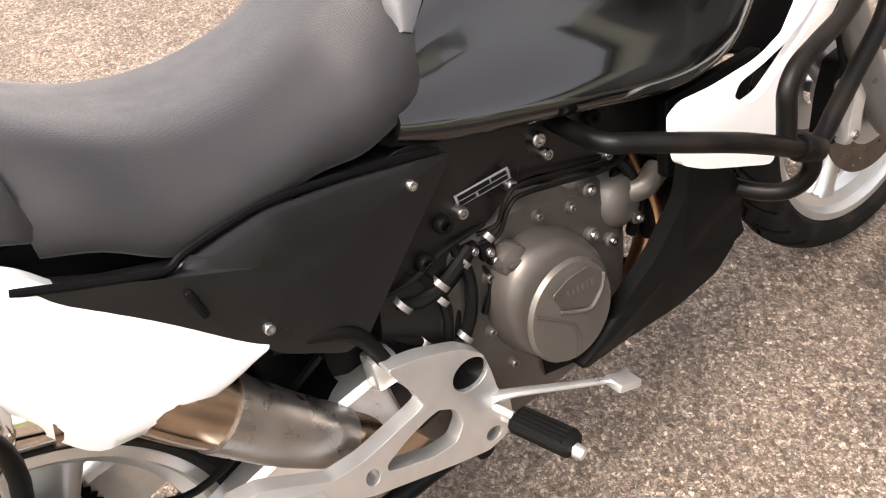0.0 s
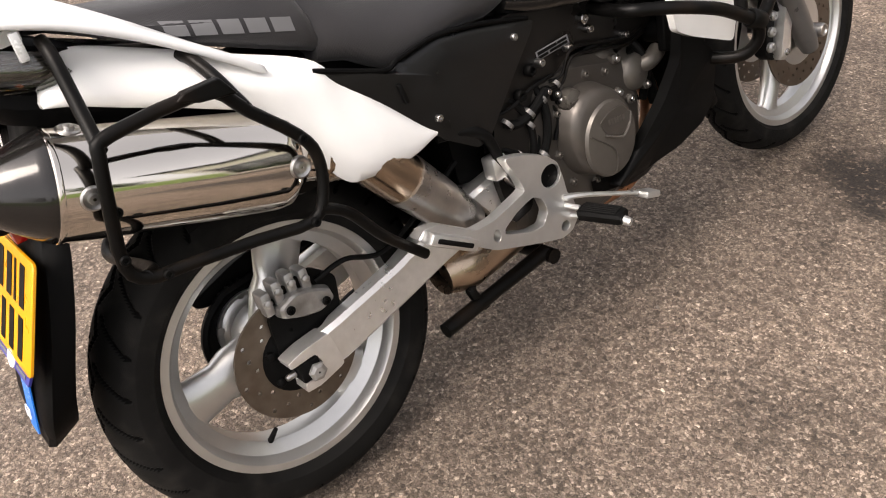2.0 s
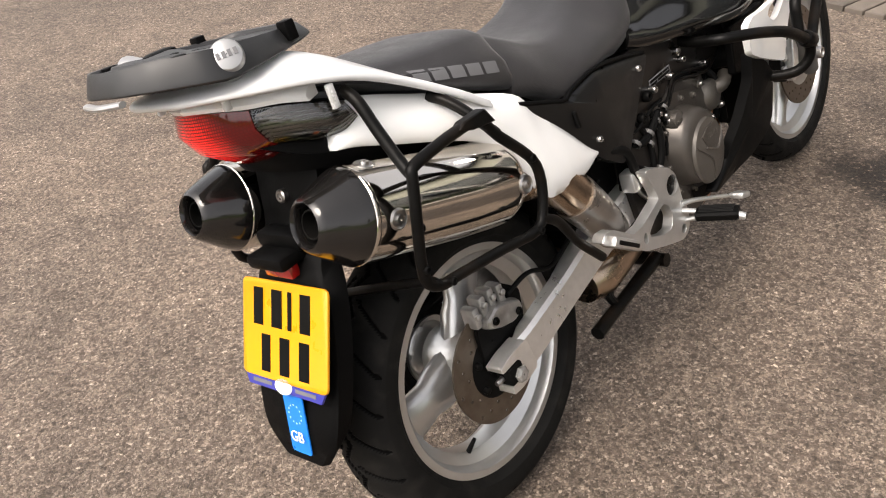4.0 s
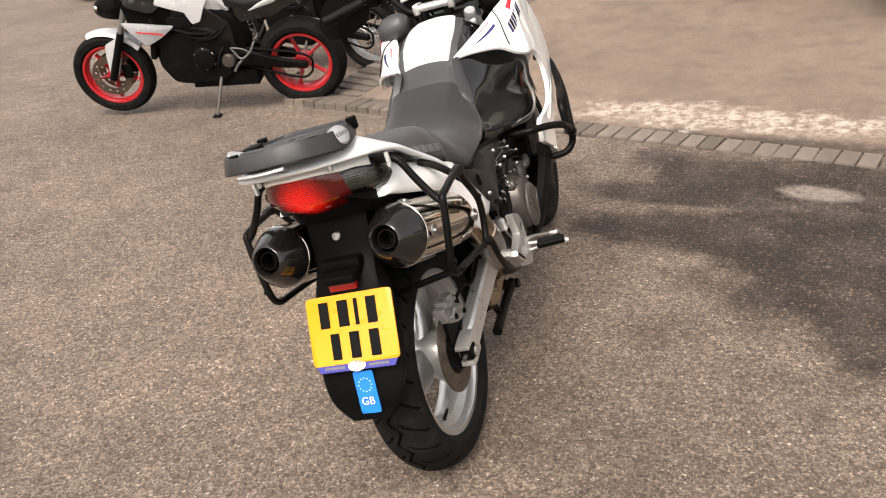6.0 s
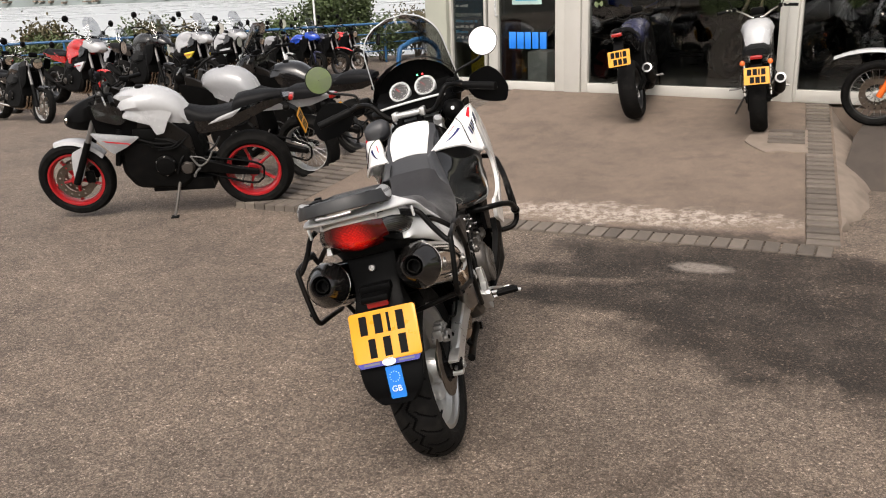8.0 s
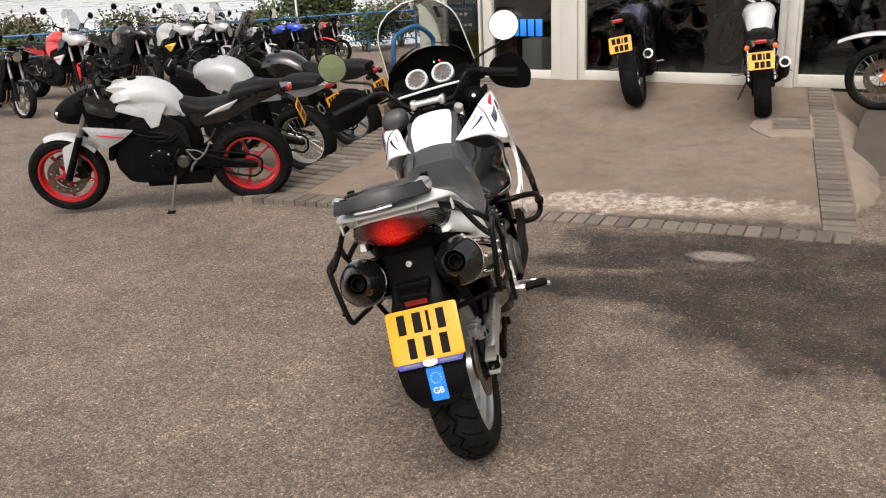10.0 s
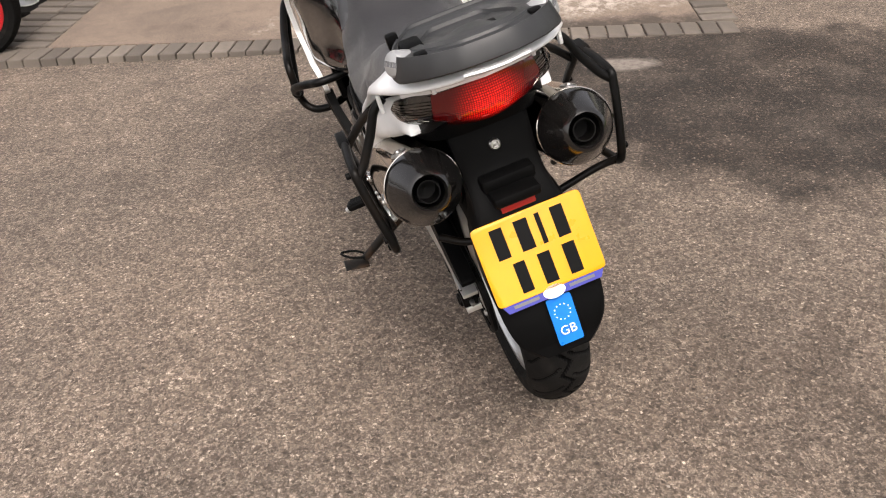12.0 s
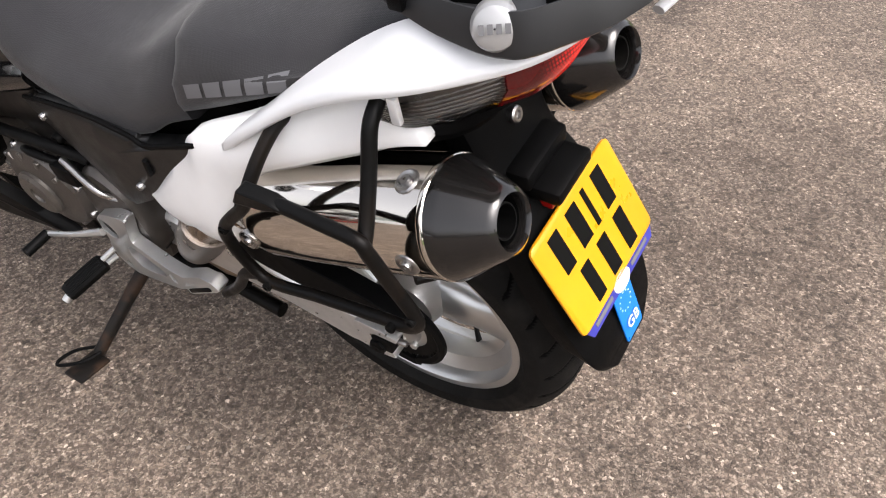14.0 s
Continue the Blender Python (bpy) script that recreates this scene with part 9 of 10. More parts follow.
    for y, zt, w, zb in ((0.44, seat_z + 0.02, 0.09, 0.74), (0.52, tank_z - 0.08, 0.13, 0.72), (0.64, tank_z - 0.015, 0.150, 0.75), (0.78, tank_z, 0.172, 0.80), (0.92, tank_z - 0.025, 0.155, 0.84), (1.0, tank_z - 0.06, 0.11, 0.86)):
        pts = [(0, zt), (w * 0.5, zt - 0.008), (w * 0.85, zt - 0.05), (w, zt - 0.11), (w * 0.86, (zt + zb) / 2 - 0.04), (w * 0.8, zb), (0, zb - 0.01)]
        rings.append([Vector((x, y, z)) for x, z in pts + [(-x, z) for x, z in pts[-2:0:-1]]])
    bm = B()
    loft(bm, smooth_rings(rings, 4))
    tk = part("fuel_tank", bm, tank_mat, t, angle=50)
    bm = B()
    revolve(bm, [(0.001, 0.012), (0.03, 0.010), (0.034, 0.0), (0.034, -0.01)], (0, 0.80, tank_z + 0.004), (0, 0, 1), 20, cap=False)
    part("filler_cap", bm, M_DARK, tk)
    if panel:
        for s in (1, -1):
            bm = B()
            puff(bm, rounded([(s * 0.175, 0.82, 0.68), (s * 0.19, 1.00, 0.71), (s * 0.20, 1.18, 0.735), (s * 0.205, 1.12, 0.66), (s * 0.20, 1.03, 0.56), (s * 0.185, 0.92, 0.61)], 0.12), (-s * 0.02, 0, 0), 0.01, 4)
            sp = part("side_panel", bm, panel, t)
            bm = B()
            vs = [bm.verts.new((s * 0.2135, y, z)) for y, z in ((0.88, 0.635), (1.06, 0.662), (1.09, 0.677), (0.90, 0.65))]
            bm.faces.new(vs)
            part("panel_stripe", bm, M_RED, sp)
            bm = B()
            puff(bm, rounded([(s * 0.13, 0.86, 0.84), (s * 0.18, 1.02, 0.98), (s * 0.16, 1.14, 0.94), (s * 0.19, 1.12, 0.84), (s * 0.18, 0.95, 0.78)], 0.2), (-s * 0.02, 0, 0), 0.012, 4)
            part("intake_panel", bm, P_BLACK, t)
            bm = B()
            puff(bm, rounded([(s * 0.12, 1.00, 0.93), (s * 0.115, 0.97, tank_z - 0.035), (s * 0.125, 0.84, tank_z - 0.030), (s * 0.135, 0.68, tank_z - 0.075), (s * 0.13, 0.54, 0.87), (s * 0.150, 0.59, 0.79), (s * 0.160, 0.63, 0.70), (s * 0.162, 0.69, 0.685), (s * 0.164, 0.71, 0.765), (s * 0.165, 0.82, 0.80), (s * 0.155, 0.94, 0.84)], 0.15), (-s * 0.03, 0, 0), 0.012, 5)
            part("tank_cover", bm, tank_mat, tk)
    # radiator shrouds, wiring and heads that darken the middle of the machine
    for s in (1, -1):
        bm = B()
        puff(bm, rounded([(s * 0.12, 0.78, 0.80), (s * 0.15, 0.92, 0.90), (s * 0.15, 1.06, 0.92), (s * 0.15, hy + 0.10, hz - 0.06), (s * 0.15, hy + 0.06, 0.66), (s * 0.15, 0.98, 0.52), (s * 0.13, 0.86, 0.62)], 0.15), (-s * 0.03, 0, 0), 0.012, 4)
        part("radiator_shroud", bm, M_BLACK_MATT, t)
        bm = B()
        box(bm, (s * 0.10 - 0.05, 0.70, 0.60), (s * 0.10 + 0.05, 0.88, 0.74), 0.02)
        part("cylinder_head", bm, M_DARK, t)
        bm = B()
        revolve(bm, [(0.055, 0.10), (0.054, 0.15), (0.042, 0.165), (0.001, 0.168)], (0, 0.50, 0.40), (s, 0, 0), 20, cap=False)
        part("sprocket_cover", bm, M_ENGINE, t)
        for q in range(3):
            bm = B()
            tube(bm, [(s * 0.13, 0.46 + q * 0.06, 0.66 - q * 0.03), (s * 0.16, 0.56 + q * 0.05, 0.58), (s * 0.15, 0.70 + q * 0.05, 0.56 + q * 0.03)], 0.007, 6)
            part("wiring_loom", bm, M_RUBBER_SMOOTH, t)
    # seat and tail
    rings = []
    if tail == "sport":
        rows = ((-0.28, 0.05, seat_z + 0.10, seat_z + 0.125), (-0.15, 0.10, seat_z + 0.075, seat_z + 0.13), (0.06, 0.12, seat_z + 0.02, seat_z + 0.10), (0.12, 0.13, seat_z - 0.04, seat_z + 0.03), (0.30, 0.135, seat_z - 0.06, seat_z), (0.44, 0.10, seat_z - 0.06, seat_z + 0.03), (0.52, 0.07, seat_z - 0.03, seat_z + 0.06))
    else:
        rows = ((-0.28, 0.10, seat_z - 0.01, seat_z + 0.045), (-0.15, 0.125, seat_z - 0.03, seat_z + 0.06), (0.05, 0.135, seat_z - 0.05, seat_z + 0.05), (0.15, 0.14, seat_z - 0.05, seat_z + 0.01), (0.34, 0.13, seat_z - 0.06, seat_z), (0.48, 0.085, seat_z - 0.05, seat_z + 0.04))
    for y, w, zb, zt in rows:
        pts = [(0, zt), (w * 0.6, zt - 0.002), (w * 0.9, zt - 0.015), (w, zt - 0.04), (w * 0.98, zb), (0, zb)]
        rings.append([Vector((x, y, z)) for x, z in pts + [(-x, z) for x, z in pts[-2:0:-1]]])
    bm = B()
    loft(bm, smooth_rings(rings, 4))
    part("seat", bm, P_SEAT, t, angle=55)
    bm = B()
    tz2 = seat_z + (0.08 if tail == "sport" else -0.02)
    loft(bm, [[Vector((x, y, z)) for x, z in ((-w, zc), (w, zc), (w * 0.7, zc - h), (-w * 0.7, zc - h))] for y, w, zc, h in ((-0.34, 0.06, tz2 + 0.01, 0.03), (-0.15, 0.11, tz2 - 0.01, 0.08), (0.15, 0.125, seat_z - 0.05, 0.10), (0.40, 0.11, seat_z - 0.06, 0.12))])
    tl = part("tail_unit", bm, P_BLACK if tail in ("sport", "classic") else tank_mat, t, angle=35)
    for s in (1, -1):
        bm = B()
        puff(bm, rounded([(s * 0.125, 0.02, seat_z + 0.03), (s * 0.135, 0.20, seat_z - 0.03), (s * 0.14, 0.30, seat_z - 0.09), (s * 0.125, 0.10, seat_z - 0.04)], 0.15), (-s * 0.02, 0, 0), 0.006, 3)
        part("seat_panel", bm, tank_mat, t)
    bm = B()
    box(bm, (-0.055, -0.375, tz2 - 0.03), (0.055, -0.335, tz2 + 0.01), 0.012)
    part("tail_lamp", bm, M_RED_LENS, tl, "red tail lamp")
    # rear mudguard, plate and indicators
    py, pz = (-0.36, 0.66 if tail != "classic" else 0.60) if tail != "sport" else (-0.40, 0.70)
    bm = B()
    loft(bm, [[Vector((x, y, z)) for x in (-w, w)] + [Vector((x, y + 0.02, z + 0.004)) for x in (w, -w)] for y, z, w in ((-0.28, tz2 - 0.05, 0.05), (py + 0.02, pz + 0.10, 0.05), (py - 0.04, pz - 0.10, 0.07))])
    part("rear_mudguard", bm, M_BLACK_MATT, t)
    if plate_on:
        pm = Matrix.Translation((0, py - 0.022, pz)) @ Matrix.Rotation(radians(-20), 4, "X") @ Matrix.Rotation(radians(90), 4, "X")
        bm = B()
        loft(bm, [[pm @ (p + Vector((0, 0, z))) for p in rounded([(-0.114, -0.082, 0), (0.114, -0.082, 0), (0.114, 0.082, 0), (-0.114, 0.082, 0)], 0.06)] for z in (0, 0.004)])
        npl = part("number_plate", bm, M_YELLOW, t, "yellow rear number plate with black bars")
        for row, cells in ((0, ((-0.085, -0.045), (-0.035, 0.005), (0.015, 0.03), (0.04, 0.08))), (1, ((-0.062, -0.022), (-0.012, 0.028), (0.038, 0.078)))):
            for x0, x1 in cells:
                bm = B()
                bars(bm, pm, [(x0, x1, 0.006 - row * 0.076, 0.066 - row * 0.076)], 0.0042)
                part("plate_bar", bm, M_INK, npl)
    for s in (1, -1):
        bm = B()
        tube(bm, [(s * 0.04, -0.31, tz2 - 0.06), (s * 0.10, -0.32, tz2 - 0.06)], 0.007, 6, False)
        st2 = part("indicator_stem", bm, M_BLACK_MATT, t)
        bm = B()
        revolve(bm, [(0.001, -0.03), (0.022, -0.022), (0.027, 0.0), (0.02, 0.02), (0.001, 0.026)], (s * 0.125, -0.32, tz2 - 0.06), (0, 1, 0), 14, cap=False)
        part("indicator", bm, P_ORANGE if tail == "classic" else M_DARK, st2)
    # shocks on classic machines
    if tail == "classic":
        for s in (1, -1):
            bm = B()
            tube(bm, [(s * 0.12, 0.02, 0.36), (s * 0.12, 0.08, 0.66)], 0.014, 10, False)
            sh = part("rear_shock", bm, M_CHROME, t)
            for q in range(8):
                bm = B()
                f = q / 8
                revolve(bm, [(0.020, -0.006), (0.027, 0), (0.020, 0.006)], (s * 0.12, 0.03 + 0.05 * f, 0.40 + 0.24 * f), (0, 0.2, 1), 12)
                part("spring_coil", bm, M_CHROME, sh)
    # front: lamp, bars, mirrors, screen
    lm = headlamp or M_CHROME
    bm = B()
    if cowl:
        rings = []
        for y, w, zb, zt in ((hy - 0.02, 0.16, hz - 0.10, hz + 0.10), (hy + 0.14, 0.15, hz - 0.12, hz + 0.10), (hy + 0.27, 0.10, hz - 0.10, hz + 0.03), (hy + 0.33, 0.05, hz - 0.07, hz - 0.02)):
            rings.append([Vector((w * c, y, (zb + zt) / 2 + (zt - zb) / 2 * q)) for c, q in ((0.7, -1), (1, -0.3), (0.9, 0.6), (0.4, 1), (-0.4, 1), (-0.9, 0.6), (-1, -0.3), (-0.7, -1))])
        loft(bm, smooth_rings(rings, 3))
        part("nose_cowl", bm, cowl, t, angle=50)
    elif low_nose:
        rings = []
        for y, w, zb, zt in ((hy + 0.06, 0.11, hz - 0.26, hz - 0.02), (hy + 0.16, 0.12, hz - 0.28, hz - 0.06), (hy + 0.27, 0.09, hz - 0.27, hz - 0.12), (hy + 0.33, 0.04, hz - 0.25, hz - 0.18)):
            rings.append([Vector((w * c, y, (zb + zt) / 2 + (zt - zb) / 2 * q)) for c, q in ((0.6, -1), (1, -0.2), (0.85, 0.6), (0.4, 1), (-0.4, 1), (-0.85, 0.6), (-1, -0.2), (-0.6, -1))])
        loft(bm, smooth_rings(rings, 3))
        nc = part("nose_cowl", bm, M_BLACK_MATT, t, angle=40)
        for s in (1, -1):
            bm = B()
            revolve(bm, [(0.024, 0.0), (0.022, 0.012), (0.001, 0.018)], (s * 0.05, hy + 0.30, hz - 0.20), (s * 0.3, 1, 0.1), 16, cap=False)
            part("headlamp", bm, M_CHROME, nc)
    else:
        revolve(bm, [(0.001, -0.10), (0.06, -0.08), (0.085, 0.0), (0.088, 0.04), (0.08, 0.05)], (0, hy + 0.14, hz - 0.02), (0, 1, -0.1), 24, cap=False)
        part("headlamp", bm, M_DARK if not headlamp else lm, t)
        bm = B()
        revolve(bm, [(0.082, 0.046), (0.04, 0.056), (0.001, 0.058)], (0, hy + 0.14, hz - 0.02), (0, 1, -0.1), 24, cap=False)
        part("headlamp_lens", bm, M_CHROME, t)
    bz, by, bx = bar_z, hy - 0.12, 0.36 if clip_on else 0.39
    bm = B()
    hb = [(bx, by - 0.06, bz), (bx - 0.13, by - 0.01, bz + 0.015), (0.15, by + 0.08, bz - 0.03 if not clip_on else bz), (0.06, by + 0.10, hz + 0.05), (0, by + 0.10, hz + 0.05)]
    tube(bm, hb + [(-x, y, z) for x, y, z in hb[-2::-1]], 0.012, 10)
    hbp = part("handlebar", bm, M_CHROME if tail == "classic" else M_BLACK_TUBE, t)
    for s in (1, -1):
        bm = B()
        tube(bm, [(s * (bx - 0.12), by - 0.012, bz + 0.014), (s * (bx + 0.01), by - 0.064, bz)], 0.0175, 10, False)
        part("grip", bm, M_RUBBER_SMOOTH, hbp)
        bm = B()
        tube(bm, [(s * (bx - 0.14), by + 0.05, bz + 0.01), (s * bx, by - 0.01, bz - 0.012)], 0.006, 6, False)
        part("lever", bm, M_SILVER, hbp)
        bm = B()
        box(bm, (s * (bx - 0.16) - 0.022, by - 0.02, bz - 0.01), (s * (bx - 0.16) + 0.022, by + 0.05, bz + 0.035), 0.01)
        part("switch_block", bm, M_BLACK_MATT, hbp)
        if mirrors:
            bm = B()
            tube(bm, [(s * (bx - 0.14), by + 0.03, bz + 0.02), (s * (bx - 0.10), by + 0.05, bz + 0.12), (s * (bx + 0.0), by + 0.03, bz + 0.20)], 0.006, 6)
            ms = part("mirror_stem", bm, M_BLACK_TUBE, hbp)
            bm = B()
            revolve(bm, [(0.001, 0.0), (0.05, 0.0), (0.055, -0.006), (0.035, -0.03), (0.001, -0.034)], (s * (bx + 0.01), by + 0.02, bz + 0.22), (-s * 0.15, -1, 0), 20, cap=False)
            part("mirror", bm, M_BLACK_MATT, hbp)
            bm = B()
            revolve(bm, [(0.050, 0.0015), (0.001, 0.002)], (s * (bx + 0.01), by + 0.02, bz + 0.22), (-s * 0.15, -1, 0), 20, cap=False)
            part("mirror_glass", bm, M_MIRROR, hbp)
        bm = B()
        tube(bm, [(s * (bx - 0.18), by + 0.05, bz), (s * 0.12, by + 0.20, bz - 0.06), (s * 0.05, by + 0.18, hz - 0.08)], 0.006, 6)
        part("control_cable", bm, M_RUBBER_SMOOTH, hbp)
    bm = B()
    box(bm, (-0.07, by + 0.13, hz + 0.07), (0.07, by + 0.18, hz + 0.15), 0.02, Matrix())
    part("instrument_pod", bm, M_BLACK_MATT, t)
    if screen:
        bm = B()
        rows2 = []
        for i in range(9):
            v = i / 8
            w = 0.18 * (1 - 0.25 * v) * (1 if v < 0.7 else math.sqrt(max(0.04, 1 - ((v - 0.7) / 0.33) ** 2)))
            rows2.append([bm.verts.new((w * u, hy + 0.26 - 0.26 * v - 0.10 * u * u, hz + 0.02 + 0.42 * v)) for u in (-1, -0.66, -0.33, 0, 0.33, 0.66, 1)])
        for a, b in zip(rows2, rows2[1:]):
            for q in range(6):
                bm.faces.new((a[q], a[q + 1], b[q + 1], b[q]))
        bmesh.ops.solidify(bm, geom=bm.faces[:], thickness=0.004)
        part("windscreen", bm, M_FLYSCREEN, t, angle=60)
    if case:
        bm = B()
        box(bm, (-0.2, -0.52, seat_z + 0.10), (0.2, -0.14, seat_z + 0.40), 0.04)
        part("top_case", bm, M_BLACK_MATT, t, "black top case")
    # side stand and chain
    bm = B()
    tube(bm, [(-0.14, 0.58, 0.28), (-0.20, 0.60, 0.18), (-0.27, 0.63, 0.045)], [0.013, 0.012, 0.011], 8)
    sd = part("side_stand", bm, M_ENGINE_LIGHT, t)
    bm = B()
    box(bm, (-0.315, 0.60, 0.030), (-0.25, 0.66, 0.046), 0.005)
    part("stand_foot", bm, M_DARK, sd)
    bm = B()
    tube(bm, [(-0.09, 0.46, rr + 0.16), (-0.09, 0.05, rr + 0.095), (-0.09, -0.07, rr + 0.05), (-0.09, -0.085, rr), (-0.09, -0.06, rr - 0.07), (-0.09, 0.05, rr - 0.09), (-0.09, 0.46, rr + 0.04)], 0.009, 6)
    part("chain", bm, M_DARK, t)
    for ps in ([(-0.13, 0.55, 0.60), (-0.17, 0.70, 0.62), (-0.15, 0.86, 0.66)], [(0.13, 0.55, 0.60), (0.17, 0.70, 0.62), (0.15, 0.86, 0.66)], [(-0.12, 0.5, 0.52), (-0.17, 0.54, 0.46), (-0.16, 0.58, 0.36)]):
        bm = B()
        tube(bm, ps, 0.010, 8)
        part("coolant_hose", bm, M_RUBBER_SMOOTH, t)
    return t


def stand_at(x, y, z, heading):
    return Matrix.Translation((x, y, z)) @ Matrix.Rotation(radians(heading), 4, "Z")


def by_front(x, y, heading, wb=1.42):
    """The pose of a machine whose front wheel stands at x, y."""
    a = radians(heading)
    rx, ry = x + wb * math.sin(a), y - wb * math.cos(a)
    return stand_at(rx, ry, (ground_z(rx, ry) + ground_z(x, y)) / 2, heading)


parked_bike(stand_at(-1.97, 3.90, -0.094, 99.0), "pale grey naked motorcycle with bright red wheels on its side stand", P_GREY_WHITE, wb=1.42, rim=P_RIM_RED, fender=P_GREY_WHITE, panel=P_LIGHT_GREY, exhaust="low", bar_z=1.02, plate_on=True, seat_z=0.83, low_nose=True)
parked_bike(stand_at(-1.775, 5.0, ground_z(-1.775, 5.0), 72), "light grey and navy roadster with spoked wheels and yellow plate", P_LIGHT_GREY, wb=1.48, rim=M_SILVER, spoked=True, fender=P_NAVY, tail="adventure", exhaust="side", bar_z=1.12, seat_z=0.86, tank_z=1.08)
parked_bike(stand_at(-1.526, 6.24, ground_z(-1.526, 6.24), 70), "black motorcycle with a long dark seat and yellow plate", P_BLACK, wb=1.48, tail="adventure", exhaust="side", bar_z=1.12, seat_z=0.88, screen=True, cowl=P_BLACK)
row = [
    (-7.65, 10.49, dict(label="black classic motorcycle with wire-spoked wheels", tank_mat=P_BLACK, spoked=True, rim=M_BRUSHED, tail="classic", exhaust="twin", bar_z=1.08, seat_z=0.78, tank_z=0.98, fork_mat=M_DARK)),
    (-7.99, 12.98, dict(label="red and white adventure motorcycle with a short screen", tank_mat=P_RED, panel=P_GREY_WHITE, fender=P_RED, tail="adventure", cowl=P_GREY_WHITE, screen=True, exhaust="side", bar_z=1.16, seat_z=0.86, tank_z=1.1)),
    (-7.29, 14.38, dict(label="black adventure motorcycle with a tall clear screen", tank_mat=P_BLACK, fender=P_BLACK, tail="adventure", cowl=P_BLACK, screen=True, exhaust="side", bar_z=1.18, seat_z=0.88, tank_z=1.12)),
    (-6.91, 15.75, dict(label="white and yellow adventure motorcycle with hand guards", tank_mat=P_GREY_WHITE, panel=P_YELLOW, fender=P_BLACK, tail="adventure", cowl=P_GREY_WHITE, screen=True, exhaust="side", bar_z=1.16, seat_z=0.86, tank_z=1.1)),
    (-6.47, 16.83, dict(label="white faired touring motorcycle", tank_mat=P_GREY_WHITE, panel=P_GREY_WHITE, fender=P_GREY_WHITE, tail="adventure", cowl=P_GREY_WHITE, screen=True, exhaust="single", bar_z=1.05)),
    (-5.97, 17.33, dict(label="black motorcycle carrying a black top case", tank_mat=P_BLACK, tail="adventure", exhaust="single", bar_z=1.10, case=True)),
    (-5.71, 18.59, dict(label="grey retro motorcycle with wire-spoked wheels and bright fork", tank_mat=P_LIGHT_GREY, spoked=True, rim=M_BRUSHED, fender=P_GREY_WHITE, tail="classic", exhaust="twin", bar_z=1.10, fork_mat=M_SILVER)),
    (-5.02, 18.7, dict(label="blue adventure motorcycle with a small screen", tank_mat=P_BLUE, fender=P_NAVY, tail="adventure", cowl=P_BLUE, screen=True, exhaust="side", bar_z=1.16, seat_z=0.86)),
    (-4.42, 18.6, dict(label="dark dirt motorcycle with wire-spoked wheels", tank_mat=P_NAVY, spoked=True, rim=M_RIM_BLACK, fender=P_RED, guard_high=True, tail="adventure", exhaust="side", bar_z=1.18, seat_z=0.9)),
    (-4.13, 19.48, dict(label="black and red dirt motorcycle with wire-spoked wheels", tank_mat=P_RED, spoked=True, rim=M_BRUSHED, fender=P_GREY_WHITE, guard_high=True, tail="adventure", exhaust="side", bar_z=1.18, seat_z=0.9)),
    (-9.26, 12.3, dict(label="dark grey roadster with a small fly screen", tank_mat=P_BLACK, tail="classic", exhaust="twin", bar_z=1.08, seat_z=0.8)),
    (-8.53, 15.6, dict(label="black faired motorcycle with silver panels", tank_mat=P_LIGHT_GREY, panel=P_BLACK, cowl=P_BLACK, screen=True, exhaust="single", bar_z=1.08)),
    (-6.54, 18.94, dict(label="black roadster parked behind the white tourer", tank_mat=P_BLACK, exhaust="single", bar_z=1.12)),
]
for k, (x, y, spec) in enumerate(row):
    parked_bike(by_front(x, y, -122) @ Matrix.Scale(1.17 if 1 <= k <= 4 else 1.0, 4), plate_on=False, group="row of motorcycles along the railing", **spec)
parked_bike(stand_at(1.285, 5.41, 0.280, -16) @ Matrix.Scale(0.87, 4), "dark purple-black sport motorcycle with yellow plate before the window", P_NAVY, exhaust="side", bar_z=1.05, seat_z=0.86, group="motorcycles before the showroom", lean=11)
parked_bike(stand_at(2.262, 4.80, 0.248, -15) @ Matrix.Scale(0.87, 4), "white retro motorcycle with orange indicators and yellow plate", P_GREY_WHITE, tail="classic", exhaust="side", bar_z=1.14, seat_z=0.80, tank_z=1.06, rim=M_RIM_BLACK, group="motorcycles before the showroom", lean=6, rw=0.08)
parked_bike(stand_at(4.40, 4.27, 0.287, 68) @ Matrix.Scale(0.92, 4), "white and red dirt motorcycle with orange forks", P_GREY_WHITE, spoked=True, rim=M_RIM_BLACK, fender=P_GREY_WHITE, guard_high=True, tail="adventure", exhaust="side", bar_z=1.2, seat_z=0.92, fork_mat=P_ORANGE, plate_on=False, group="motorcycles before the showroom", lean=5)
M_GLOW = emitter("warm_headlamp", (1.0, 0.72, 0.42), 6.0)
for u, v, hd, spec in ((0.9, 3.2, 150, dict(label="dark motorcycle on show behind the window", tank_mat=P_BLACK)), (1.75, 2.9, 160, dict(label="dark motorcycle on show with lit headlamp", tank_mat=P_NAVY, headlamp=M_GLOW)), (3.3, 2.9, 120, dict(label="green-grey motorcycle on show behind the window", tank_mat=P_LIGHT_GREY)), (-0.3, 3.6, 140, dict(label="blue motorcycle on show inside the door", tank_mat=P_BLUE)), (4.6, 3.2, 140, dict(label="black motorcycle on show behind the window", tank_mat=P_BLACK))):
    p = BM @ Vector((u, v, SILL))
    parked_bike(stand_at(p.x, p.y, SILL, hd - 27.5), exhaust="side", plate_on=False, group="showroom motorcycles", **spec)


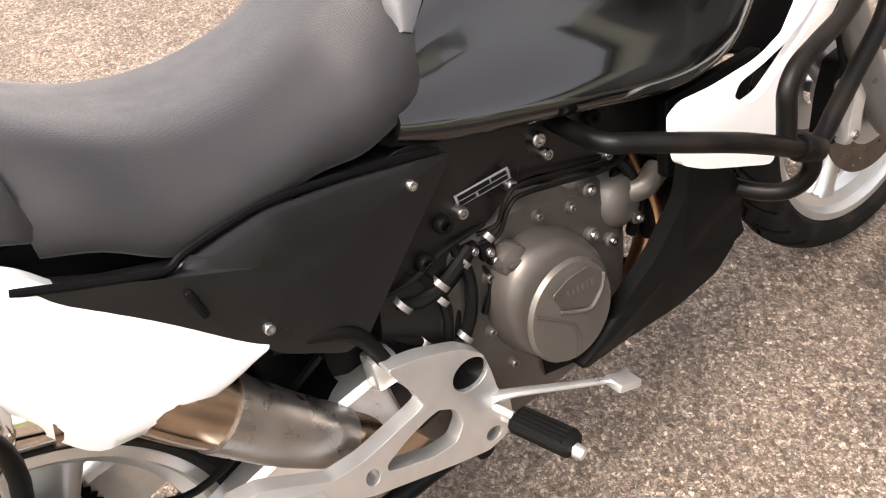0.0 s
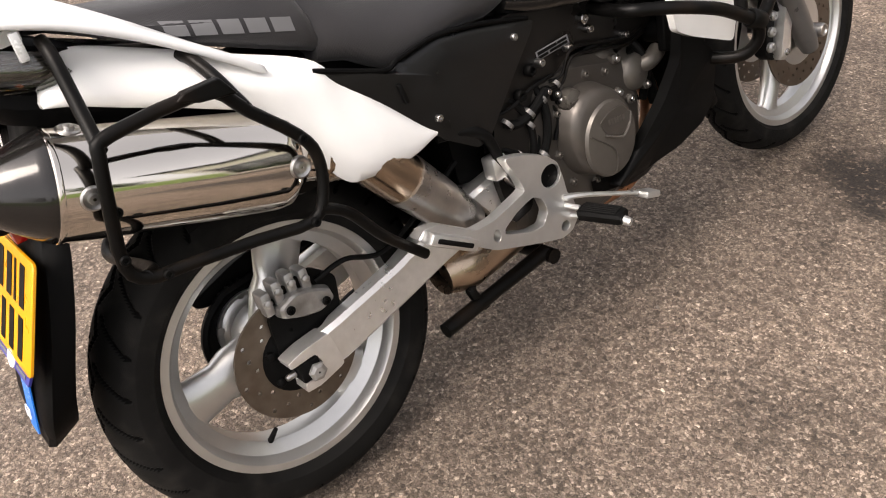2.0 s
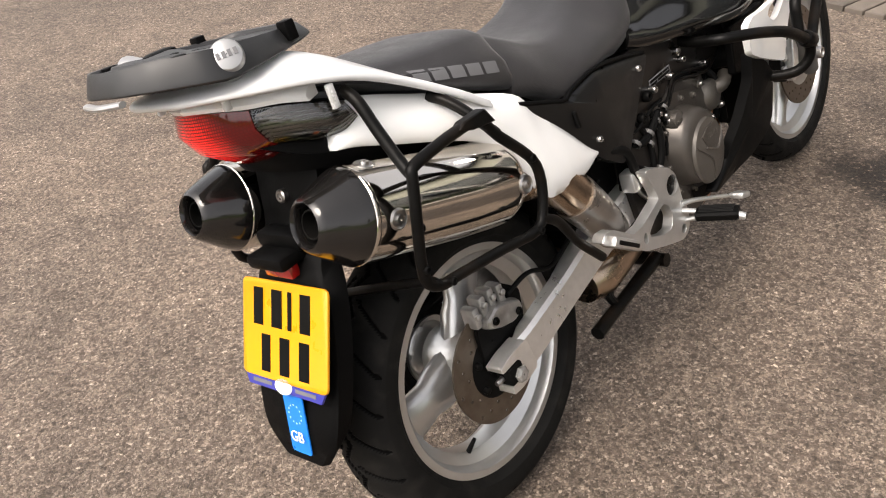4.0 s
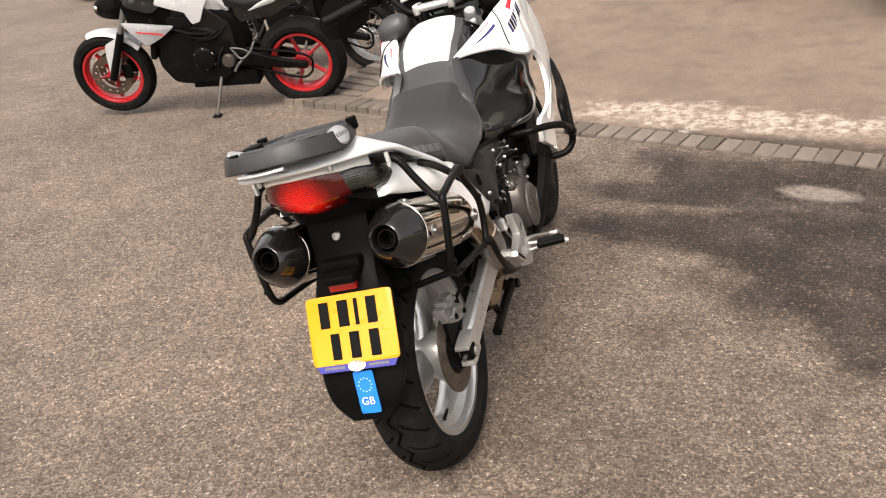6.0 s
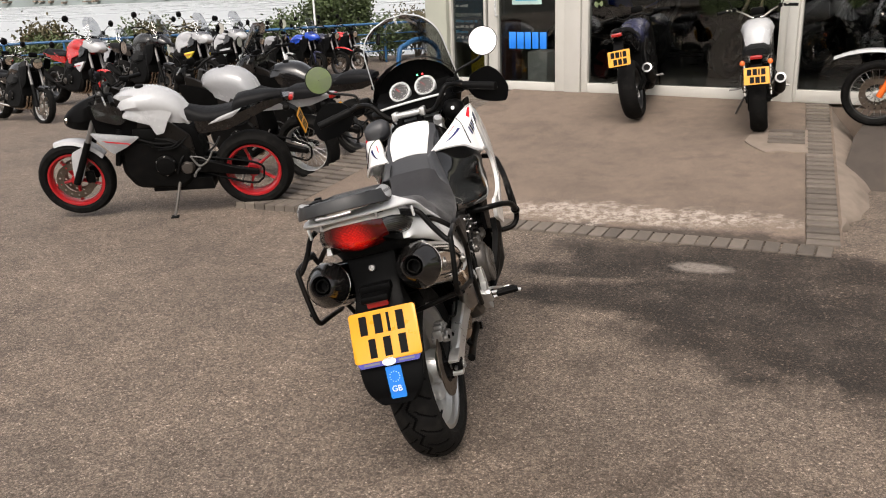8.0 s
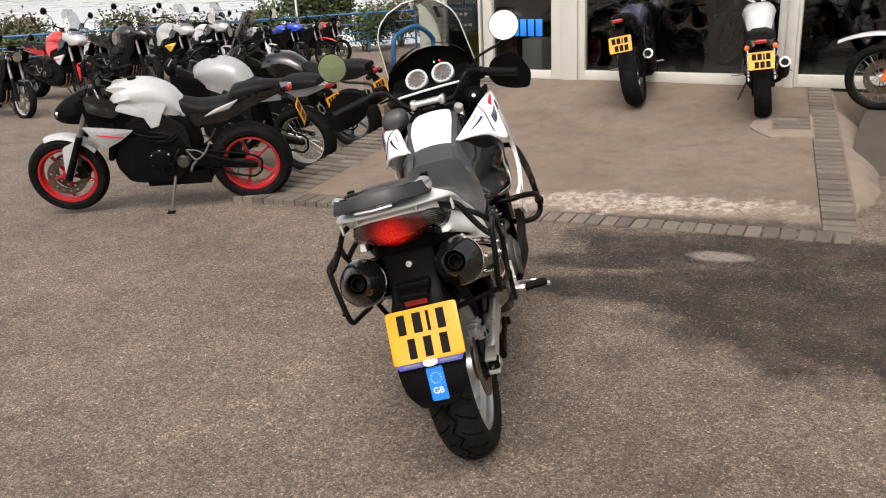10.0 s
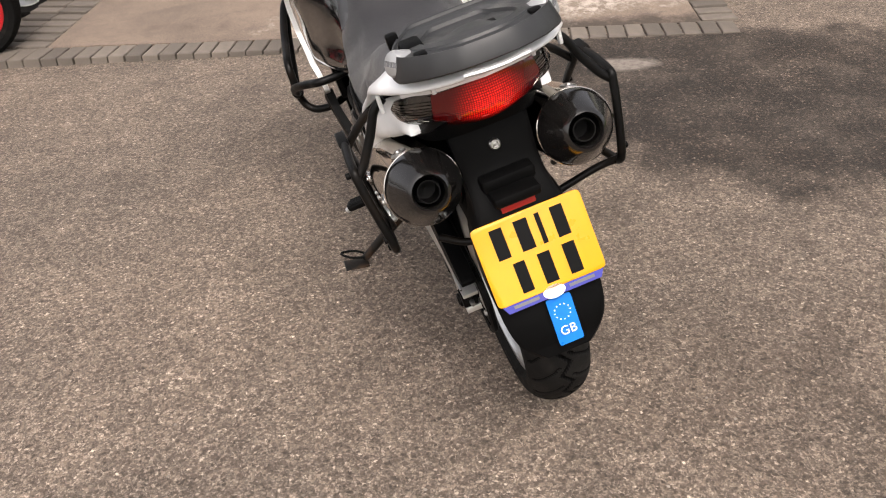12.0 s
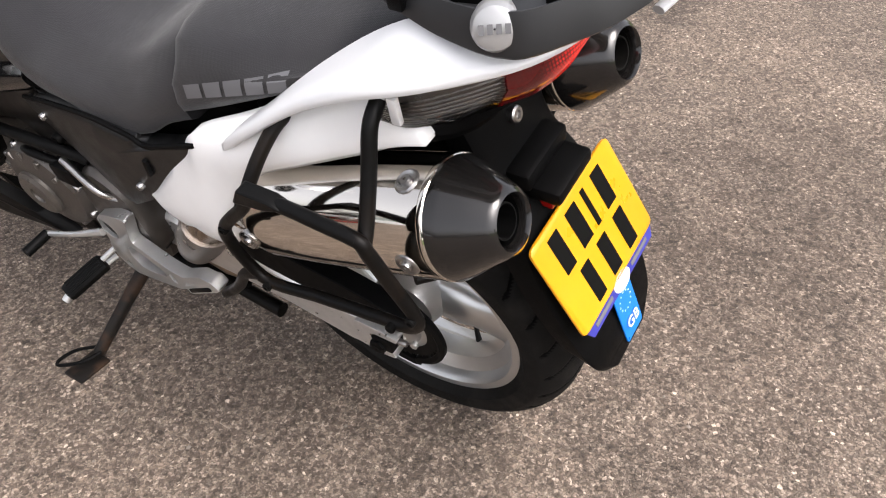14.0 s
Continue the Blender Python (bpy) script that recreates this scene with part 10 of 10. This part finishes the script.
# ---- brick borders ----
def brick_mesh(l, w, h, seed):
    rng = random.Random(seed)
    bm = B()
    rings = []
    for z, k in ((-0.06, 0.0), (h - 0.004, 0.0), (h, 0.005)):
        j = [rng.uniform(-0.0015, 0.0015) for _ in range(8)]
        a, b = l / 2 - k, w / 2 - k
        rings.append([Vector((-a + j[0], -b + j[1], z)), Vector((a + j[2], -b + j[3], z)), Vector((a + j[4], b + j[5], z)), Vector((-a + j[6], b + j[7], z))])
    loft(bm, rings)
    bmesh.ops.recalc_face_normals(bm, faces=bm.faces)
    me = bpy.data.meshes.new("brick")
    bm.to_mesh(me)
    bm.free()
    me.materials.append(M_BRICK)
    return me


border = thing("pavement_3", Matrix(), "single border of worn grey paving bricks round the ramp", "brick border", kind="structure")
kinds = [brick_mesh(0.194, 0.089, 0.016, k) for k in range(6)]
rng = random.Random(3)


def lay(p, along, i):
    ob = new("brick", kinds[i % 6])
    ob.parent = border
    d = along.normalized()
    a = math.atan2(d.y, d.x)
    ob.matrix_basis = Matrix.Translation(p + Vector((0, 0, rng.uniform(-0.002, 0.003)))) @ Matrix.Rotation(a + rng.uniform(-0.02, 0.02), 4, "Z") @ Matrix.Rotation(math.asin(max(-0.4, min(0.4, -d.z))), 4, "Y")


front = FR - FL
fn = Vector((front.y, -front.x, 0)).normalized()
n = int((front.length + 0.80) / 0.1)
for i in range(n):
    p = FL + front.normalized() * (0.05 + i * 0.1 - 0.55) + fn * 0.105
    lay(Vector((p.x, p.y, max(ground_z(p.x, p.y), p.z) - 0.004)), fn, i)
rightv = RR - FR
rn = Vector((rightv.y, -rightv.x, 0)).normalized()
n = int(rightv.length / 0.1)
for i in range(n):
    p = FR + rightv.normalized() * (0.05 + i * 0.1) + rn * 0.105
    lay(p, rn, i + 1)
    if n * 0.56 < i < n * 0.68:
        for q in (0.205, 0.300):
            lay(p - rn * q + Vector((0, 0, 0.012)), rn, i + 3)
# a bed of mortar under the right border, so that the bricks stand on the ramp's flank
bm = B()
ra = [FR + rightv * (i / 20) + rn * 0.0 for i in range(21)]
rb = [FR + rightv * (i / 20) + rn * 0.225 for i in range(21)]
va = [bm.verts.new(p - Vector((0, 0, 0.004))) for p in ra]
vb = [bm.verts.new(p - Vector((0, 0, 0.004))) for p in rb]
vc = [bm.verts.new((p.x, p.y, -0.4)) for p in rb]
for i in range(20):
    bm.faces.new((va[i], vb[i], vb[i + 1], va[i + 1]))
    bm.faces.new((vb[i], vc[i], vc[i + 1], vb[i + 1]))
tagged(part("pavement_4", bm, M_CONCRETE, angle=40), "dark mortar bed under the brick border", "mortar", kind="structure")
# pale mortar round the short stretch of extra bricks
bm = B()
rough = [(0.525, -0.02), (0.530, 0.16), (0.520, 0.30), (0.560, 0.40), (0.600, 0.47), (0.650, 0.44), (0.700, 0.36), (0.690, 0.18), (0.705, -0.02)]
ring = [FR.lerp(RR, a) - rn * b + Vector((0, 0, 0.018)) for a, b in rough]
loft(bm, [[p - Vector((0, 0, 0.03)) for p in ring], ring])
bmesh.ops.recalc_face_normals(bm, faces=bm.faces)
tagged(part("pavement_7", bm, M_CONCRETE_PALE, angle=40), "pale mortar patch round a few extra bricks", "mortar", kind="structure")
leftv = RL - FL
ln = Vector((-leftv.y, leftv.x, 0)).normalized()
n = int(leftv.length / 0.1)
for i in range(-2, n):
    for k in (0.105, 0.308):
        p = FL + leftv.normalized() * (0.05 + i * 0.1) + ln * k
        lay(Vector((p.x, p.y, max(ground_z(p.x, p.y), p.z))) - Vector((0, 0, 0.004)), ln, i + int(k * 10))
bm = B()
la = [FL + leftv * (i / 20) for i in range(-1, 21)]
va = [bm.verts.new(Vector((p.x, p.y, max(ground_z(p.x, p.y), p.z) - 0.004))) for p in la]
vb = [bm.verts.new(Vector(((p + ln * 0.415).x, (p + ln * 0.415).y, max(ground_z(p.x, p.y), p.z) - 0.004))) for p in la]
vc = [bm.verts.new(Vector((v.co.x, v.co.y, -0.5))) for v in vb]
for i in range(21):
    bm.faces.new((va[i], vb[i], vb[i + 1], va[i + 1]))
    bm.faces.new((vb[i], vc[i], vc[i + 1], vb[i + 1]))
tagged(part("pavement_5", bm, M_CONCRETE, angle=40), "dark mortar bed under the double brick course", "mortar", kind="structure")
